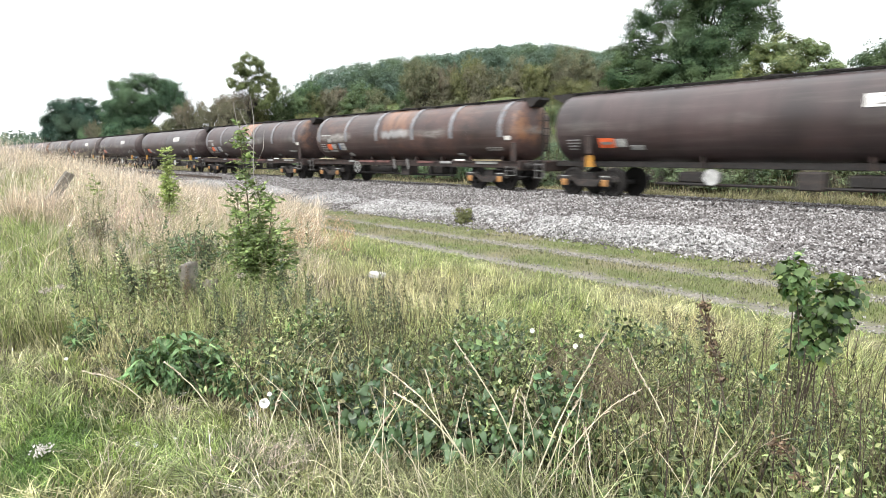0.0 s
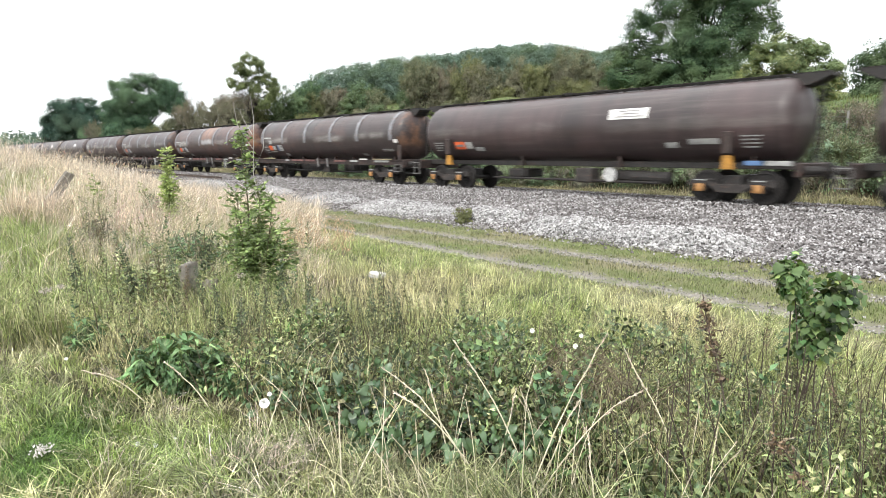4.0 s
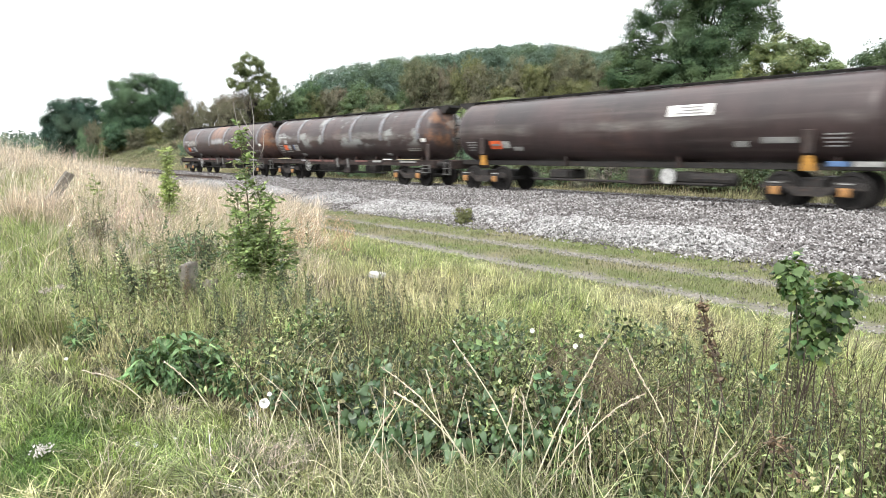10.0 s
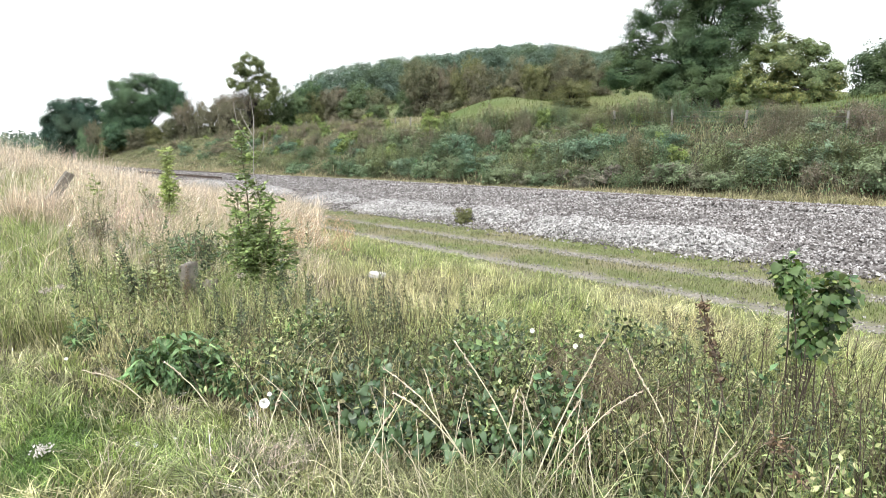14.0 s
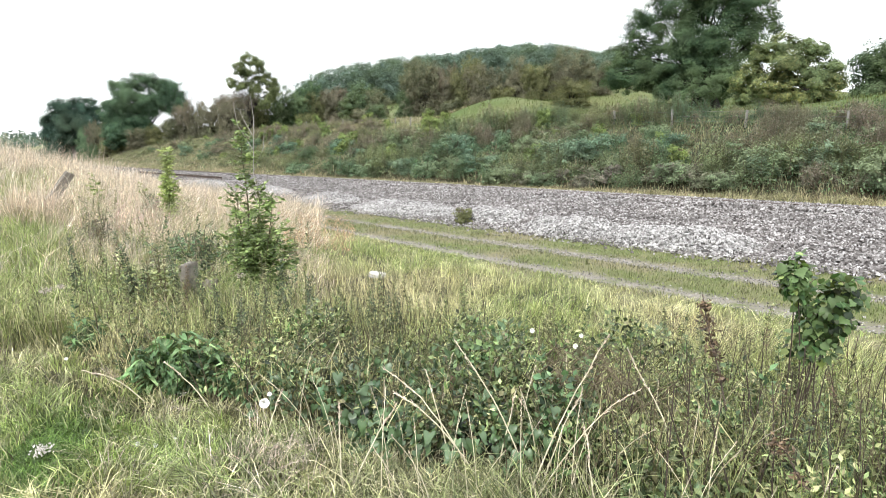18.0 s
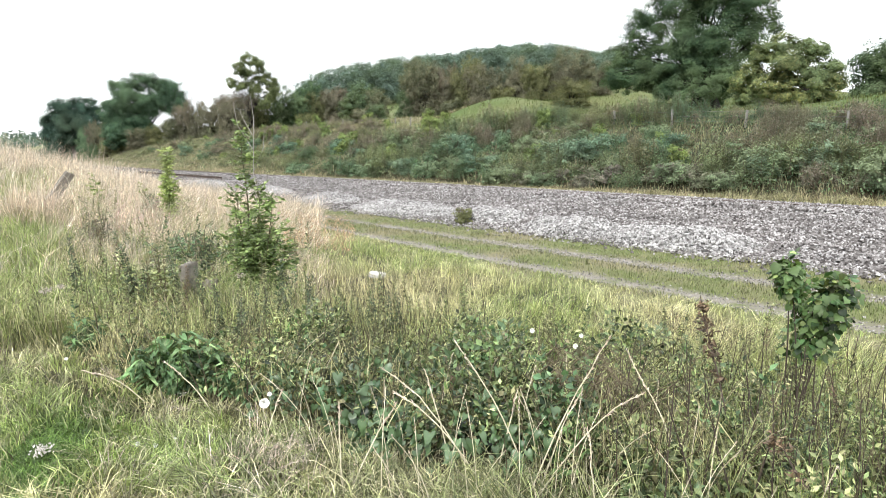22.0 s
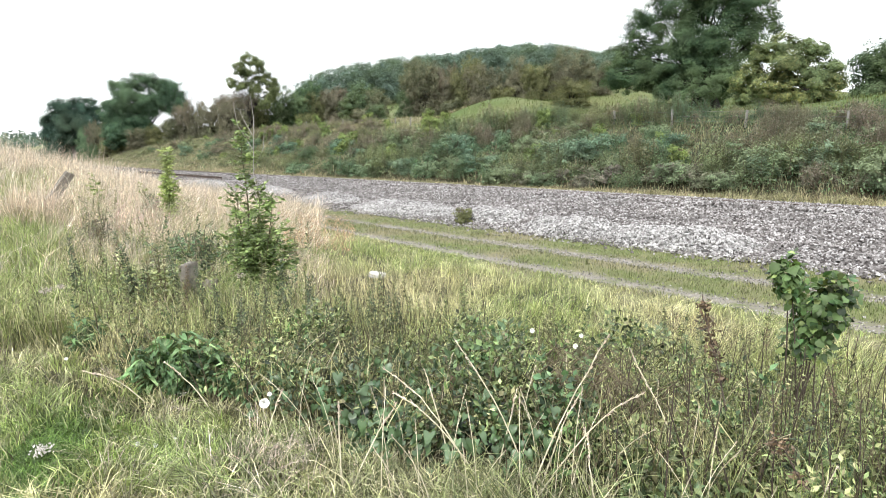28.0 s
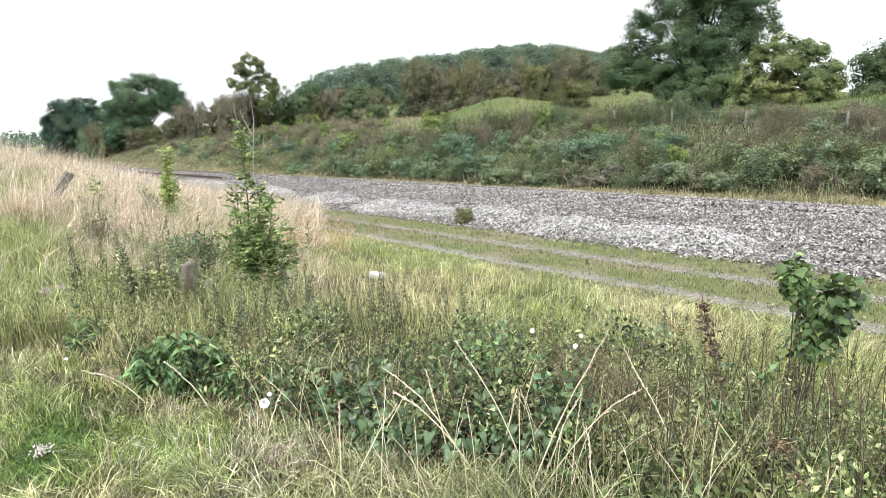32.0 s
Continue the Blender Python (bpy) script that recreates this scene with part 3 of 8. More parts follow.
def ground_material():
    k = Nodes("ground_soil_grass_gravel")
    p = k.pos()
    x, y, z = k.sep(p)
    wob = k.math("MULTIPLY", k.math("SUBTRACT", k.noise(p, 0.9, 4, 0.6), 0.5), 0.9)
    yy = k.math("ADD", y, wob)
    grain = k.noise(p, 26, 5, 0.7)
    grass = k.mix(k.ramp(k.noise(p, 0.35, 4), [(0.4, 0.0), (0.62, 1.0)]), (0.03, 0.032, 0.015), (0.065, 0.055, 0.032))
    grass = k.mix(0.6, grass, k.mix(1.0, grass, k.ramp(grain, [(0.3, 0.45), (0.7, 1.5)]), "MULTIPLY"))
    field = k.mix(k.ramp(k.noise(p, 0.12, 5), [(0.4, 0.0), (0.62, 1.0)]), (0.068, 0.098, 0.029), (0.118, 0.124, 0.054))
    field = k.mix(0.5, field, k.mix(1.0, field, k.ramp(k.noise(p, 3.0, 5, 0.7), [(0.3, 0.5), (0.7, 1.5)]), "MULTIPLY"))
    turf = k.mix(k.ramp(k.noise(p, 0.7, 4), [(0.4, 0.0), (0.62, 1.0)]), (0.11, 0.125, 0.05), (0.165, 0.15, 0.09))
    col = k.mix(k.span(y, 6.4, 7.4), grass, turf)
    col = k.mix(k.span(y, 22.0, 24.0), col, grass)
    col = k.mix(k.span(y, 31.0, 33.0), col, field)
    # gravel ruts
    gravel = k.mix(k.noise(p, 9, 5, 0.7), (0.12, 0.11, 0.092), (0.26, 0.243, 0.21))
    for rut in (8.05, 9.8):
        d = k.math("ABSOLUTE", k.math("SUBTRACT", k.math("ADD", y, k.math("MULTIPLY", wob, 0.45)), rut))
        m = k.math("MULTIPLY", k.span(d, 0.38, 0.14), k.ramp(k.noise(p, 2.2, 5, 0.75), [(0.36, 0.1), (0.52, 1.0)]))
        col = k.mix(m, col, gravel)
    # ballast
    vor = k.add("ShaderNodeTexVoronoi", Vector=p, Scale=17.0)
    st = k.mix(k.sep(vor.outputs["Color"])[0], (0.07, 0.062, 0.059), (0.29, 0.277, 0.272))
    # shade in the gaps between stones, painted dark towards the cell edges
    st = k.mix(k.span(vor.outputs["Distance"], 0.25, 0.75), st, (0.055, 0.048, 0.045))
    st = k.mix(0.6, st, k.mix(1.0, st, k.ramp(k.noise(p, 0.4, 4), [(0.35, 0.5), (0.65, 1.4)]), "MULTIPLY"))
    bm_ = k.math("MULTIPLY", k.span(yy, 11.0, 11.5), k.span(yy, 22.4, 21.9))
    col = k.mix(bm_, col, st)
    h = k.mix(bm_, grain, vor.outputs["Distance"])
    return k.finish(col, 0.95, 0.0, k.bump(h, 0.7, 0.04), 0.2)


M_GROUND = ground_material()
# ---- the setting ----
def build_ground():
    def axis(lo, hi, a, b, step, n):
        left = a - np.geomspace(step, a - lo, n)[::-1]
        right = b + np.geomspace(step, hi - b, n)
        return np.concatenate([left, np.arange(a, b + step / 2, step), right])
    xs = axis(-900, 1000, -44, 14, 0.42, 46)
    ys = axis(-300, 900, -3, 50, 0.33, 40)
    X, Y = np.meshgrid(xs, ys, indexing="ij")
    V = np.stack([X, Y, ground_z(X, Y)], -1).reshape(-1, 3)
    i, j = np.meshgrid(np.arange(len(xs) - 1), np.arange(len(ys) - 1), indexing="ij")
    w = len(ys)
    F = np.stack([i * w + j, (i + 1) * w + j, (i + 1) * w + j + 1, i * w + j + 1], -1).reshape(-1, 4)
    tagged(put("ground", mesh_np("ground", V, F, M_GROUND, True)), "grassy ground with gravel track, ballast bed and cutting side", "ground", kind="structure")


def rail_mesh(x0, x1):
    prof = [(-0.07, -0.15), (0.07, -0.15), (0.07, -0.135), (0.012, -0.12), (0.012, -0.04), (0.035, -0.03), (0.035, -0.004), (0.028, 0.0), (-0.028, 0.0), (-0.035, -0.004), (-0.035, -0.03), (-0.012, -0.04), (-0.012, -0.12), (-0.07, -0.135)]
    n = len(prof)
    V = [(x, y, z) for x in (x0, x1) for y, z in prof]
    Q = [(i, (i + 1) % n, n + (i + 1) % n, n + i) for i in range(n)]
    return mesh_np("rail", np.array(V), np.array(Q), M_RAIL)


def build_track():
    me = rail_mesh(-880, 980)
    for side in (-1, 1):
        tagged(put("rail", me, m=pose(0, TRACK_Y + side * 0.7525, 0)), "worn steel running rail set in ballast", "rail", "running rails", "structure")
    V, F = [], []
    b = np.array([[0, 1, 3, 2], [4, 6, 7, 5], [0, 4, 5, 1], [2, 3, 7, 6], [0, 2, 6, 4], [1, 5, 7, 3]])
    xs = np.arange(-300, 300, 0.65)
    c = np.array([[i, j, k] for i in (-0.13, 0.13) for j in (-1.25, 1.25) for k in (-0.28, -0.06)])
    for n, x in enumerate(xs):
        V.append(c + np.array([x, TRACK_Y, 0.0]))
        F.append(b + 8 * n)
    tagged(put("sleepers", mesh_np("sleepers", np.concatenate(V), np.concatenate(F), M_SLEEPER)), "weathered sleepers almost buried in ballast", "sleepers", kind="stuff")
    # added rail beside the line, standing in for the ballast crest's shadowed edge
    tagged(put("crest_line_rail", rail_mesh(-9, 9), m=pose(-49, 15.6, 0.06, 0, 0, 0.5)), "rusty rail added to stand for the ballast crest's shadow line", "rail")


def stones(P, size, r):
    """Angular stones bedded in the ground: each with a short ridge, turned its own way."""
    n = len(P)
    O = np.array([[1, 0, 0], [0, 1, 0], [-1, 0, 0], [0, -1, 0], [0.42, 0.15, 0.85], [-0.42, -0.15, 0.85]], float)
    V = O[None] * r.uniform(0.7, 1.15, (n, 6, 1)) * size[:, None, None]
    V = V + r.normal(0, 0.18, (n, 6, 3)) * size[:, None, None]
    q = unit(np.stack([np.ones(n), r.normal(0, 0.35, n), r.normal(0, 0.35, n), r.normal(0, 2.5, n)], 1))
    w, x, y, z = q.T
    R = np.stack([1 - 2 * (y * y + z * z), 2 * (x * y - z * w), 2 * (x * z + y * w), 2 * (x * y + z * w), 1 - 2 * (x * x + z * z), 2 * (y * z - x * w), 2 * (x * z - y * w), 2 * (y * z + x * w), 1 - 2 * (x * x + y * y)], -1).reshape(n, 3, 3)
    V = np.einsum("nij,nkj->nki", R, V) * np.array([1, 1, 1.05]) + P[:, None, :]
    f = np.array([[0, 1, 4], [1, 5, 4], [1, 2, 5], [2, 3, 5], [3, 4, 5], [3, 0, 4]])
    return V.reshape(-1, 3), (np.arange(n)[:, None, None] * 6 + f[None]).reshape(-1, 3)


def build_stones():
    r = np.random.default_rng(21)
    n = 118000
    x = 9 - 62 * r.beta(1.0, 2.3, n)
    y = r.uniform(11.0, 21.9, n)
    y = np.where(r.random(n) < 0.02, r.normal(11.15, 0.22, n), y)
    P = np.stack([x, y, ground_z(x, y) + 0.012], 1)
    s = r.uniform(0.022, 0.046, n)
    V, F = stones(P, s, r)
    tagged(put("ballast_stones", mesh_np("ballast_stones", V, F, M_STONE)), "grey and rust-brown broken stone ballast", "ballast", kind="stuff")
    # loose pebbles in the ruts of the vehicle track
    n = 16000
    x = 7 - 32 * r.beta(1.0, 1.9, n)
    y = np.where(r.random(n) < 0.5, 8.05, 9.8) + r.normal(0, 0.17, n)
    P = np.stack([x, y, ground_z(x, y) + 0.002], 1)
    V, F = stones(P, r.uniform(0.006, 0.02, n), r)
    tagged(put("track_gravel", mesh_np("track_gravel", V, F, M_STONE)), "loose grey gravel in the ruts of the track", "gravel", kind="stuff")
    # a long low shoulder hiding the foot of the near rail
    n = 16000
    x = 10 - 75 * r.beta(1.0, 1.5, n)
    y = r.normal(17.75, 0.22, n)
    P = np.stack([x, y, -0.05 + 0.13 * np.exp(-((y - 17.75) / 0.3) ** 2) * r.uniform(0.1, 1, n) + 0.03 * waves(x, y, 3, 4)], 1)
    V, F = stones(P, r.uniform(0.03, 0.06, n), r)
    tagged(put("ballast_shoulder", mesh_np("ballast_shoulder", V, F, M_STONE)), "ridge of ballast heaped beside the near rail", "ballast", kind="stuff")


def build_piles():
    for k, (cx, cy, rx, ry, h) in enumerate(PILES):
        r = np.random.default_rng(100 + k)
        base = float(ground_z(cx, cy))
        root = tagged(new("ballast_heap"), "low heap of clean pale ballast tipped beside the track", "stone heap", "tipped ballast heaps")
        root.location = (cx, cy, base)
        # core of the heap
        g = np.linspace(-1.25, 1.25, 22)
        X, Y = np.meshgrid(g, g, indexing="ij")
        hh = lambda u, v: h * np.clip(1 - (np.abs(u) ** 2.4 + np.abs(v) ** 2.0), -0.6, 1) * (1 + 0.18 * np.sin(u * 5 + k) * np.cos(v * 4))
        Z = hh(X, Y) - 0.06 + (ground_z(cx + X * rx, cy + Y * ry) - base)
        V = np.stack([X * rx, Y * ry, Z], -1).reshape(-1, 3)
        i, j = np.meshgrid(np.arange(21), np.arange(21), indexing="ij")
        F = np.stack([i * 22 + j, (i + 1) * 22 + j, (i + 1) * 22 + j + 1, i * 22 + j + 1], -1).reshape(-1, 4)
        put("core", mesh_np("heap_core", V, F, M_STONE, True), root)
        n = int(3200 * rx * ry)
        a, q = r.uniform(0, 6.283, n), np.sqrt(r.random(n)) * 1.08
        u, v = q * np.cos(a), q * np.sin(a)
        P = np.stack([u * rx, v * ry, np.maximum(hh(u, v), -0.02) - 0.03 + ground_z(cx + u * rx, cy + v * ry) - base], 1)
        V, F = stones(P, r.uniform(0.024, 0.050, n), r)
        ob = put("loose_stone", mesh_np("heap_stones", V, F, M_CLEANSTONE), root)
        ob["kind"] = "stuff"


build_ground()
build_track()
build_stones()
build_piles()
# ---- the train ----
TANK_R, TANK_Z = 1.23, 2.45
WHEEL_R = 0.5
LEN = {"A": 17.46, "B": 17.59}
BARREL = {"A": 15.97, "B": 15.89}
BOGIE_X = {"A": 6.23, "B": 6.28}
AXLE = 0.86


def on_tank(x, z, w, h, lift=0.004, seg=5):
    """A thin curved plate on the near side of the tank."""
    bm = bmesh.new()
    a0 = math.asin(max(-0.99, min(0.99, (z - h / 2 - TANK_Z) / TANK_R)))
    a1 = math.asin(max(-0.99, min(0.99, (z + h / 2 - TANK_Z) / TANK_R)))
    rows = []
    for rad in (TANK_R + lift, TANK_R + lift + 0.012):
        rows.append([[bm.verts.new((xx, -math.cos(a) * rad, TANK_Z + math.sin(a) * rad)) for xx in (x - w / 2, x + w / 2)] for a in [a0 + (a1 - a0) * i / seg for i in range(seg + 1)]])
    for layer in rows:
        for p, q in zip(layer, layer[1:]):
            bm.faces.new((p[0], p[1], q[1], q[0]))
    for i in range(seg):
        for s in (0, 1):
            bm.faces.new((rows[0][i][s], rows[0][i + 1][s], rows[1][i + 1][s], rows[1][i][s]))
    for i in (0, seg):
        bm.faces.new((rows[0][i][0], rows[0][i][1], rows[1][i][1], rows[1][i][0]))
    bmesh.ops.recalc_face_normals(bm, faces=bm.faces[:])
    return bm


def lettered(root, x, z, w, h, mat, bars, label):
    plate = part("marking_panel", on_tank(x, z, w, h), mat, root, label)
    r = random.Random(int(x * 100 + z * 7))
    for i in range(bars):
        zz = z + h * (0.5 - (i + 0.5) / bars) * 0.8
        ww = w * r.uniform(0.45, 0.8)
        part("lettering_bar", on_tank(x + r.uniform(-0.08, 0.08) * w, zz, ww, h * 0.26 / bars, 0.018, 2), M_INK, plate)
    return plate


def bar_lines(root, x, z, w, h, n, label=""):
    """Loose pale lettering painted straight on the tank, as bars."""
    r = random.Random(int(x * 50 + z * 11))
    for i in range(n):
        ww = w * r.uniform(0.6, 1.0)
        part("lettering_bar", on_tank(x - (w - ww) / 2, z + h * (0.5 - (i + 0.5) / n), ww, h * 0.34 / n, 0.004, 2), M_GREY, root, label)


def wheelset():
    bm = bmesh.new()
    lathe(bm, [(-1.05, 0.07), (-0.9, 0.075), (-0.85, 0.09), (0.85, 0.09), (0.9, 0.075), (1.05, 0.07)], "y", 10)
    for s in (-1, 1):
        lathe(bm, [(s * 0.675, WHEEL_R + 0.028), (s * 0.71, WHEEL_R + 0.02), (s * 0.72, WHEEL_R), (s * 0.81, WHEEL_R - 0.008), (s * 0.81, WHEEL_R - 0.07), (s * 0.775, WHEEL_R - 0.09), (s * 0.77, 0.2), (s * 0.82, 0.16), (s * 0.83, 0.1)], "y", 28)
        for a in range(5):
            t = a * 2 * math.pi / 5
            box(bm, -0.045, 0.045, s * 0.78 - 0.012, s * 0.78 + 0.012, 0.2, 0.34, 0, Matrix.Rotation(t, 4, "Y"))
    me = bpy.data.meshes.new("wheelset")
    bm.to_mesh(me)
    bm.free()
    me.materials.append(M_WHEEL)
    return me


ME_WHEELSET = wheelset()


def bogie(root, cx, orange):
    bm = bmesh.new()
    box(bm, cx - 0.28, cx + 0.28, -1.0, 1.0, 0.5, 0.86, 0.04)
    b = part("bogie", bm, M_BLACK, root)
    for s in (-1, 1):
        bm = bmesh.new()
        y = s * 1.06
        # arched side frame: a deep middle that rises to the axle guides
        prof = [(-1.30, 0.56), (-1.24, 0.72), (-0.72, 0.76), (-0.40, 0.60), (0.40, 0.60), (0.72, 0.76), (1.24, 0.72), (1.30, 0.56), (0.62, 0.56), (0.36, 0.36), (-0.36, 0.36), (-0.62, 0.56)]
        f0 = [bm.verts.new((cx + u, y - 0.06, v)) for u, v in prof]
        f1 = [bm.verts.new((cx + u, y + 0.06, v)) for u, v in prof]
        bm.faces.new(f0)
        bm.faces.new(f1[::-1])
        for i in range(len(prof)):
            j = (i + 1) % len(prof)
            bm.faces.new((f0[i], f1[i], f1[j], f0[j]))
        bmesh.ops.triangulate(bm, faces=bm.faces[:])
        bmesh.ops.recalc_face_normals(bm, faces=bm.faces[:])
        part("side_frame", bm, M_UNDER, b)
        for d in (-AXLE, AXLE):
            bm = bmesh.new()
            box(bm, cx + d - 0.16, cx + d + 0.16, y + (-0.2 if s < 0 else 0.06), y + (-0.06 if s < 0 else 0.2), 0.34, 0.68, 0.035)
            ax = part("axlebox", bm, M_BLACK, b)
            bm = bmesh.new()
            lathe(bm, [(y + s * 0.2, 0.12), (y + s * 0.235, 0.12), (y + s * 0.25, 0.08)], "y", 10, (cx + d, 0, 0.5))
            box(bm, cx + d - 0.13, cx + d + 0.13, y + s * 0.2 - 0.012, y + s * 0.2 + 0.012, 0.38, 0.61, 0.01)
            part("axlebox_cover", bm, M_ORANGE if orange else M_FRAME, ax, "dirty orange cover")
            bm = bmesh.new()
            box(bm, cx + d - 0.17, cx + d + 0.17, y + s * 0.17 - 0.03, y + s * 0.17 + 0.03, 0.70, 0.735, 0.008)
            part("axlebox_strap", bm, M_GREY, ax, "pale worn strap")
            for e in (-0.26, 0.26):
                bm = bmesh.new()
                lathe(bm, [(0.52, 0.065), (0.56, 0.08), (0.60, 0.065), (0.64, 0.08), (0.68, 0.065), (0.72, 0.08), (0.76, 0.06)], "z", 8, (cx + d + e, y - s * 0.0, 0))
                part("spring", bm, M_BLACK, b)


def buffers(root, L):
    for end in (-1, 1):
        for s in (-1, 1):
            bm = bmesh.new()
            lathe(bm, [(end * (L / 2 - 0.62), 0.13), (end * (L / 2 - 0.25), 0.12), (end * (L / 2 - 0.24), 0.085), (end * (L / 2 - 0.06), 0.085)], "x", 10, (0, s * 0.86, 1.05))
            b = part("buffer", bm, M_BLACK, root)
            bm = bmesh.new()
            lathe(bm, [(end * (L / 2 - 0.06), 0.20), (end * (L / 2 - 0.03), 0.235), (end * (L / 2 - 0.005), 0.20)], "x", 14, (0, s * 0.86, 1.05))
            part("buffer_head", bm, M_BLACK, b)
        bm = bmesh.new()
        box(bm, min(end * (L / 2 - 0.5), end * (L / 2 + 0.1)), max(end * (L / 2 - 0.5), end * (L / 2 + 0.1)), -0.07, 0.07, 0.92, 1.1, 0.02)
        part("coupling", bm, M_BLACK, root)
        for s in (-0.35, 0.35):
            bm = bmesh.new()
            bmesh.ops.create_cone(bm, cap_ends=True, segments=6, radius1=0.03, radius2=0.03, depth=0.5, matrix=pose(end * (L / 2 - 0.3), s, 0.75, 0, 20 * end, 0))
            part("brake_hose", bm, M_BLACK, root)


def tank(root, kind, mat):
    n = BARREL[kind] / 2
    R = TANK_R
    bm = bmesh.new()
    dish = [(0.0, 0.02), (0.015, 0.41), (0.06, 0.70), (0.12, 0.92), (0.19, 1.06), (0.27, 1.16), (0.37, 1.215), (0.48, R)]
    prof = [(-n + a, r) for a, r in dish] + [(-n + 0.8 + i * (2 * n - 1.6) / 10, R) for i in range(11)] + [(n - a, r) for a, r in dish[::-1]]
    lathe(bm, prof, "x", 48, (0, 0, TANK_Z))
    t = part("tank", bm, mat, root, smooth=True)
    if kind == "A":
        for i, x in enumerate((-7.32, -4.5, -1.63, 1.3, 4.06, 7.05)):
            bm = bmesh.new()
            w = 0.13
            lathe(bm, [(x - w, R), (x - w, R + 0.022), (x + w, R + 0.022), (x + w, R)], "x", 32, (0, 0, TANK_Z), (radians(-12), radians(192)))
            part("cladding_band", bm, M_BAND, root, "pale weathered metal band")
    # seam rings
    for f in ((0.28, 0.46, 0.64, 0.82) if kind == "A" else (0.16, 0.5, 0.84)):
        bm = bmesh.new()
        x = -n + f * 2 * n
        lathe(bm, [(x - 0.02, R), (x - 0.012, R + 0.006), (x + 0.012, R + 0.006), (x + 0.02, R)], "x", 40, (0, 0, TANK_Z))
        part("weld_seam", bm, mat, t)
    # manhole covers and valves on the top
    for x in (-0.6, 0.9):
        bm = bmesh.new()
        lathe(bm, [(3.62, 0.26), (3.76, 0.26), (3.77, 0.29), (3.80, 0.29), (3.81, 0.2)], "z", 14, (x, 0.1, 0))
        part("manhole", bm, M_BLACK, root)
    # walkway along the top
    bm = bmesh.new()
    ext = 0.55 if kind == "B" else 0.3
    for y in (-0.28, 0.0, 0.28):
        box(bm, -n - ext, n + ext, y - 0.09, y + 0.09, 3.72, 3.74)
    w = part("walkway", bm, M_BLACK, root, "dark grated top walkway")
    for x in np.linspace(-n + 0.4, n - 0.4, 12):
        bm = bmesh.new()
        box(bm, x - 0.03, x + 0.03, -0.36, 0.36, 3.62, 3.72)
        part("walkway_bracket", bm, M_BLACK, w)
    for end in (-1, 1):
        # end platform that overhangs the dished end, with a ladder below it
        bm = bmesh.new()
        xa, xb = end * (n - 0.55), end * (n + ext)
        p = [(xa, 3.715), (xb, 3.72), (xb, 3.64), (end * (n + 0.02), 3.40), (end * (n - 0.30), 3.36)]
        f0 = [bm.verts.new((u, -0.36, v)) for u, v in p]
        f1 = [bm.verts.new((u, 0.36, v)) for u, v in p]
        bm.faces.new(f0)
        bm.faces.new(f1)
        for i in range(5):
            j = (i + 1) % 5
            bm.faces.new((f0[i], f0[j], f1[j], f1[i]))
        bmesh.ops.recalc_face_normals(bm, faces=bm.faces[:])
        part("end_platform", bm, M_BLACK, root)
        lx = end * (n + 0.1)
        bm = bmesh.new()
        for y in (0.25, 0.62):
            box(bm, lx - 0.025, lx + 0.025, y - 0.025, y + 0.025, 1.15, 3.65)
        lad = part("ladder", bm, M_BLACK, root)
        for z in np.arange(1.35, 3.6, 0.3):
            bm = bmesh.new()
            box(bm, lx - 0.015, lx + 0.015, 0.25, 0.62, z - 0.015, z + 0.015)
            part("rung", bm, M_BLACK, lad)
    return t


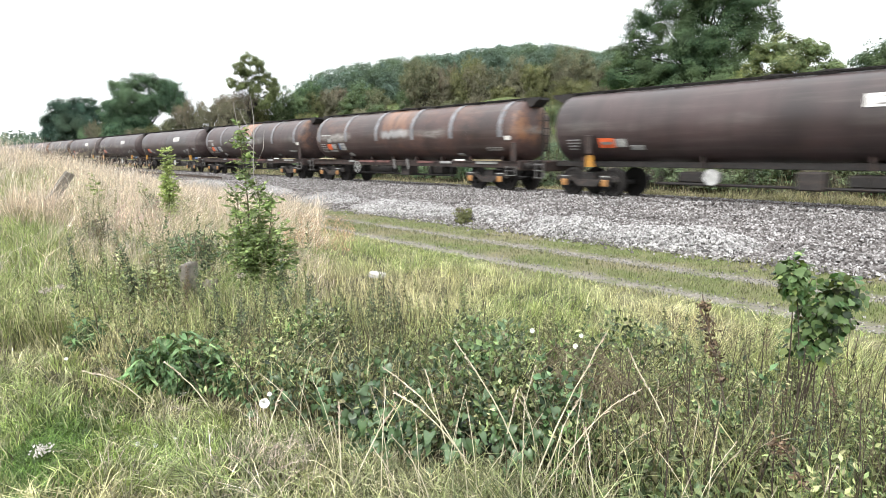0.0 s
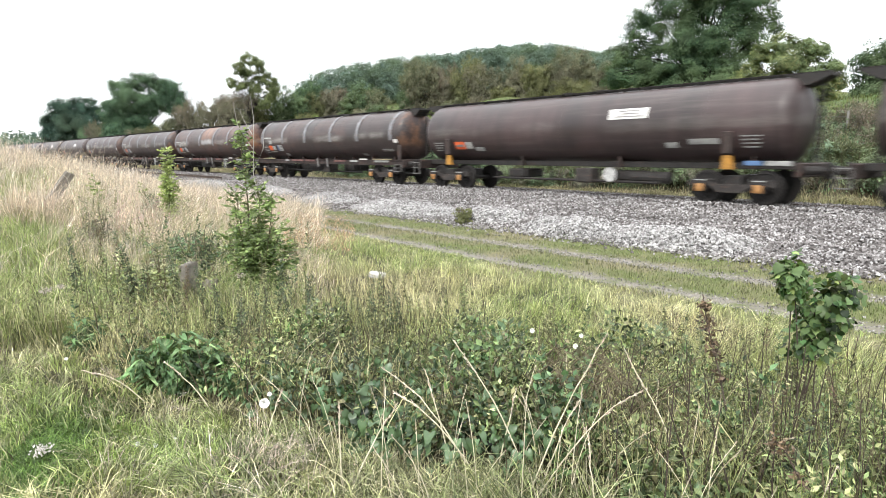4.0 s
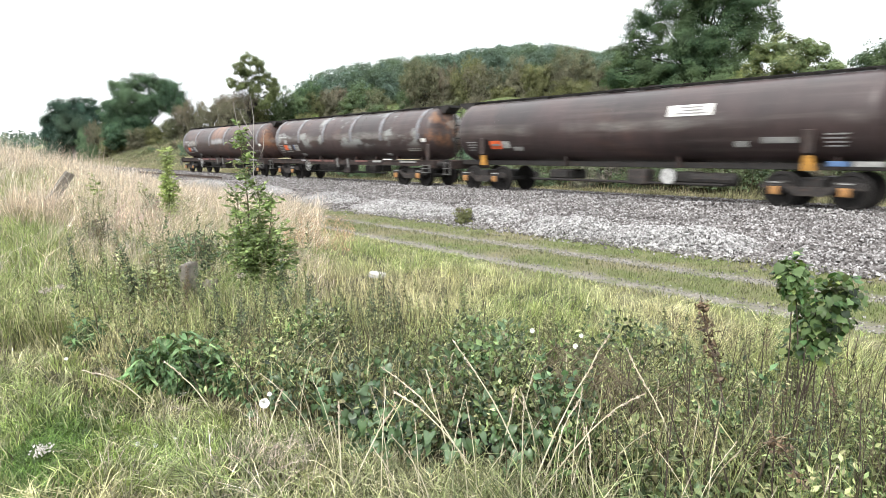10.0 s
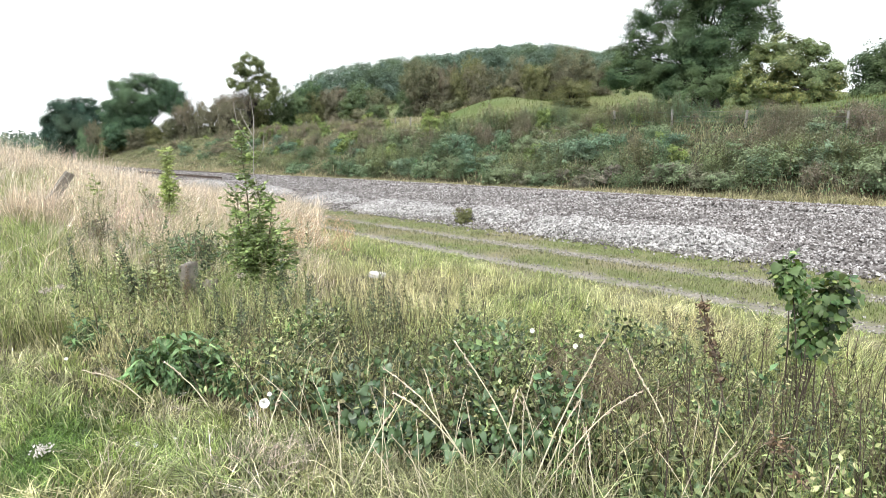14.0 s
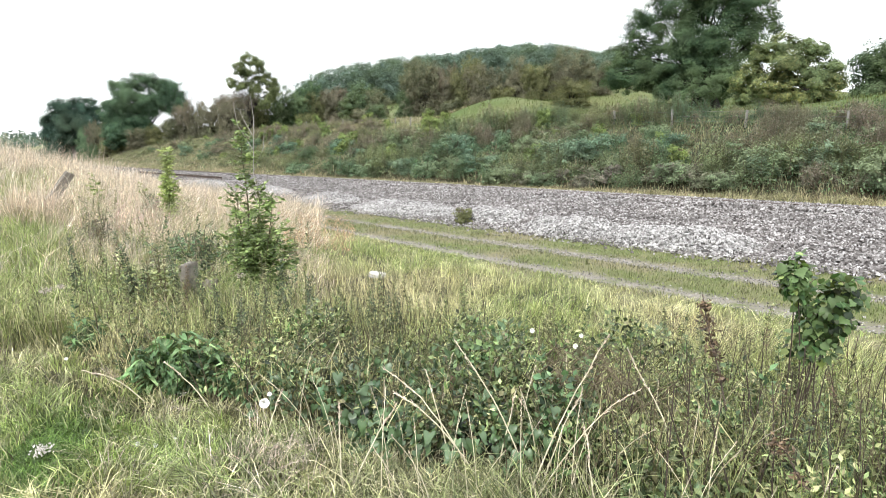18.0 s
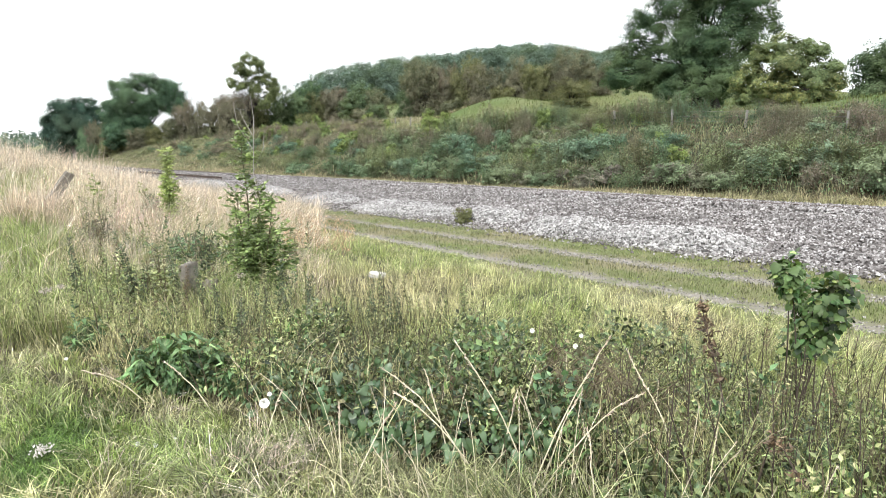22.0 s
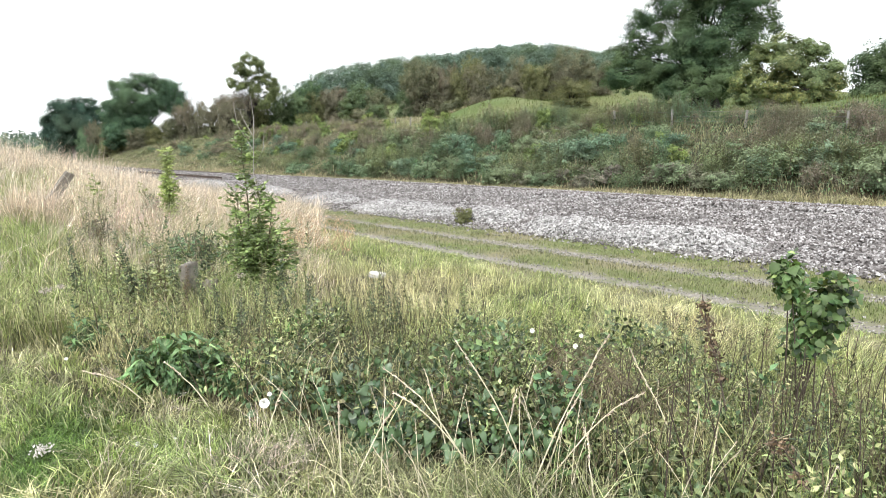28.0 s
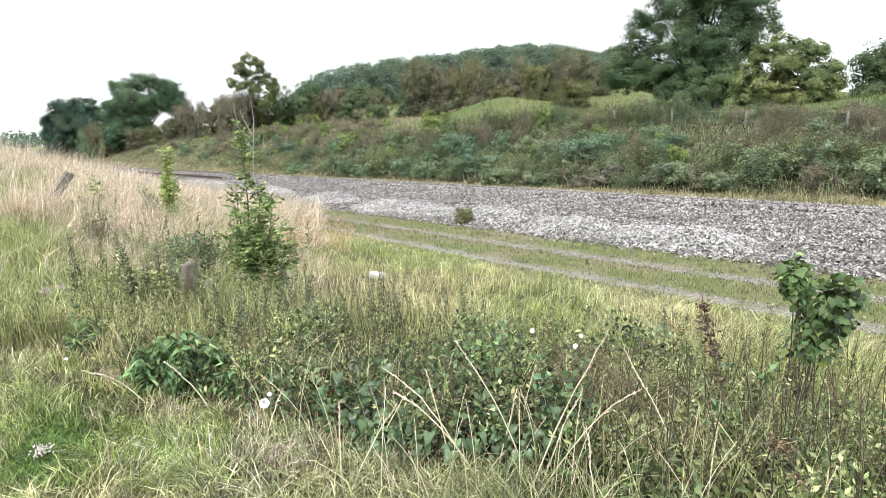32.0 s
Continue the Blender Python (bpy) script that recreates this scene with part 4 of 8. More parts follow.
def underframe(root, kind):
    L = LEN[kind]
    n = L / 2 - 0.65
    for s in (-1, 1):
        bm = bmesh.new()
        if kind == "A":
            box(bm, -n, n, s * 1.12 - 0.06, s * 1.12 + 0.06, 0.95, 1.20, 0.015)
            box(bm, -n, n, s * 1.12 - 0.10, s * 1.12 + 0.10, 1.17, 1.21)
        else:
            box(bm, -n, n, s * 0.5 - 0.06, s * 0.5 + 0.06, 1.05, 1.25, 0.015)
        part("solebar", bm, M_FRAME if kind == "A" else M_BLACK, root)
        if kind == "A":
            r = random.Random(5)
            x = -n + 0.3
            while x < n - 1.2:
                w = r.uniform(0.5, 1.6)
                if r.random() < 0.62:
                    bm = bmesh.new()
                    box(bm, x, x + w, s * 1.225 - 0.006, s * 1.225 + 0.006, 1.10, 1.20)
                    part("edge_strip", bm, M_PINK if r.random() < 0.75 else M_GREY, root, "faded paint strip")
                x += w + r.uniform(0.1, 0.5)
    for end in (-1, 1):
        bm = bmesh.new()
        box(bm, end * n - 0.08, end * n + 0.08, -1.25, 1.25, 0.85, 1.25, 0.03)
        part("headstock", bm, M_FRAME, root)
    # saddles under the tank
    for x in np.linspace(-n + 1.4, n - 1.4, 8 if kind == "A" else 4):
        bm = bmesh.new()
        f = []
        for xx in (x - 0.05, x + 0.05):
            ring = [bm.verts.new((xx, math.sin(a) * (TANK_R + 0.01), TANK_Z - math.cos(a) * (TANK_R + 0.01))) for a in np.linspace(-0.6, 0.6, 11)]
            ring += [bm.verts.new((xx, 0.7, 1.05)), bm.verts.new((xx, -0.7, 1.05))]
            f.append(ring)
        bm.faces.new(f[0])
        bm.faces.new(f[1])
        for i in range(len(f[0])):
            j = (i + 1) % len(f[0])
            bm.faces.new((f[0][i], f[0][j], f[1][j], f[1][i]))
        bmesh.ops.recalc_face_normals(bm, faces=bm.faces[:])
        part("saddle", bm, M_FRAME, root)
    # brake gear, air tanks and discharge pipe slung below the middle
    bm = bmesh.new()
    lathe(bm, [(-0.75, 0.05), (-0.7, 0.2), (0.7, 0.2), (0.75, 0.05)], "x", 14, (-1.6 if kind == "A" else 3.4, -0.55, 0.72))
    part("air_reservoir", bm, M_BLACK, root)
    bm = bmesh.new()
    box(bm, -0.35, 0.35, -0.95, -0.35, 0.48, 1.0, 0.04, pose(0.4 if kind == "A" else 0.9, 0, 0))
    part("valve_box", bm, M_UNDER, root)
    bm = bmesh.new()
    lathe(bm, [(-3.8, 0.045), (3.8, 0.045)], "x", 8, (0, -0.7, 0.55))
    part("brake_pipe", bm, M_BLACK, root)
    for x in np.linspace(-3.6, 3.6, 6):
        bm = bmesh.new()
        box(bm, x - 0.03, x + 0.03, -0.73, -0.67, 0.5, 0.95)
        part("pipe_hanger", bm, M_BLACK, root)
    for x in (2.2, -2.6):
        bm = bmesh.new()
        box(bm, x - 0.5, x + 0.5, -0.6, 0.5, 0.58, 0.92, 0.05)
        part("brake_cylinder", bm, M_BLACK, root)


def handwheel(root, x, z, r, mat, label, solid):
    bm = bmesh.new()
    y = -1.2
    lathe(bm, [(y - 0.012, r - 0.028), (y - 0.012, r), (y + 0.012, r), (y + 0.012, r - 0.028), (y - 0.012, r - 0.028)], "y", 24, (x, 0, z), (0.0, 2 * math.pi - 1e-4))
    if solid:
        lathe(bm, [(y - 0.02, 0.02), (y - 0.02, r - 0.01), (y - 0.005, r), (y + 0.01, r - 0.01)], "y", 20, (x, 0, z))
    for a in range(3 if not solid else 4):
        box(bm, -r, r, y - 0.012, y + 0.012, -0.012 if not solid else -0.07, 0.012 if not solid else 0.07, 0, pose(x, 0, z, 0, a * (60 if not solid else 45), 0))
    lathe(bm, [(y - 0.03, 0.06), (y + 0.25, 0.05)], "y", 8, (x, 0, z))
    part("handbrake_wheel", bm, mat, root, label)


def step_frame(root, x, z0, z1, w, mat, label):
    """A hanging foot step: two hangers and treads."""
    bm = bmesh.new()
    y = -1.22
    for d in (-w / 2, w / 2):
        box(bm, x + d - 0.014, x + d + 0.014, y - 0.05, y + 0.01, z0, z1)
    for z in (z0, (z0 + z1) / 2, z1 - 0.03):
        box(bm, x - w / 2, x + w / 2, y - 0.14, y + 0.02, z - 0.012, z + 0.012)
    part("foot_step", bm, mat, root, label)


def wagon(kind, mat):
    label = {"A": "weathered brown bogie tank wagon with pale cladding bands", "B": "plain dark brown bogie tank wagon with white side plate"}[kind]
    root = tagged(new("tank_wagon"), label, "tank wagon", "tank wagons of the train")
    tank(root, kind, mat)
    underframe(root, kind)
    buffers(root, LEN[kind])
    for s in (-1, 1):
        bogie(root, s * BOGIE_X[kind], True)
        for d in (-AXLE, AXLE):
            put("wheelset", ME_WHEELSET, root, m=pose(s * BOGIE_X[kind] + d, 0, WHEEL_R))
    if kind == "A":
        handwheel(root, -3.43, 0.84, 0.30, M_PALE, "pale spoked handwheel", False)
        bar_lines(root, -6.9, 1.86, 0.62, 0.5, 5)
        part("marking_panel", on_tank(-6.3, 1.93, 0.42, 0.30), M_HAZARD, root, "orange hazard panel")
        lettered(root, -5.85, 1.93, 0.40, 0.26, M_PALE, 2, "white lettered panel")
        part("marking_panel", on_tank(-6.05, 1.70, 0.8, 0.07), M_GREY, root)
        part("marking_panel", on_tank(-6.2, 2.28, 0.34, 0.22), M_GREY, root, "pale round label")
        lettered(root, -4.95, 1.92, 0.5, 0.36, M_PALE, 2, "pale label with blue edge")
        part("marking_panel", on_tank(-5.25, 1.93, 0.12, 0.34), M_BLUE, root)
        part("marking_panel", on_tank(-4.5, 1.52, 0.42, 0.14), M_PALE, root)
        part("marking_panel", on_tank(-6.55, 2.56, 0.95, 0.07), M_PALE, root)
        part("marking_panel", on_tank(7.45, 2.15, 0.34, 0.16), M_WHITE, root)
        bar_lines(root, 6.6, 1.72, 1.0, 0.16, 2)
        part("marking_panel", on_tank(4.3, 1.50, 0.4, 0.10), M_GREY, root)
        bm = bmesh.new()
        box(bm, 4.3, 5.0, -1.245, -1.225, 1.22, 1.28, 0.005)
        part("marking_panel", bm, M_WHITE, root)
        for x in (-0.05, 1.02):
            bm = bmesh.new()
            box(bm, -0.07, 0.07, -1.27, -1.22, -0.24, 0.24, 0.01, pose(x, 0, 1.04, 0, -14, 0))
            part("tie_bracket", bm, M_STEP, root, "dull steel bracket")
        bm = bmesh.new()
        box(bm, 7.72, 8.0, -1.30, -1.25, 1.2, 1.95, 0.02)
        part("grab_plate", bm, M_FRAME, root, "grey upright plate")
        step_frame(root, 7.7, 0.66, 1.02, 0.5, M_STEP, "dull grey foot step")
        step_frame(root, -8.25, 0.6, 1.15, 0.36, M_STEP, "dull grey foot step")
        for x in (-6.35, 6.35):
            bm = bmesh.new()
            box(bm, x - 0.8, x + 0.8, -1.3, -1.2, 1.235, 1.275, 0.01)
            part("running_board", bm, M_BOARD, root, "pale yellowish edge board")
    else:
        lettered(root, 2.8, 2.82, 1.45, 0.34, M_WHITE, 3, "white side plate")
        part("marking_panel", on_tank(5.4, 1.88, 0.95, 0.16), M_GREY, root, "pale grey panel")
        part("marking_panel", on_tank(4.35, 1.78, 0.4, 0.16), M_GREY, root)
        bar_lines(root, 6.85, 1.86, 0.62, 0.42, 4)
        lettered(root, -5.5, 1.88, 0.62, 0.32, M_HAZARD, 1, "orange hazard panel")
        part("marking_panel", on_tank(-4.95, 1.88, 0.42, 0.26), M_PALE, root)
        part("marking_panel", on_tank(-4.35, 1.72, 0.5, 0.14), M_GREY, root)
        bar_lines(root, -6.85, 1.84, 0.6, 0.42, 4)
        handwheel(root, 2.2, 0.80, 0.25, M_DISC, "white handbrake disc", True)
        for x in (-6.1, 6.2):
            bm = bmesh.new()
            f = []
            for yy in (-1.28, -1.16):
                f.append([bm.verts.new(v) for v in ((x - 0.11, yy, 1.46), (x + 0.11, yy, 1.46), (x + 0.22, yy, 1.05), (x - 0.13, yy, 1.05))])
            bm.faces.new(f[0])
            bm.faces.new(f[1][::-1])
            for i in range(4):
                j = (i + 1) % 4
                bm.faces.new((f[0][i], f[0][j], f[1][j], f[1][i]))
            bmesh.ops.recalc_face_normals(bm, faces=bm.faces[:])
            part("step_bracket", bm, M_YELLOW, root, "amber painted step bracket")
            bm = bmesh.new()
            box(bm, x - 0.14, x + 0.14, -1.33, -1.26, 1.5, 2.15, 0.02)
            part("grab_plate", bm, M_FRAME, root)
        bm = bmesh.new()
        box(bm, 6.6, 7.1, -0.98, -0.94, 1.16, 1.3, 0.01)
        part("marking_panel", bm, M_BLUE, root, "small blue panel")
        bm = bmesh.new()
        box(bm, 7.2, 7.9, -0.98, -0.94, 1.16, 1.3, 0.01)
        part("marking_panel", bm, M_GREY, root)
        step_frame(root, -8.35, 0.6, 1.15, 0.36, M_STEP, "dull grey foot step")
    return root


TYPES = "BAABBBAAAABBBAA"
COATS = ["plain", "rusty", "spilt", "plain", "plain2", "plain", "banded2", "rusty", "banded2", "banded", "plain2", "plain", "plain2", "streaked", "rusty"]


def train_place(k, t):
    """Where the middle of wagon k stands at t seconds: the train gathers speed a little, then holds it."""
    x = -15.65
    for i in range(1, k):
        x -= LEN[TYPES[i]]
    mid = x - LEN[TYPES[k]] / 2 if k else x + LEN["B"] / 2
    return mid + run(t)


def run(t):
    s = min(t, 12.0)
    nudge = float(np.interp(t, [0, 1, 2, 3, 6, 7, 8, 9, 10, 11, 12], [-0.05, 0.0, -0.16, 0.02, -0.18, 0.05, 0.06, 0.0, 0.1, 0.12, 0.3]))
    return 19.7715 * s + 0.0713 * s * s + 21.483 * max(t - 12.0, 0.0) + nudge


WAGONS = []


def build_train():
    first = {}
    for k, kind in enumerate(TYPES):
        at = pose(train_place(k, 0), TRACK_Y, 0)
        if kind not in first:
            w = first[kind] = wagon(kind, M_TANK[COATS[k]])
            w.matrix_basis = at
        else:
            w = copy_thing(first[kind], at)
        WAGONS.append(w)
    # two wagons run with their handwheel on the far side
    for k in (2, 6):
        for ob in list(WAGONS[k].children):
            if ob.name.startswith("handbrake_wheel"):
                ob.location.y = 2.4
    for k, w in enumerate(WAGONS):
        for ob in w.children:
            if k == 7 and ob.name.startswith("handbrake_wheel"):
                ob.location.x = 6.93
            if k == 8 and ob.name.startswith("handbrake_wheel"):
                ob.location.x = 7.2
            if k in (0, 11) and ob.name.startswith("handbrake_wheel"):
                ob.location.x = -3.9
        for ob in w.children_recursive:
            if ob.name.split(".")[0] in ("tank", "weld_seam"):
                ob.material_slots[0].link = "OBJECT"
                ob.material_slots[0].material = M_TANK[COATS[k]]


build_train()
# ---- trees and shrubs ----
def crown_geo(lobes, n, size, r, clumps=26, spread=0.16, droop=0.25):
    """Leaf sprays in clumps on the outside of several lobes (x, y, z, rx, ry, rz): an uneven outline with gaps."""
    lobes = np.asarray(lobes, float)
    C, S, O = [], [], []
    for lb in lobes:
        m = clumps
        d = unit(r.normal(size=(m, 3)) + np.array([0, 0, 0.15]))
        rad = r.uniform(0.66, 1.04, (m, 1))
        rad[: m // 5] *= 0.55
        C.append(lb[:3] + d * lb[3:] * rad)
        O.append(d)
        S.append(np.full(m, lb[3:].mean()) * spread * r.uniform(0.6, 1.5, m))
    C, S, O = np.concatenate(C), np.concatenate(S), np.concatenate(O)
    k = r.choice(len(C), n, p=S ** 2 / (S ** 2).sum())
    ball = unit(r.normal(size=(n, 3))) * (r.random((n, 1)) ** 0.45)
    P = C[k] + ball * S[k][:, None] * np.array([1.45, 1.45, 1.0])
    mid = lobes[:, :3].mean(0)
    N = unit(unit(P - mid) * 0.35 + O[k] * 0.35 + ball * 0.9 + r.normal(size=(n, 3)) * 0.12 + np.array([0, 0, 0.55]))
    D = unit(r.normal(size=(n, 3)) * np.array([1, 1, 0.5]) + ball - np.array([0, 0, droop]))
    D = unit(D - N * (D * N).sum(1, keepdims=True) * 0.95)
    L = size * r.uniform(0.6, 1.4, n)
    return leaf_quads(P, D, N, L, L * r.uniform(0.5, 0.8, n), 0.1)


def limbs_geo(base, lobes, trunk_r, r, stems=1, fork=0.35, extra=2, apart=0.4):
    """A tapered trunk that forks into limbs towards the lobes."""
    base = np.asarray(base, float)
    lobes = np.asarray(lobes, float)
    mid = lobes[:, :3].mean(0)
    paths = []
    for s in range(stems):
        b = base + np.array([(s - (stems - 1) / 2) * 2 * apart + r.normal(0, 0.2), r.normal(0, 0.3), 0]) * (stems > 1)
        f = b + (mid - b) * (fork + 0.3) + np.array([r.normal(0, 0.3), r.normal(0, 0.3), 0]) * stems
        t = np.linspace(0, 1, 7)[:, None]
        p = b + (f - b) * t + np.array([[0.12, 0.1, 0]]) * np.sin(t * 5) * trunk_r
        p[0, 2] -= 0.3
        paths.append((p, trunk_r * np.array([1.35, 1.05, 0.95, 0.86, 0.74, 0.6, 0.42])))
        for lb in lobes[s::stems]:
            for e in range(extra):
                u = r.uniform(0.45, 0.98)
                at = b + (f - b) * u
                end = lb[:3] + unit(r.normal(size=3)) * lb[3:] * r.uniform(0.1, 0.8)
                t = np.linspace(0, 1, 6)[:, None]
                bend = np.array([[0, 0, 1.0]]) * np.sin(t * np.pi) * np.linalg.norm(end - at) * 0.12
                p = at + (end - at) * t + bend + r.normal(0, 0.05, (6, 3)) * np.linalg.norm(end - at) * 0.5 * t
                paths.append((p, trunk_r * 0.34 * (1.3 - 0.5 * u) * np.linspace(1, 0.12, 6)))
    return tubes(paths, 7)


def tree(name, x, y, lobes, leaf, n, size, trunk_r, label, category="tree", stems=1, seed=1, clumps=26, fork=0.35, group="", bark=None, spread=0.16, apart=0.4):
    """Lobes are given relative to the foot of the tree."""
    r = np.random.default_rng(seed)
    root = tagged(new(name), label, category, group)
    root.location = (x, y, float(ground_z(x, y)) - 0.05)
    V, F = limbs_geo((0, 0, 0), lobes, trunk_r, r, stems, fork, apart=apart)
    put("trunk", mesh_np("trunk", V, F, bark or M_BARK, True), root)
    V, F = crown_geo(lobes, n, size, r, clumps, spread)
    put("crown", mesh_np("crown", V, F, leaf), root)
    return root


STOCK = {}


def stock_tree(name, x, y, h, w, leaf, label, category, group, kind, variant, n, size, low=0.0):
    """A tree from a small stock of shapes, turned and scaled to its own size."""
    key = (kind, variant)
    if key not in STOCK:
        r = np.random.default_rng(500 + variant * 13 + len(kind))
        lobes = round_lobes(5.0, 3.0, r, 13, low)
        V, F = limbs_geo((0, 0, 0), lobes, 0.13, r, 2, 0.25)
        W, G = crown_geo(lobes, n, size, r, 32, 0.2)
        STOCK[key] = mesh_np("trunk", V, F, M_BARK, True), mesh_np("crown", W, G, leaf)
    root = tagged(new(name), label, category, group)
    root.matrix_basis = pose(x, y, float(ground_z(x, y)) - 0.05, 0, 0, (x * 37 + y * 11) % 360) @ Matrix.Diagonal((w / 3.0, w / 3.0, h / 5.0, 1))
    put("trunk", STOCK[key][0], root)
    c = put("crown", STOCK[key][1], root)
    c.material_slots[0].link = "OBJECT"
    c.material_slots[0].material = leaf
    return root


def round_lobes(h, w, r, n=9, low=0.25):
    """Lobes of a rounded bush or tree: h high, w half wide; the foliage starts at low * h."""
    out = [(0, 0, h * (low + (1 - low) * 0.48), w * 0.75, w * 0.75, h * (1 - low) * 0.42)]
    if low == 0.0:
        out += [(math.cos(a) * w * 0.55, math.sin(a) * w * 0.55, h * 0.13, w * 0.42, w * 0.42, h * 0.15) for a in (0.3, 1.6, 2.8, 4.1, 5.3)]
    for i in range(n):
        a = i * 2.4 + r.uniform(-0.4, 0.4)
        q = r.uniform(0.35, 0.72)
        z = h * (low + (1 - low) * r.uniform(0.2, 0.82))
        s = r.uniform(0.28, 0.45)
        out.append((math.cos(a) * w * q, math.sin(a) * w * q, z, w * s, w * s, h * (1 - low) * s * 0.62))
    return out


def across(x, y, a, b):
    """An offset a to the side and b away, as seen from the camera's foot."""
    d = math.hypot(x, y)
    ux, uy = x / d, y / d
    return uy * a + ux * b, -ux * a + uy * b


def build_trees():
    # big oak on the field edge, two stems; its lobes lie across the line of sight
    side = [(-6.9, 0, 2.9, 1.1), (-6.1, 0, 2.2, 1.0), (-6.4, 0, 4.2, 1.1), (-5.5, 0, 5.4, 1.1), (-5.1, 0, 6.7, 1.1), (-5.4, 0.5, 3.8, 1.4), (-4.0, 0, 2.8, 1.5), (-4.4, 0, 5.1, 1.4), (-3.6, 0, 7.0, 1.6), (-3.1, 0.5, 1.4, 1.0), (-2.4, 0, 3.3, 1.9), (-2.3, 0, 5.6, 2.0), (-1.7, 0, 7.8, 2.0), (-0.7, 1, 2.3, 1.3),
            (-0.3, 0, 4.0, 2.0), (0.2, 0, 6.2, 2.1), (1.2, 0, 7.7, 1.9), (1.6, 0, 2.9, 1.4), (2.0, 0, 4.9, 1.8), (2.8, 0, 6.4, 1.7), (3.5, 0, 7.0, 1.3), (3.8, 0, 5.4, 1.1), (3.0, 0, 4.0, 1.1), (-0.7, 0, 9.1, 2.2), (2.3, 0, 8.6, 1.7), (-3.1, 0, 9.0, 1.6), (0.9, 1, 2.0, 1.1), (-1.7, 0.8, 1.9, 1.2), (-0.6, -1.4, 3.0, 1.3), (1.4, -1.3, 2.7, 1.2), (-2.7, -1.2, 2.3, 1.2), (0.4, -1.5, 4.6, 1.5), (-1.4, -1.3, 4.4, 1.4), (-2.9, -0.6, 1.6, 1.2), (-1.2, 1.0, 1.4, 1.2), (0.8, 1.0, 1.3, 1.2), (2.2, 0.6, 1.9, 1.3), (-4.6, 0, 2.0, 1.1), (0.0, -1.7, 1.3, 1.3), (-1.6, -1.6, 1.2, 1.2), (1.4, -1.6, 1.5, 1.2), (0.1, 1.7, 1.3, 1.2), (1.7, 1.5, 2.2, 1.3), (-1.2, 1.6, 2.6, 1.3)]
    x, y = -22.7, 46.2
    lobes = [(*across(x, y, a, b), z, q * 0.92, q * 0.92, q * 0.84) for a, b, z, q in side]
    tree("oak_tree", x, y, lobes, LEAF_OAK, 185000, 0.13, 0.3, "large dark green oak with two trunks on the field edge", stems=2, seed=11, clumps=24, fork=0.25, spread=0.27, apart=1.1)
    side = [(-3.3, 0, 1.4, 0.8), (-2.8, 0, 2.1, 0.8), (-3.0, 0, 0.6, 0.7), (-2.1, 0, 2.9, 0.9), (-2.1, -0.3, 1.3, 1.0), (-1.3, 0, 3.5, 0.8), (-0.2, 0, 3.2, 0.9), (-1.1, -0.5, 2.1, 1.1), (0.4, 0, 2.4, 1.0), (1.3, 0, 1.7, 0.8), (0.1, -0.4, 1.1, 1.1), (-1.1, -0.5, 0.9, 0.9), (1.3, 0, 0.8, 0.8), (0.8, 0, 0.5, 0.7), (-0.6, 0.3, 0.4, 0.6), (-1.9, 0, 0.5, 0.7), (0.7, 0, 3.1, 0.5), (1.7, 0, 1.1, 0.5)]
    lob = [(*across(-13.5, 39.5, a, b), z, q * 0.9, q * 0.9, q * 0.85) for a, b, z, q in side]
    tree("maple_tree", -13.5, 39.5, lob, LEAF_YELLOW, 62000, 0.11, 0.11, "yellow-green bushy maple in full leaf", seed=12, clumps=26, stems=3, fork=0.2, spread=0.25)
    tree("thorn_tree", -11.3, 48.6, round_lobes(3.9, 2.9, np.random.default_rng(31), 14, 0.0), LEAF_DARK, 32000, 0.14, 0.14, "dark green thorn tree on the field", seed=13, stems=2, spread=0.24)
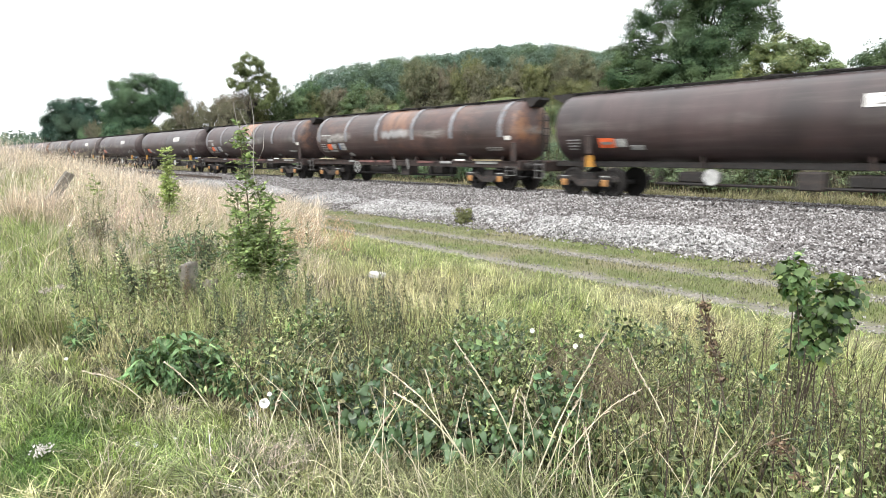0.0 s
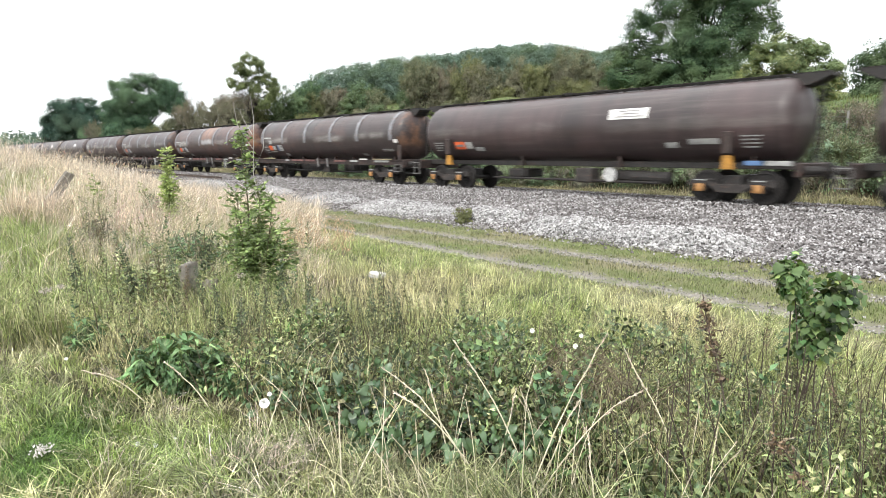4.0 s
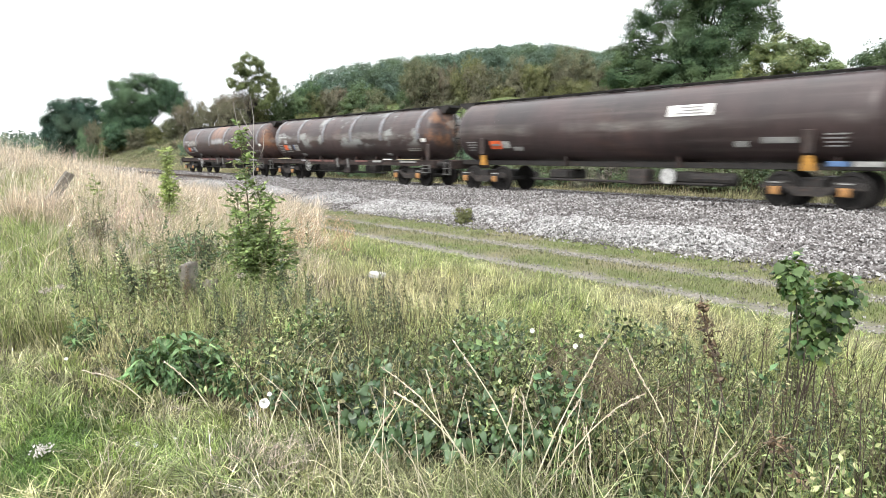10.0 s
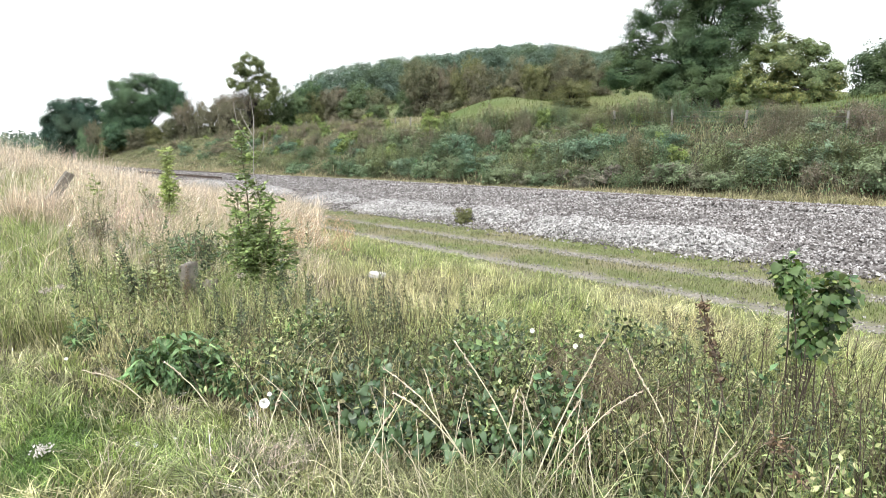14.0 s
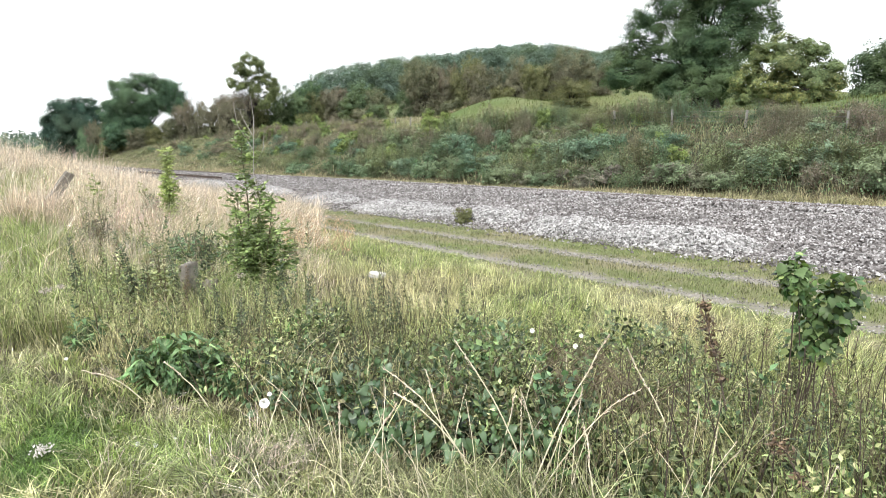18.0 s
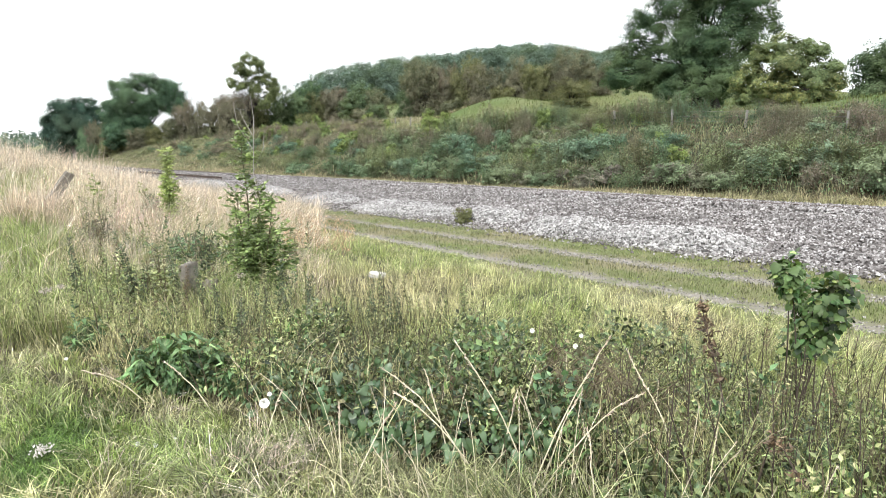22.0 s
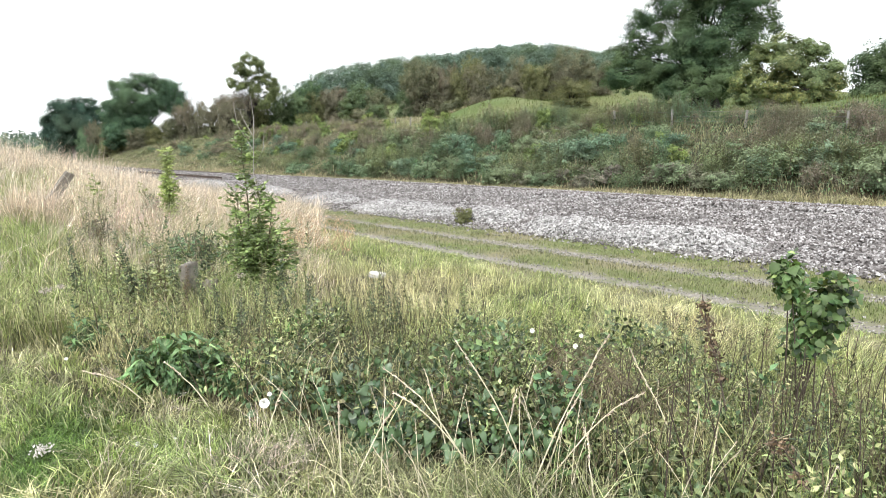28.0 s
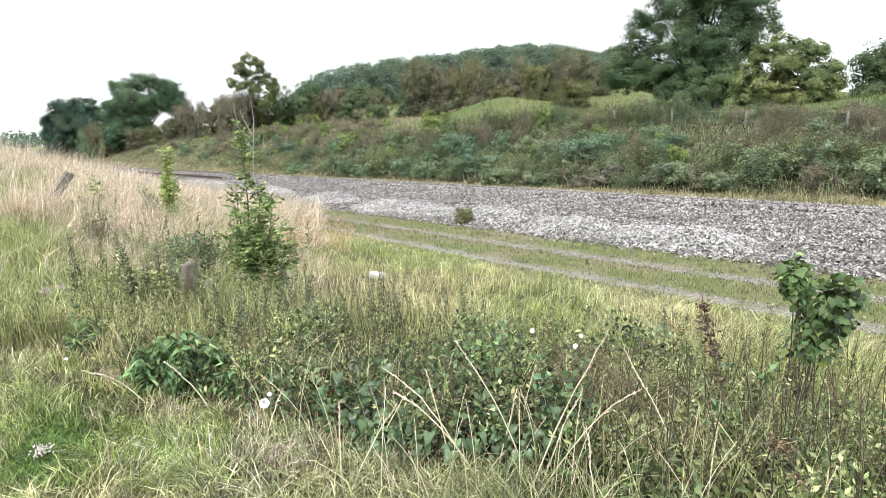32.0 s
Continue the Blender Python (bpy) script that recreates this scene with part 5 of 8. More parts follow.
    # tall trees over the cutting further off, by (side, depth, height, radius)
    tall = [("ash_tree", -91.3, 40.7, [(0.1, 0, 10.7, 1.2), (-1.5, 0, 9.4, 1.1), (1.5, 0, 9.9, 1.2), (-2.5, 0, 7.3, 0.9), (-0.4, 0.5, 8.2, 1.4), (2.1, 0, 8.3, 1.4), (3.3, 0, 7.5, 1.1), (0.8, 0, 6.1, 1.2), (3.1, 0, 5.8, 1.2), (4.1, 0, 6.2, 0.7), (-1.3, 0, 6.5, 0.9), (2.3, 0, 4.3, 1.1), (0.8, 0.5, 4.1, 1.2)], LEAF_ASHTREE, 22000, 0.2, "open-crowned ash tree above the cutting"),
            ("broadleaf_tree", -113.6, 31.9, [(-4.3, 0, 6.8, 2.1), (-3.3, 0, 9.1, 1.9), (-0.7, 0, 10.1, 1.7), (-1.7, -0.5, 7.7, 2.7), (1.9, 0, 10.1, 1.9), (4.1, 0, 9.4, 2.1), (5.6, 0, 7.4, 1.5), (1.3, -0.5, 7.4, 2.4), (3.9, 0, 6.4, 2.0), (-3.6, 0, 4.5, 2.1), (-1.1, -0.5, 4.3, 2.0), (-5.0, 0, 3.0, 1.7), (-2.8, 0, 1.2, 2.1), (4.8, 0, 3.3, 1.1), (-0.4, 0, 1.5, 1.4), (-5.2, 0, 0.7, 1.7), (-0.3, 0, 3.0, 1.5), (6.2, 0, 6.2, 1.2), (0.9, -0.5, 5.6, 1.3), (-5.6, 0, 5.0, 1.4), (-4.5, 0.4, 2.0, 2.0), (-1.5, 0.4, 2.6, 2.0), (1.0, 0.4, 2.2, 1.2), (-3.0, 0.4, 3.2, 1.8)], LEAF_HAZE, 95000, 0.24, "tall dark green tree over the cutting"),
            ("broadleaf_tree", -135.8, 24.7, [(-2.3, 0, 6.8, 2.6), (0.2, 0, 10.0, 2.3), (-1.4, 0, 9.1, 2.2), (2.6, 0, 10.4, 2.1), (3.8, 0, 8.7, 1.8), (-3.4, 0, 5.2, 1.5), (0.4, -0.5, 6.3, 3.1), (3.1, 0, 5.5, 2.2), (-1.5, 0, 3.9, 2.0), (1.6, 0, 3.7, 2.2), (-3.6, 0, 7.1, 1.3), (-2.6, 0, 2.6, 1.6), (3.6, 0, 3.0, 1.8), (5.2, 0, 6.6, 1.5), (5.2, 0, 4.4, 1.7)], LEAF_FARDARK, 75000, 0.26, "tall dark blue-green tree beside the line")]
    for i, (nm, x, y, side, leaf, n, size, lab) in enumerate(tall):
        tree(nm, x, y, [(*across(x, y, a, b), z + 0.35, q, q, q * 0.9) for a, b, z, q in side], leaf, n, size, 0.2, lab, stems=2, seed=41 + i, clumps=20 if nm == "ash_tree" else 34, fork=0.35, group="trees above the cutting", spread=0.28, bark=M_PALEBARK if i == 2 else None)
    # hawthorns on the slope behind the mound, and scrub along the top of the cutting further off: (x, y, height, half width, leaf)
    haws = [(-61.0, 50.2, 8.0, 3.4, LEAF_HAW), (-58.0, 51.8, 6.9, 2.2, LEAF_HAWRED), (-55.0, 52.6, 6.6, 2.5, LEAF_OLIVE), (-49.5, 49.5, 5.6, 2.5, LEAF_HAWRED), (-48.6, 53.8, 5.9, 2.2, LEAF_HAW), (-43.2, 51.0, 4.3, 1.9, LEAF_OLIVE), (-41.2, 53.4, 6.2, 2.9, LEAF_HAW), (-36.0, 47.6, 2.6, 2.3, LEAF_OLIVE), (-38.2, 54.6, 3.8, 1.7, LEAF_HAW), (-43.6, 65.3, 2.7, 1.8, LEAF_DARK), (-41.0, 66.0, 2.6, 1.8, LEAF_DARK), (-62.5, 48.5, 4.2, 1.7, LEAF_DARK), (-52.0, 47.0, 2.4, 1.6, LEAF_HAW), (-45.0, 47.6, 1.9, 1.4, LEAF_OLIVE),
            (-77.7, 52.0, 5.7, 3.7, LEAF_DARK), (-87.6, 53.2, 6.2, 2.7, LEAF_HAWRED), (-75.2, 53.0, 4.9, 2.3, LEAF_HAW), (-91.9, 50.7, 7.0, 3.7, LEAF_OAK), (-89.5, 51.5, 5.6, 2.4, LEAF_OLIVE), (-93.5, 46.7, 7.3, 2.8, LEAF_DARK), (-93.8, 39.6, 7.4, 3.9, LEAF_HAWRED), (-90.5, 37.6, 6.0, 2.6, LEAF_HAW), (-95.4, 36.2, 5.6, 2.4, LEAF_HAW), (-99.0, 35.1, 7.0, 1.8, LEAF_HAWRED), (-94.6, 43.5, 5.5, 2.6, LEAF_OLIVE), (-104.0, 33.4, 4.4, 2.2, LEAF_HAW), (-83.0, 46.0, 2.8, 2.0, LEAF_OLIVE), (-70.0, 47.0, 2.4, 1.8, LEAF_HAW), (-66.0, 46.5, 2.8, 1.7, LEAF_DARK)]
    words = {LEAF_HAW: "rounded dull brown-green hawthorn", LEAF_HAWRED: "rounded hawthorn turning reddish brown", LEAF_OLIVE: "rounded yellowish olive hawthorn", LEAF_DARK: "dark green thorn bush", LEAF_OAK: "dark green spreading thorn bush"}
    for i, (x, y, h, w, leaf) in enumerate(haws):
        stock_tree("hawthorn", x, y, h * 1.04, w * 0.96, leaf, words[leaf] + (" on the field slope" if x > -65 else " above the cutting"), "hawthorn bush", "hawthorns", "haw", i % 5, 17000, 0.15)
    # scrub below the tall trees beside the line
    far = [(-120.0, 28.2, 6.2, 2.4, LEAF_HAW), (-126.0, 27.2, 7.4, 2.4, LEAF_HAWRED), (-131.0, 26.6, 6.0, 2.4, LEAF_HAZE), (-110.5, 30.2, 3.6, 2.6, LEAF_HAW), (-106.5, 31.8, 3.6, 2.2, LEAF_OLIVE), (-117.0, 27.0, 3.6, 2.4, LEAF_OLIVE), (-124.0, 25.6, 3.6, 2.6, LEAF_HAZE), (-103.0, 34.6, 6.4, 2.0, LEAF_HAWRED), (-140.0, 24.2, 4.4, 3.4, LEAF_FARDARK), (-150.0, 24.0, 5.4, 3.6, LEAF_FARDARK)]
    for i, (x, y, h, w, leaf) in enumerate(far):
        stock_tree("thorn_bush", x, y, h, w, leaf, "low thorn scrub under the tall trees beside the line", "bush", "scrub beside the line", "haw", i % 5, 17000, 0.15)


def build_far_woods():
    r = np.random.default_rng(17)
    geo = []

    def crowns(xs, ys, hs, ws, per, size):
        for x, y, h, w in zip(xs, ys, hs, ws):
            z = float(ground_z(x, y))
            lobes = [(x + r.normal(0, w * 0.35), y + r.normal(0, w * 0.35), z + h * (0.12 + 0.235 * q), w * r.uniform(0.6, 0.95) * (0.7 if q == 3 else 1), w * r.uniform(0.6, 0.95) * (0.7 if q == 3 else 1), h * 0.19) for q in range(4)]
            geo.append(crown_geo(lobes, per, size, r, 14, 0.26))
    # wood on the hill: crowns that close up to one rising skyline
    n = 270
    b = np.radians(r.uniform(28.5, 58, n))
    d = r.uniform(235, 325, n)
    x, y = -d * np.cos(b), d * np.sin(b)
    rise = np.interp(np.degrees(b), [28.5, 29.6, 31.9, 34.4, 36.9, 40.0, 43.6, 47.1, 49.6, 52.1, 54.1, 55.3, 58], [0.105, 0.130, 0.139, 0.149, 0.155, 0.157, 0.166, 0.172, 0.174, 0.169, 0.160, 0.152, 0.12])
    h = np.clip(1.46 + d * rise - ground_z(x, y) - np.abs(r.normal(0, 1.2, n)), 6.5, 19)
    crowns(x, y, h, r.uniform(4.4, 7.0, n), 1000, 0.72)
    V, F = join_geo(geo)
    tagged(put("hill_wood", mesh_np("hill_wood", V, F, LEAF_FARHAZE)), "dense green wood covering a distant hill", "woodland", kind="stuff")
    geo.clear()
    x = np.concatenate([np.linspace(-560, -230, 34), np.linspace(-520, -280, 20)])
    y = np.concatenate([16 + r.normal(0, 5, 34), 45 + r.normal(0, 8, 20)])
    crowns(x, y, r.uniform(5, 8.5, len(x)), r.uniform(5, 8, len(x)), 150, 1.5)
    V, F = join_geo(geo)
    tagged(put("far_hedge", mesh_np("far_hedge", V, F, LEAF_FARHAZE)), "distant hedge of trees along the line, haze in their leaf colour", "hedge", kind="stuff")


def bush_mesh(name, leaf, n, size, h, w, seed):
    r = np.random.default_rng(seed)
    V, F = crown_geo(round_lobes(h, w, r, 7, 0.0), n, size, r, 20, 0.2)
    V[:, 2] = np.maximum(V[:, 2], -0.05)
    S, G = tubes([(np.array([[0, 0, -0.1], [u * 0.4, v * 0.4, h * 0.4], [u, v, h * 0.8]]), np.array([0.03, 0.02, 0.006])) for u, v in r.normal(0, w * 0.4, (7, 2))], 4)
    return mesh_np(name + "_foliage", V, F, leaf), mesh_np(name + "_stems", S, G, M_STEM)


def clump_mesh(name, leaf, stalks, per, size, h, w, seed):
    """A stand of upright weeds: stalks from one patch of ground, leaved all the way up."""
    r = np.random.default_rng(seed)
    runs, geo = [], []
    for i in range(stalks):
        u, v = r.normal(0, w * 0.45, 2)
        du, dv = r.normal(0, 0.12, 2)
        hh = h * r.uniform(0.55, 1.1) * math.exp(-((u * u + v * v) / (2.2 * w * w)))
        runs.append((np.array([[u, v, -0.1], [u + du * 0.5, v + dv * 0.5, hh * 0.5], [u + du, v + dv, hh]]), np.array([0.008, 0.006, 0.003])))
        t = r.beta(1.5, 1.0, per)
        a = r.uniform(0, 6.283, per)
        D = np.stack([np.cos(a), np.sin(a), r.uniform(-0.5, 0.6, per)], 1)
        P = np.stack([u + du * t, v + dv * t, hh * t], 1) + D * (0.05 + 0.09 * (1 - t))[:, None] * r.uniform(0.1, 1.2, (per, 1))
        L = size * (1.3 - 0.7 * t) * r.uniform(0.7, 1.3, per)
        geo.append(leaf_quads(P, D, D * 0.4 + r.normal(0, 0.3, (per, 3)) + np.array([0, 0, 0.9]), L, L * 0.5))
    V, F = join_geo(geo)
    S, G = tubes(runs, 4)
    return mesh_np(name + "_foliage", V, F, leaf), mesh_np(name + "_stems", S, G, M_STEM)


FENCE = [(-104.0, 45.6), (-91.0, 43.4), (-84.0, 42.8), (-77.5, 42.7), (-73.3, 43.4), (-71.3, 44.7), (-63.0, 43.4), (-55.4, 41.5), (-49.0, 38.6), (-42.5, 35.9), (-36.0, 34.2), (-30.1, 33.0), (-25.0, 31.7), (-20.5, 31.1), (-16.9, 31.0), (-12.9, 30.6), (-8.4, 29.8), (-3.5, 29.6), (1.5, 29.4)]


def by_post(x, y):
    """True where a shrub would crowd a fence post."""
    for px, py in FENCE:
        d = math.hypot(px, py)
        along, off = ((px - x) * px + (py - y) * py) / d, ((px - x) * py - (py - y) * px) / d
        if -0.3 < along < 2.6 and abs(off) < 0.6:
            return True
    return False


def build_bank():
    r = np.random.default_rng(33)
    kinds = [("bramble_bush", BANK_GREEN, "green bramble bush on the cutting side", 1.25, 1.35), ("bramble_bush", BANK_DARK, "dark green bramble bush on the cutting side", 1.2, 1.3), ("nettle_clump", BANK_GREEN, "clump of green nettles on the cutting side", 1.15, 0.95),
             ("willowherb_clump", BANK_FADED, "clump of faded pinkish-grey willowherb on the cutting side", 1.35, 0.95), ("mugwort_clump", BANK_MUG, "clump of dull mugwort on the cutting side", 1.2, 1.0), ("sapling_bush", BANK_FRESH, "bright green young bush on the cutting side", 1.5, 0.75), ("dead_brush", BANK_BRUSH, "grey heap of dead brushwood on the cutting side", 0.75, 1.1), ("nettle_clump", BANK_DARK, "tall dark green nettle clump along the lip of the cutting", 1.4, 0.8)]
    meshes = []
    for i, (nm, leaf, lab, h, w) in enumerate(kinds):
        for v in range(2):
            meshes.append((nm, lab, clump_mesh(nm, leaf, 52, 60, 0.095, h * 1.1, w, 300 + i * 7 + v) if i in (2, 3, 4, 7) else bush_mesh(nm, leaf, 3300, 0.085, h, w, 300 + i * 7 + v)))
    # where each kind grows: (kind index, count, x range, y range)
    for ki, n, x0, x1, y0, y1 in ((0, 56, -58, 5, 24.7, 30), (1, 40, -58, 4, 24.7, 29.5), (2, 90, -58, 6, 24.5, 31.5), (3, 60, -75, 6, 27.5, 31.6), (3, 24, -13, 6, 25.2, 31), (2, 26, -13, 6, 25.2, 31), (4, 80, -70, 6, 25.0, 31.8), (5, 30, -70, 2, 25.5, 32), (0, 9, -100, -58, 26.0, 31), (1, 8, -110, -58, 26, 31), (3, 9, -105, -64, 28, 33), (4, 12, -105, -60, 26, 32), (3, 34, -88, -48, 31.5, 40), (5, 12, -88, -50, 31.0, 40), (4, 14, -85, -48, 32, 41), (6, 7, -14, -2, 24.9, 26.2), (6, 5, -24, -14, 24.7, 26.0), (6, 4, -8, 0, 26.2, 28.0)):
        for j in range(n):
            nm, lab, (fm, sm) = meshes[ki * 2 + j % 2]
            x, y = r.uniform(x0, x1), r.uniform(y0, y1)
            if x < -36 and y1 < 36 and r.random() < (0.45 if ki in (0, 1, 2) else 0.25):
                continue
            y = max(y, float(np.interp(x, [-30, -5], [24.3, 25.5])))
            s = r.uniform(0.65, 1.25) * (np.interp(x, [-26, -14], [1.0, 0.62]) if y > 28.3 else 1.0)
            s *= 0.45 if by_post(x, y) else 1.0
            root = tagged(new(nm), lab, "shrub", "shrubs on the cutting side")
            root.matrix_basis = pose(x, y, float(ground_z(x, y)) - 0.08, 0, 0, r.uniform(0, 360)) @ Matrix.Diagonal((s, s, s * r.uniform(0.8, 1.15), 1))
            put("foliage", fm, root)
            put("stem", sm, root)["kind"] = "stuff"
    # taller clumps that stand out along the top
    for ki, x, y, s in ((5, -35.5, 30.0, 1.35), (5, -53.5, 31.4, 1.3), (2, -25.5, 31.6, 1.3), (2, -23.4, 31.4, 1.35), (4, -21.8, 31.6, 1.3), (2, -19.8, 31.5, 1.2), (4, -30.5, 31.6, 1.2), (2, -29.0, 31.4, 1.2), (3, -15.5, 31.0, 0.6), (3, -11.5, 30.2, 0.8), (3, -10.6, 30.4, 0.75), (3, -8.0, 30.4, 0.7), (4, -5.0, 30.2, 0.7), (5, -62.0, 31.5, 1.2), (5, -64.5, 31.0, 1.1), (3, -45.0, 31.5, 1.3), (3, -56.5, 30.8, 1.2), (3, -58.5, 30.6, 1.2), (5, -73.0, 41.5, 1.5), (5, -42.0, 35.2, 1.4), (5, -37.0, 32.5, 1.25), (5, -75.5, 40.5, 1.2), (5, -83.0, 41.0, 1.3), (5, -85.5, 40.0, 1.2), (7, -28.0, 31.9, 1.15), (7, -26.6, 31.6, 1.25), (7, -25.2, 31.8, 1.15), (7, -24.2, 31.4, 1.0), (7, -18.2, 31.6, 1.1), (7, -17.2, 31.8, 1.2), (7, -16.2, 31.5, 1.15), (7, -15.4, 31.7, 0.9), (7, -12.6, 31.0, 0.75), (3, -19.4, 32.0, 1.15), (3, -10.4, 29.6, 1.0), (3, -9.6, 29.0, 1.05), (3, -11.3, 28.8, 0.95), (3, -7.6, 29.2, 1.0), (3, -6.8, 28.0, 0.95), (3, -8.4, 27.4, 0.9), (3, -62.0, 34.0, 1.1), (3, -66.0, 35.0, 1.1)):
        nm, lab, (fm, sm) = meshes[ki * 2]
        root = tagged(new(nm), lab, "shrub", "shrubs on the cutting side")
        root.matrix_basis = pose(x, y, float(ground_z(x, y)) - 0.08, 0, 0, x * 50) @ Matrix.Diagonal((s * 0.8, s * 0.8, s, 1))
        put("foliage", fm, root)
        put("stem", sm, root)["kind"] = "stuff"
    for i in range(40):
        ki = (2, 4, 3, 2, 4)[i % 5]
        nm, lab, (fm, sm) = meshes[ki * 2 + i % 2]
        x, y, s = -34 + 38 * i / 40 + r.uniform(-0.5, 0.5), r.uniform(31.0, 32.1), r.uniform(0.9, 1.4)
        if x > -18 or -23.5 < x < -19.5:
            s *= 0.5
        s *= 0.5 if by_post(x, y) else 1.0
        root = tagged(new(nm), lab, "shrub", "shrubs on the cutting side")
        root.matrix_basis = pose(x, y, float(ground_z(x, y)) - 0.08, 0, 0, x * 50) @ Matrix.Diagonal((s, s, s * r.uniform(0.9, 1.2), 1))
        put("foliage", fm, root)
        put("stem", sm, root)["kind"] = "stuff"
    # ground cover between them
    n = 70000
    x = 9 - 125 * r.beta(1.0, 1.7, n)
    y = r.uniform(24.4, 32.0, n)
    h = np.abs(r.normal(0.28, 0.28, n))
    P = np.stack([x, y, ground_z(x, y) + h], 1)
    V, F = leaf_quads(P, r.normal(size=(n, 3)) + np.array([0, 0, 0.4]), r.normal(size=(n, 3)) * 0.6 + np.array([0, -0.4, 1.0]), r.uniform(0.06, 0.15, n), r.uniform(0.035, 0.08, n))
    tagged(put("bank_undergrowth", mesh_np("bank_undergrowth", V, F, LEAF_NETTLE)), "tangled green undergrowth on the cutting side", "undergrowth", kind="stuff")
    n = 34000
    x = 9 - 125 * r.beta(1.0, 1.7, n)
    y = np.where(r.random(n) < 0.75, r.uniform(28.5, 34, n), r.uniform(24.5, 29, n))
    P = np.stack([x, y, ground_z(x, y)], 1)
    V, F = slips(P, r.uniform(0.2, 0.65, n), r.normal(0, 0.4, (n, 2)), r.uniform(0.012, 0.03, n), r)
    tagged(put("bank_grass", mesh_np("bank_grass", V, F, GRASS_SLOPE)), "rough dull grass among the shrubs of the cutting", "grass", kind="stuff")
    # rough dry slope of the cutting further off
    n = 52000
    x, y = r.uniform(-125, -44, n), r.uniform(23.6, 34.5, n)
    keep = (x < -52) | (r.random(n) < 0.6)
    x, y = x[keep], y[keep]
    n = len(x)
    V, F = slips(np.stack([x, y, ground_z(x, y)], 1), r.uniform(0.2, 0.6, n) * (1 + 0.4 * waves(x, y, 4, 19)), r.normal(0, 0.4, (n, 2)), r.uniform(0.03, 0.07, n), r)
    m = 26000
    u, v = r.uniform(-104, -46, m), r.uniform(33.5, 47, m)
    keep = waves(u, v, 6, 29) + 1.2 * smooth01(-46, -62, u) > 0.2
    u, v = u[keep], v[keep]
    m = len(u)
    V, F = join_geo([(V, F), slips(np.stack([u, v, ground_z(u, v)], 1), r.uniform(0.25, 0.6, m), r.normal(0, 0.4, (m, 2)), r.uniform(0.03, 0.06, m), r)])
    tagged(put("slope_grass", mesh_np("slope_grass", V, F, GRASS_SLOPE)), "rough dry grass on the far slope of the cutting", "grass", kind="stuff")
    # dry verge at the foot of the bank
    n = 78000
    x = 9 - 100 * r.beta(1.0, 1.9, n)
    y = r.normal(23.3, 0.55, n) + 0.5 * smooth01(-20, -4, x) * r.random(n)
    P = np.stack([x, y, ground_z(x, y)], 1)
    V, F = slips(P, r.uniform(0.1, 0.36, n) * (1 + 0.35 * waves(x, y, 1.6, 27)) * (1 + 0.5 * smooth01(-20, -4, x)), r.normal(0, 0.4, (n, 2)), r.uniform(0.01, 0.022, n), r)
    tagged(put("verge_grass", mesh_np("verge_grass", V, F, GRASS_VERGE)), "dry yellowish verge grass at the foot of the cutting", "grass", kind="stuff")
    # field grass on the far side
    n = 30000
    x = 12 - 100 * r.beta(1.0, 1.4, n)
    y = 31 + 34 * r.beta(1.0, 1.5, n)
    P = np.stack([x, y, ground_z(x, y)], 1)
    V, F = slips(P, r.uniform(0.1, 0.35, n), r.normal(0, 0.35, (n, 2)), r.uniform(0.02, 0.05, n), r)
    tagged(put("field_grass", mesh_np("field_grass", V, F, GRASS_FIELD)), "grazed green pasture grass behind the cutting", "grass", kind="stuff")


def build_fence():
    root = tagged(new("field_fence"), "old post and wire fence with pale posts along the cutting top", "fence")
    posts = []
    for i, (x, y) in enumerate(FENCE):
        z = float(ground_z(x, y))
        bm = bmesh.new()
        box(bm, -0.05, 0.05, -0.05, 0.05, -0.3, 0.86 + 0.08 * math.sin(i * 5), 0.012, pose(x, y, z, 3 * math.sin(i * 2.3), 3 * math.cos(i * 1.7), 0))
        part("post", bm, M_PALEPOST, root)
        posts.append((x, y, z))
    for h in (0.3, 0.55, 0.78):
        V, F = tubes([(np.array(posts) + np.array([0, -0.07, h]), np.full(len(posts), 0.006))], 4)
        put("wire", mesh_np("wire", V, F, M_WIRE), root)


build_trees()
build_far_woods()
build_bank()
build_fence()
# ---- the near verge ----
def around(b, d):
    """A spot by bearing (degrees from the line's western vanishing point) and distance from the camera's foot."""
    b = np.radians(b)
    return -d * np.cos(b), d * np.sin(b)


def rooted(x, y, up=0.0):
    return np.stack([x, y, ground_z(x, y) + up], 1)


WEED_EDGE = ([5, 12, 20, 29, 34, 42, 60, 80, 110], [6.6, 4.8, 4.1, 3.4, 3.05, 2.88, 2.82, 2.75, 2.75])


def tufts(tx, ty, m, spread, h, r, common=0.5, own=0.35, width=(0.003, 0.006), drift=(0, 0), maker=blades):
    """Grass in tufts: m blades round each centre that share a lean; h is the tuft's height, one for each."""
    k = len(tx)
    x = np.repeat(tx, m) + r.normal(0, spread, k * m)
    y = np.repeat(ty, m) + r.normal(0, spread, k * m)
    lean = np.repeat(r.normal(0, common, (k, 2)), m, 0) + r.normal(0, own, (k * m, 2)) + np.array(drift)
    hh = np.repeat(h, m) * r.uniform(0.45, 1.3, k * m)
    return maker(rooted(x, y), hh, lean, r.uniform(*width, k * m), r)


def grass(name, geo, mat, label):
    V, F = join_geo(geo) if isinstance(geo, list) else geo
    tagged(put(name, mesh_np(name, V, F, mat)), label, "grass", kind="stuff")


def hollow(b, d):
    """Where the near grass is short and coloured dark for a hollow's shade."""
    return np.exp(-(((b - 6.6) / 3.6) ** 2 + ((d - 3.78 - 0.07 * (b - 6.6)) / 0.36) ** 2))


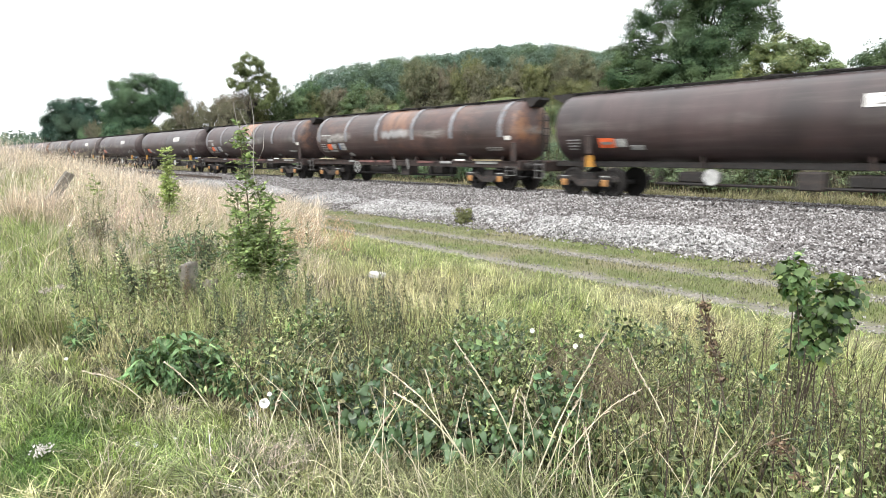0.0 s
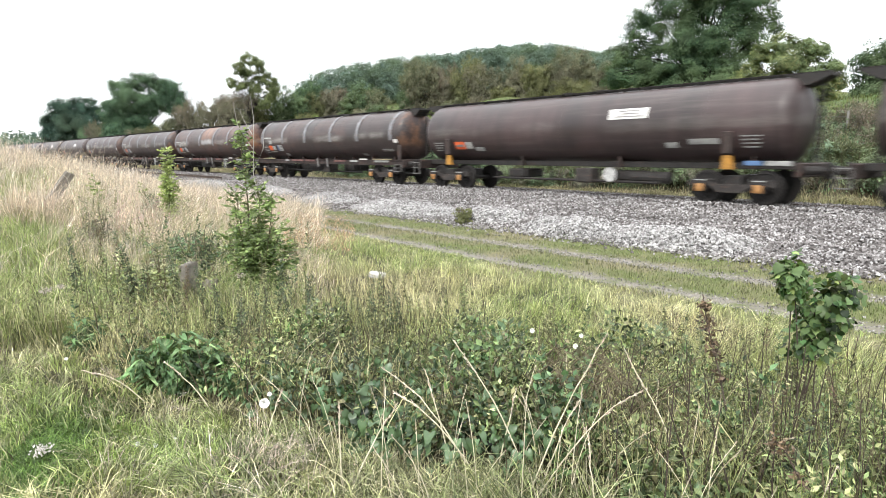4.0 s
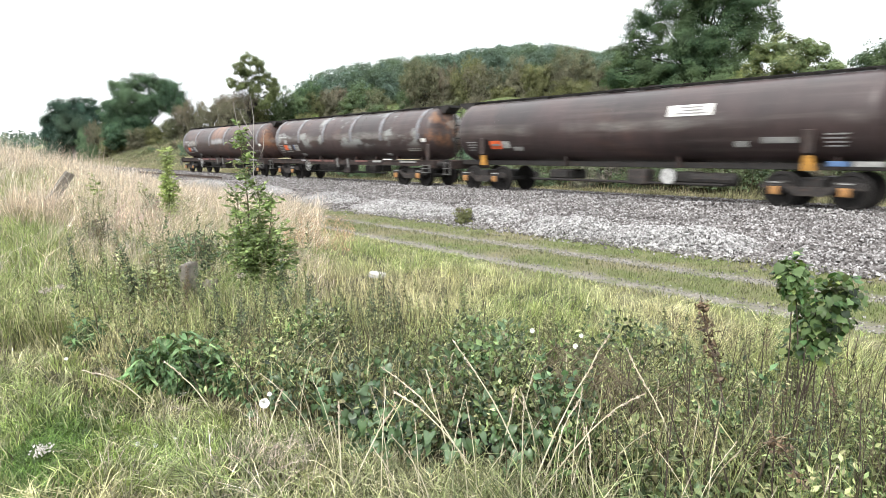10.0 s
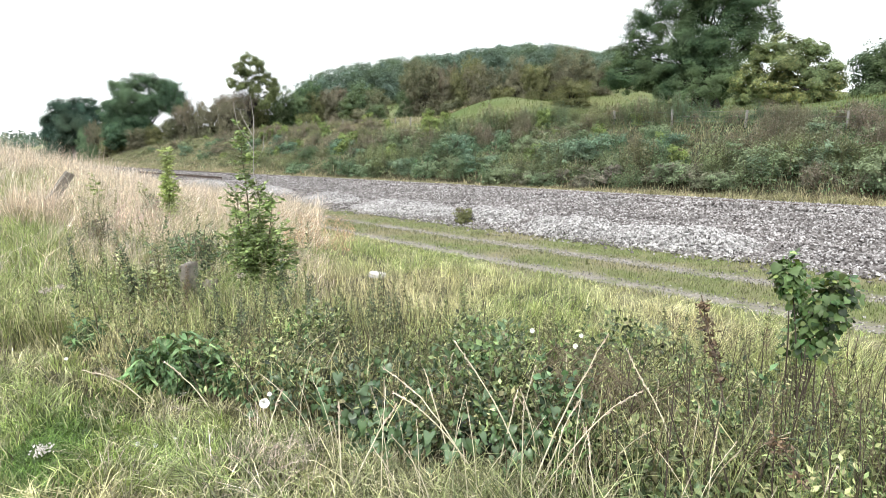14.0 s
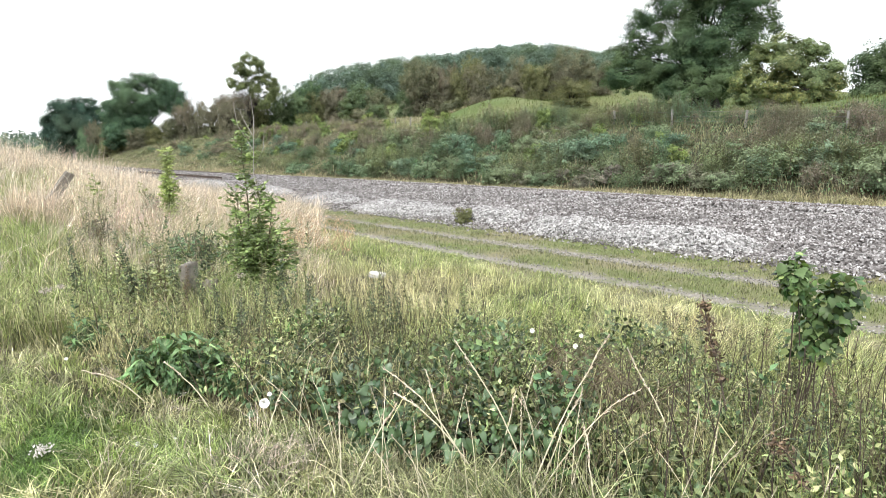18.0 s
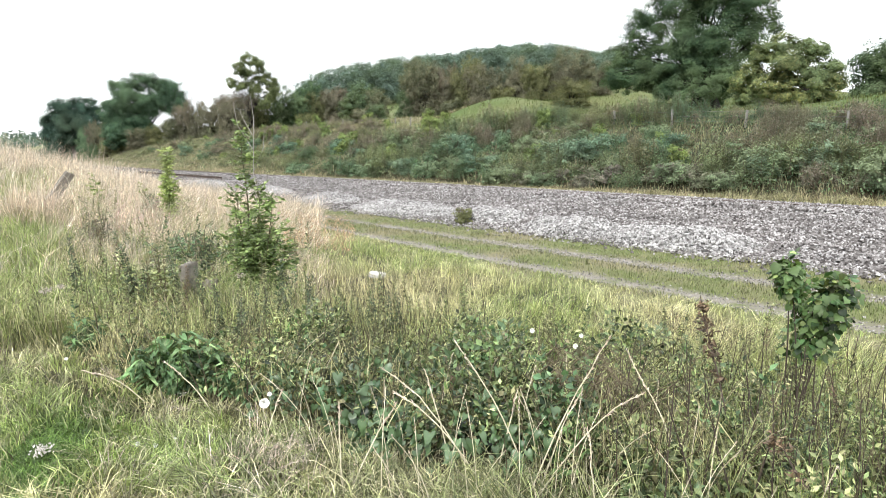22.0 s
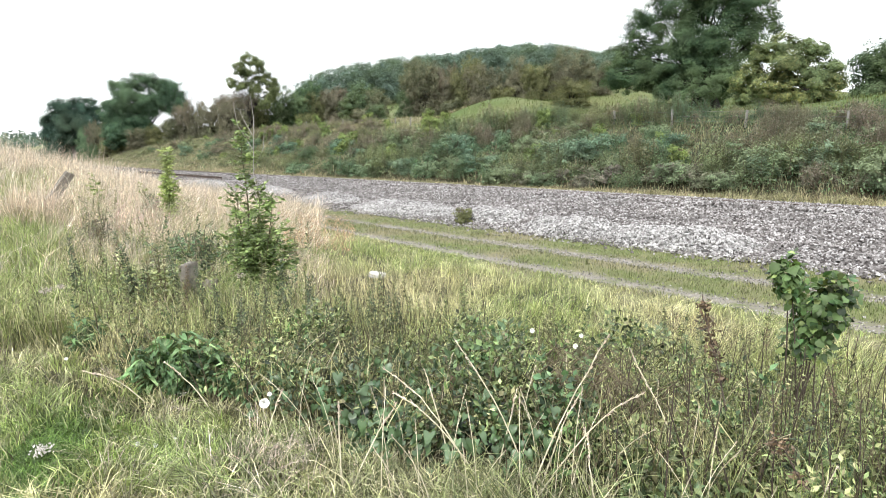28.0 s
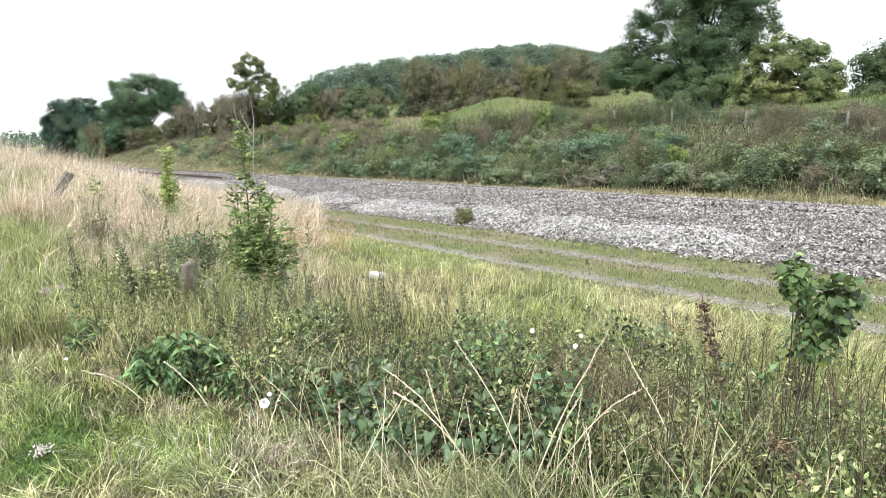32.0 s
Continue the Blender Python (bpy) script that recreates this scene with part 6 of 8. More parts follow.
def build_grass():
    r = np.random.default_rng(51)
    # a dense short sward with tufts standing in it
    n = 3300
    b, d = r.uniform(-8, 120, n), 1.5 + 7.5 * r.beta(1.0, 1.6, n)
    edge = np.interp(b, *WEED_EDGE)
    keep = ((d < edge + np.where((b > 27) & (b < 50), -0.2, 0.15)) | (b < 15)) & (hollow(b, d) < 0.25) & ((b < 50) | (d < 2.4) | (r.random(n) < 0.3))
    b, d, edge = b[keep], d[keep], edge[keep]
    x, y = around(b, d)
    h = r.uniform(0.07, 0.18, len(x)) * np.where((d > edge - 0.45) & (b > 18), 0.65, 1.0)
    geo = [tufts(x, y, 17, 0.055, h, r, 0.6, 0.45, (0.0038, 0.008))]
    n = 78000
    b, d = r.uniform(-8, 120, n), 1.5 + 7.5 * r.beta(1.0, 1.7, n)
    keep = ((d < np.interp(b, *WEED_EDGE) + np.where((b > 27) & (b < 50), -0.1, 0.3)) | (b < 16)) & (hollow(b, d) < r.uniform(0.3, 0.7, n)) & ((b < 50) | (d < 2.4) | (r.random(n) < 0.4))
    b, d = b[keep], d[keep]
    x, y = around(b, d)
    m = len(x)
    h = r.uniform(0.04, 0.13, m) * (1 + 0.45 * np.clip(waves(x, y, 0.5, 61), -1, 1)) * (1 - 0.55 * hollow(b, d))
    lean = np.stack([waves(x, y, 0.6, 62), waves(x, y, 0.6, 63)], 1) * 0.7 + r.normal(0, 0.5, (m, 2))
    geo.append(slips(rooted(x, y), h, lean, r.uniform(0.004, 0.008, m), r))
    grass("near_grass", geo, GRASS_GREEN, "lush drooping green grass on the near verge")
    n = 13000
    b = r.normal(6.4, 2.7, n)
    d = 3.78 + 0.07 * (b - 6.6) + r.normal(0, 0.26, n)
    x, y = around(b, d)
    grass("hollow_grass", slips(rooted(x, y), r.uniform(0.03, 0.09, n), r.normal(0, 0.6, (n, 2)), r.uniform(0.004, 0.008, n), r), GRASS_HOLLOW, "short grass coloured deep green for the shade of a hollow")
    n = 15000
    b, d = r.uniform(-7, 21, n), 2.9 + 3.0 * r.beta(1.1, 1.6, n)
    x, y = around(b, d)
    keep = (waves(x, y, 0.7, 67) > -0.35) & (hollow(b, d) < r.uniform(0.2, 0.6, n)) & (d < np.interp(b, *WEED_EDGE) - 0.1)
    x, y = x[keep], y[keep]
    m = len(x)
    lean = np.stack([waves(x, y, 0.5, 62), waves(x, y, 0.5, 63)], 1) * 0.7 + r.normal(0, 0.45, (m, 2))
    grass("lush_grass", slips(rooted(x, y), r.uniform(0.06, 0.16, m), lean, r.uniform(0.004, 0.008, m), r), GRASS_LUSH, "fresh green grass at the near edge of the verge")
    # straw among it, thickest in a few places
    n = 2300
    b, d = r.uniform(-5, 100, n), 1.8 + 6 * r.beta(1.1, 1.8, n)
    x, y = around(b, d)
    want = 0.015 + 0.025 * smooth01(16, 26, b) + 0.95 * np.exp(-(((b - 22) / 6.5) ** 2 + ((d - 3.1) / 0.42) ** 2)) + 0.35 * np.exp(-(((b - 45) / 12) ** 2 + ((d - 2.5) / 0.2) ** 2)) + 1.0 * np.exp(-(((b - 12.3) / 2.6) ** 2 + ((d - 4.0) / 0.36) ** 2)) + 0.3 * np.exp(-(((b - 14) / 7) ** 2 + ((d - 5.3) / 1.0) ** 2)) + 0.9 * np.exp(-(((b - 19) / 3) ** 2 + ((d - 3.3) / 0.25) ** 2)) + 0.4 * smooth01(5.5, 8, d)
    keep = ((d < np.interp(b, *WEED_EDGE) + 0.1) | (b < 16)) & (r.random(n) < want * (0.7 + 0.5 * waves(x, y, 0.5, 64))) & (hollow(b, d) < 0.3)
    x, y = x[keep], y[keep]
    grass("near_straw", tufts(x, y, 20, 0.05, r.uniform(0.07, 0.17, len(x)), r, 0.7, 0.5, (0.0025, 0.0055)), GRASS_STRAW, "bleached dry grass tufts on the near verge")
    n = 80
    b, d = r.uniform(42, 60, n), r.uniform(2.2, 2.7, n)
    x, y = around(b, d)
    grass("front_grass", tufts(x, y, 12, 0.05, r.uniform(0.16, 0.34, n), r, 0.7, 0.4, (0.003, 0.0065)), GRASS_GREEN, "long arching grass in front of the weeds")
    n = 300
    b = r.uniform(26, 50, n)
    d = np.interp(b, *WEED_EDGE) + r.uniform(-0.4, 0.08, n)
    x, y = around(b, d)
    grass("edge_grass", tufts(x, y, 14, 0.05, r.uniform(0.06, 0.17, n), r, 0.7, 0.45, (0.003, 0.0065)), GRASS_GREEN, "green grass at the foot of the bindweed")
    # tall dry grass on the bank to the west, in leaning tufts
    n = 5200
    b, d = 1 + 29 * r.beta(1.2, 1.3, n), 6.3 + 46 * r.beta(1.0, 2.5, n)
    x, y = around(b, d)
    dry = smooth01(10, 19, d + 0.55 * (b - 8)) + 0.9 * np.exp(-(((b - 13.5) / 4) ** 2 + ((d - 11) / 2.2) ** 2)) - 0.75 * smooth01(11, 6, b) * smooth01(34, 20, d)
    keep = (y < 10.4) & (0.8 * waves(x, y, 2.2, 31) + 0.9 * waves(x, y, 0.8, 33) + 1.1 * dry > 0.42)
    x, y = x[keep], y[keep]
    h = (0.28 + 0.40 * smooth01(7, 16, -x)) * r.uniform(0.6, 1.3, len(x))
    geo = [tufts(x, y, 17, 0.09, h, r, 0.45, 0.28, (0.003, 0.007), (0.45, 0.2), slips)]
    # thick round the foot of the leaning stump
    geo.append(tufts(-13.5 + r.normal(0, 0.3, 120), 1.68 + r.normal(0, 0.28, 120), 15, 0.09, r.uniform(0.6, 0.92, 120), r, 0.4, 0.26, (0.003, 0.007), (0.3, 0.05), slips))
    n = 900
    b, d = r.uniform(1, 16, n), r.uniform(12, 42, n)
    x, y = around(b, d)
    geo.append(tufts(x, y, 4, 0.16, r.uniform(0.7, 1.3, n), r, 0.32, 0.22, (0.004, 0.008), (0.28, 0.0), slips))
    # thinner streaks of it lower down
    n = 1500
    b, d = r.uniform(0, 23, n), r.uniform(8, 16, n)
    x, y = around(b, d)
    keep = waves(x, y, 1.1, 35) + 0.5 * waves(x, y, 0.5, 36) > 0.1
    geo.append(tufts(x[keep], y[keep], 12, 0.1, r.uniform(0.3, 0.55, int(keep.sum())), r, 0.45, 0.3, (0.003, 0.007), (0.5, 0.25), slips))
    grass("tall_dry_grass", geo, GRASS_STRAW, "tall bleached dry grass on the bank")
    n = 4200
    b, d = 29 * r.beta(1.0, 1.4, n), 6.0 + 36 * r.beta(1.0, 2.4, n)
    x, y = around(b, d)
    keep = (y < 10.4) & (waves(x, y, 2.2, 31) + 0.5 * waves(x, y, 0.7, 33) < 0.35)
    x, y = x[keep], y[keep]
    grass("bank_green_grass", tufts(x, y, 14, 0.12, r.uniform(0.2, 0.5, len(x)), r, 0.4, 0.35, (0.004, 0.009), maker=slips), GRASS_GREEN, "green grass between the dry stalks of the bank")
    n = 2700
    b, d = r.uniform(0.0, 24, n), 6.0 + 16 * r.beta(1.0, 1.4, n)
    x, y = around(b, d)
    keep = (waves(x, y, 1.6, 81) + 1.1 * smooth01(12, 6, b) - 1.2 * np.exp(-(((b - 13.5) / 4) ** 2 + ((d - 11) / 2.2) ** 2)) > 0.15) & (y < 9.5)
    x, y = x[keep], y[keep]
    grass("bank_fresh_grass", tufts(x, y, 16, 0.13, r.uniform(0.25, 0.5, len(x)), r, 0.5, 0.3, (0.004, 0.009), (0.2, 0), slips), GRASS_LUSH, "fresh green grass in the dry grass of the bank")
    # rough grass behind and beside the camera
    n = 2400
    x, y = r.uniform(-16, 16, n), r.uniform(-12, 7.2, n)
    b, d = np.degrees(np.arctan2(y, -x)), np.hypot(x, y)
    keep = (d > 1.3) & ((b < -7) | (b > 100) | ((b < 6) & (d > 8)))
    x, y = x[keep], y[keep]
    grass("rough_grass", tufts(x, y, 16, 0.16, r.uniform(0.1, 0.25, len(x)), r, 0.6, 0.45, (0.006, 0.012), maker=slips), GRASS_GREEN, "rough green grass of the verge")
    # meadow between the weeds and the vehicle track
    n = 5600
    x, y = 5 - 26 * r.beta(1.1, 1.4, n), r.uniform(3.6, 7.75, n)
    keep = np.hypot(x, y) > 5.3
    x, y = x[keep], y[keep]
    h = np.interp(y, [3.5, 6.3, 7.7], [0.24, 0.20, 0.06]) * r.uniform(0.55, 1.3, len(x)) * (1 + 0.3 * waves(x, y, 1.1, 71))
    grass("meadow_grass", tufts(x, y, 15, 0.08, h, r, 0.6, 0.4, (0.003, 0.007), (0.15, 0), slips), GRASS_MEADOW, "yellow-green meadow grass beside the vehicle track")
    # short turf along and between the ruts
    n = 70000
    x, y = 7 - 34 * r.beta(1.0, 1.5, n), r.uniform(7.4, 11.3, n)
    rut = np.minimum(np.abs(y - 8.05), np.abs(y - 9.8))
    keep = (rut > 0.24 + 0.12 * waves(x, y, 1.2, 6)) | (r.random(n) < 0.08)
    x, y = x[keep], y[keep]
    h = r.uniform(0.02, 0.07, len(x)) * (1 + 0.8 * np.clip(waves(x, y, 1.0, 41), 0, 1))
    grass("track_turf", slips(rooted(x, y), h, r.normal(0, 0.5, (len(x), 2)), r.uniform(0.004, 0.009, len(x)), r), GRASS_TURF, "short worn turf along the vehicle track")


def heart_leaf():
    """A bindweed leaf: a broad heart with a pointed tip, cupped along its rib; 1 unit long."""
    out = [(0.0, 0.0), (-0.12, 0.12), (-0.16, 0.27), (0.02, 0.37), (0.28, 0.33), (0.58, 0.20), (0.82, 0.08), (1.0, 0.0)]
    V = [(x, 0, 0.05 * math.sin(x * 3)) for x in (0.0, 0.3, 0.62, 1.0)]
    rib = 4
    for s in (1, -1):
        V += [(x, y * s, 0.34 * y + 0.06 * math.sin(x * 5 + y * 6) - 0.3 * x * x) for x, y in out[1:-1]]
    T = []
    for s, o in ((0, rib), (1, rib + 6)):
        f = [(0, o + 0, o + 1), (0, o + 1, o + 2), (0, o + 2, 1), (1, o + 2, o + 3), (1, o + 3, 2), (2, o + 3, o + 4), (2, o + 4, o + 5), (2, o + 5, 3)]
        T += f if s == 0 else [(a, c, b) for a, b, c in f]
    return np.array(V, float), np.array(T)


def lobed_leaf():
    """A broad drooping sapling leaf with a toothed edge, 1 unit long."""
    out = [(-0.04, 0.16), (0.05, 0.38), (0.16, 0.36), (0.27, 0.47), (0.36, 0.40), (0.50, 0.42), (0.58, 0.31), (0.72, 0.27), (0.80, 0.14)]
    V = [(0.0, 0, 0), (0.28, 0, 0.05), (0.60, 0, 0.02), (1.0, 0, -0.2)]
    m = len(out)
    for s in (1, -1):
        V += [(x, y * s, 0.14 * y - 0.2 * x * x + 0.05 * math.sin(9 * x + 4 * y)) for x, y in out]
    T = []
    for s, o in ((0, 4), (1, 4 + m)):
        f = [(0, o, o + 1), (0, o + 1, o + 2), (0, o + 2, 1), (1, o + 2, o + 3), (1, o + 3, o + 4), (1, o + 4, 2), (2, o + 4, o + 5), (2, o + 5, o + 6), (2, o + 6, o + 7), (2, o + 7, o + 8), (2, o + 8, 3)]
        T += f if s == 0 else [(a, c, b) for a, b, c in f]
    return np.array(V, float), np.array(T)


def scatter_mesh(shape, P, D, N, size):
    """Many copies of one leaf shape in one mesh."""
    V0, T0 = shape
    D = unit(D)
    S = unit(np.cross(N, D))
    U = np.cross(D, S)
    V = P[:, None] + size[:, None, None] * (V0[None, :, 0:1] * D[:, None] + V0[None, :, 1:2] * S[:, None] + V0[None, :, 2:3] * U[:, None])
    n = len(P)
    return V.reshape(-1, 3), (np.arange(n)[:, None, None] * len(V0) + T0[None]).reshape(-1, 3)


def facing(p, d, n, s):
    """The pose of one leaf of size s at p."""
    d = Vector(d).normalized()
    u = Vector(n)
    sd = u.cross(d).normalized()
    u = d.cross(sd)
    return Matrix.Translation(p) @ Matrix((d, sd, u)).transposed().to_4x4() @ Matrix.Diagonal((s, s, s, 1))


def weed_top(b, d):
    """How high the tangle of weeds stands."""
    e = np.interp(b, *WEED_EDGE)
    x, y = around(b, d)
    rise = smooth01(-0.15, 0.35, d - e) * smooth01(3.4, 2.0, d - e)
    return rise * np.clip(0.27 + 0.12 * waves(x, y, 1.3, 14) + 0.07 * waves(x, y, 0.45, 15), 0.05, 0.6) * np.interp(b, [8, 16, 25, 55, 75, 100], [0.5, 0.85, 1.0, 1.1, 0.9, 0.8])


def free_front(b, d):
    """True away from the front of the bindweed, which hangs there alone."""
    e = np.interp(b, *WEED_EDGE)
    return ~((b > 27) & (b < 52) & (d < e + 0.28)) & ~((b > 15) & (b < 27) & (d < e + 0.22))


def build_weeds():
    r = np.random.default_rng(71)
    # tangle of small leaves, in rounded clumps with dark gaps between
    for name, mat, m, per, s0, s1, wide, lab in (("weed_tangle", LEAF_MUGWORT, 420, 105, 0.022, 0.055, 0.42, "dense tangle of mugwort leaves"), ("bramble_tangle", LEAF_BRAMBLE, 230, 110, 0.03, 0.06, 0.66, "dark bramble leaves in the weed patch"), ("nettle_leaves", LEAF_NETTLE, 150, 75, 0.035, 0.075, 0.6, "green nettle leaves in the weed patch")):
        b = r.uniform(11, 98, m)
        d = np.interp(b, *WEED_EDGE) + r.uniform(0.12, 1.0, m) ** 1.3 * np.interp(b, [14, 34, 44, 55, 62], [1.5, 1.7, 2.8, 2.8, 2.0])
        flank = (b > 49.5) & (b < 57) & (d < np.interp(b, *WEED_EDGE) + 1.7)
        keep = free_front(b, d) & (~flank | (r.random(m) < 0.6)) & (r.random(m) < np.interp(b, [12, 20, 26, 53, 60, 70], [0.25, 0.4, 0.75, 1.0, 0.55, 0.4]))
        b, d = b[keep], d[keep]
        x, y = around(b, d)
        top = weed_top(b, d) * r.uniform(0.55, 1.35, len(b)) + 0.05
        rad = r.uniform(0.09, 0.24, len(b))
        k = np.repeat(np.arange(len(b)), per)
        n = len(k)
        D = unit(r.normal(size=(n, 3)))
        D[:, 2] = np.where(D[:, 2] < -0.2, -D[:, 2], D[:, 2])
        q = r.random((n, 1)) ** 0.35
        P = np.stack([x[k], y[k], ground_z(x, y)[k] + top[k] * 0.5], 1) + D * q * np.stack([rad[k], rad[k], top[k] * 0.55], 1)
        L = r.uniform(s0, s1, n)
        V, F = leaf_quads(P, D * 0.5 + r.normal(size=(n, 3)) * 0.6, D * 0.7 + r.normal(size=(n, 3)) * 0.35 + np.array([0.1, -0.2, 0.5]), L, L * wide * r.uniform(0.7, 1.2, n))
        tagged(put(name, mesh_np(name, V, F, mat)), lab, "weeds", kind="stuff")
    # dark nettles low down among the eastern stalks
    m, per = 130, 60
    b = r.uniform(55, 88, m)
    d = r.uniform(2.6, 3.9, m)
    x, y = around(b, d)
    k = np.repeat(np.arange(m), per)
    n = len(k)
    D = unit(r.normal(size=(n, 3)))
    P = np.stack([x[k], y[k], ground_z(x, y)[k] + 0.03], 1) + np.abs(D) * np.array([0, 0, 0.3]) * r.random((n, 1)) + D * np.array([0.14, 0.14, 0.0])
    L = r.uniform(0.03, 0.065, n)
    V, F = leaf_quads(P, D * 0.6 + r.normal(size=(n, 3)) * 0.4, r.normal(size=(n, 3)) * 0.4 + np.array([0.1, -0.2, 0.7]), L, L * 0.55)
    tagged(put("low_nettles", mesh_np("low_nettles", V, F, LEAF_BRAMBLE)), "low dark green leaves between the tall stalks", "weeds", kind="stuff")
    # grass that grows through
    n = 2600
    b = np.where(r.random(n) < 0.4, np.where(r.random(n) < 0.5, r.uniform(60, 100, n), r.uniform(12, 30, n)), r.uniform(10, 100, n))
    d = np.interp(b, *WEED_EDGE) + r.uniform(0.0, 3.2, n)
    keep = free_front(b, d)
    b, d = b[keep], d[keep]
    n = len(b)
    x, y = around(b, d)
    grass("weed_patch_grass", tufts(x, y, 9, 0.07, r.uniform(0.25, 0.5, n), r, 0.35, 0.25, (0.002, 0.0045)), GRASS_MEADOW, "thin pale grass growing through the weeds")
    # bare stems through the tangle
    paths = []
    for i in range(650):
        b_ = r.uniform(12, 100)
        d_ = float(np.interp(b_, *WEED_EDGE)) + r.uniform(0.0, 2.6)
        x_, y_ = around(b_, d_)
        z_ = float(ground_z(x_, y_))
        h = r.uniform(0.25, 0.55)
        u, v = r.normal(0, 0.14, 2)
        paths.append((np.array([[x_, y_, z_], [x_ + u * 0.4, y_ + v * 0.4, z_ + h * 0.5], [x_ + u, y_ + v, z_ + h]]), np.array([0.0035, 0.003, 0.0015])))
    for i in range(190):
        b_ = r.normal(52.5, 3.4)
        d_ = float(np.interp(b_, *WEED_EDGE)) + r.uniform(0.5, 1.7)
        x_, y_ = around(b_, d_)
        z_ = float(ground_z(x_, y_))
        h, t = r.uniform(0.25, 0.5), np.linspace(0, 1, 6)
        u, v = 0.45 * r.uniform(0.5, 1.2), r.normal(0, 0.15)
        paths.append((np.stack([x_ + u * t, y_ + v * t, z_ + h * np.sin(t * 2.4)], 1), np.linspace(0.0046, 0.002, 6)))
    V, F = tubes(paths, 4)
    tagged(put("weed_stems", mesh_np("weed_stems", V, F, M_STEM)), "thin brown weed stems in the tangle", "weeds", kind="stuff")


def build_bindweed():
    r = np.random.default_rng(81)
    shape = heart_leaf()
    root = tagged(new("bindweed_mound"), "mound of dark heart-shaped bindweed leaves sprawling over the weeds", "bindweed")
    me = mesh_np("leaf", *shape, LEAF_BIND, True)
    root.location = (-2.9, 2.2, float(ground_z(-2.9, 2.2)))

    def sample(n):
        b = np.concatenate([r.normal(34.5, 4.0, n // 2), r.normal(24.5, 2.0, n // 9), r.normal(46.5, 3.5, n - n // 2 - n // 9)])
        d = np.interp(b, *WEED_EDGE) + np.abs(r.normal(0.0, 0.28, n)) - 0.05
        x, y = around(b, d)
        up = (0.26 + 0.18 * smooth01(0.0, 0.6, d - np.interp(b, *WEED_EDGE)) + 0.06 * waves(x, y, 0.35, 66)) * r.uniform(0.04, 1.08, n) ** 0.8
        P = rooted(x, y, up)
        out = unit(np.stack([-x, -y, np.full(n, 4.2)], 1))
        D = unit(r.normal(size=(n, 3)) * 0.6 + np.array([0.4, -0.5, -0.75]))
        N = unit(out + r.normal(size=(n, 3)) * 0.5)
        return P, D, N, (0.04 + 0.055 * r.random(n) ** 1.5) * np.interp(b, [22, 28, 31, 38, 42], [0.75, 0.85, 1.05, 1.05, 0.85])
    P, D, N, s = sample(210)
    for i in range(210):
        put("leaf", me, root, m=facing(Vector(P[i]) - root.location, D[i], N[i], s[i]))
    P, D, N, s = sample(520)
    P = P + unit(P * np.array([1, 1, 0])) * r.uniform(0.1, 0.35, (520, 1)) - np.array([0, 0, 0.03])
    V, F = scatter_mesh(shape, P - np.array(root.location), D, N, s * 0.85)
    rest = put("leaves_below", mesh_np("leaves_below", V, F, LEAF_BIND, True), root)
    rest["kind"] = "stuff"


build_grass()
build_weeds()
build_bindweed()
# ---- plants, posts and small things of the near verge ----
SWAY = []
STANDS = {}


def sway(ob, amount, period, phase):
    """Marks a thing that the wind rocks about its foot."""
    SWAY.append((ob, amount, period, phase))
    return ob


def pinnate(P, D, r, n=9, length=0.2, leaf=0.06):
    """Leaflets of feathered leaves that start at P along D."""
    k = len(P)
    D = unit(D)
    S = unit(np.cross(D, np.tile([0, 0, 1.0], (k, 1))))
    items, spines = [], []
    for i in range(n):
        t = (i // 2 + 1) / (n // 2 + 1) if i < n - 1 else 1.0
        droop = np.array([[0, 0, -0.22]]) * t * t * length
        q = P + D * t * length + droop
        sd = (1 if i % 2 else -1) if i < n - 1 else 0
        d = unit(D * (0.5 if sd else 1.0) + S * sd * 0.9 + r.normal(0, 0.15, (k, 3)) + np.array([[0, 0, -0.15]]))
        L = np.full(k, leaf) * r.uniform(0.75, 1.2, k)
        items.append(leaf_quads(q, d, np.array([[0.1, -0.3, 0.8]]) + r.normal(0, 0.5, (k, 3)), L, L * 0.55))
    for j in range(k):
        spines.append((np.array([P[j], P[j] + D[j] * length * 0.5 + np.array([0, 0, -0.03]) * length, P[j] + D[j] * length + np.array([0, 0, -0.22]) * length]), np.array([0.0022, 0.0016, 0.0008])))
    return join_geo(items), tubes(spines, 3)


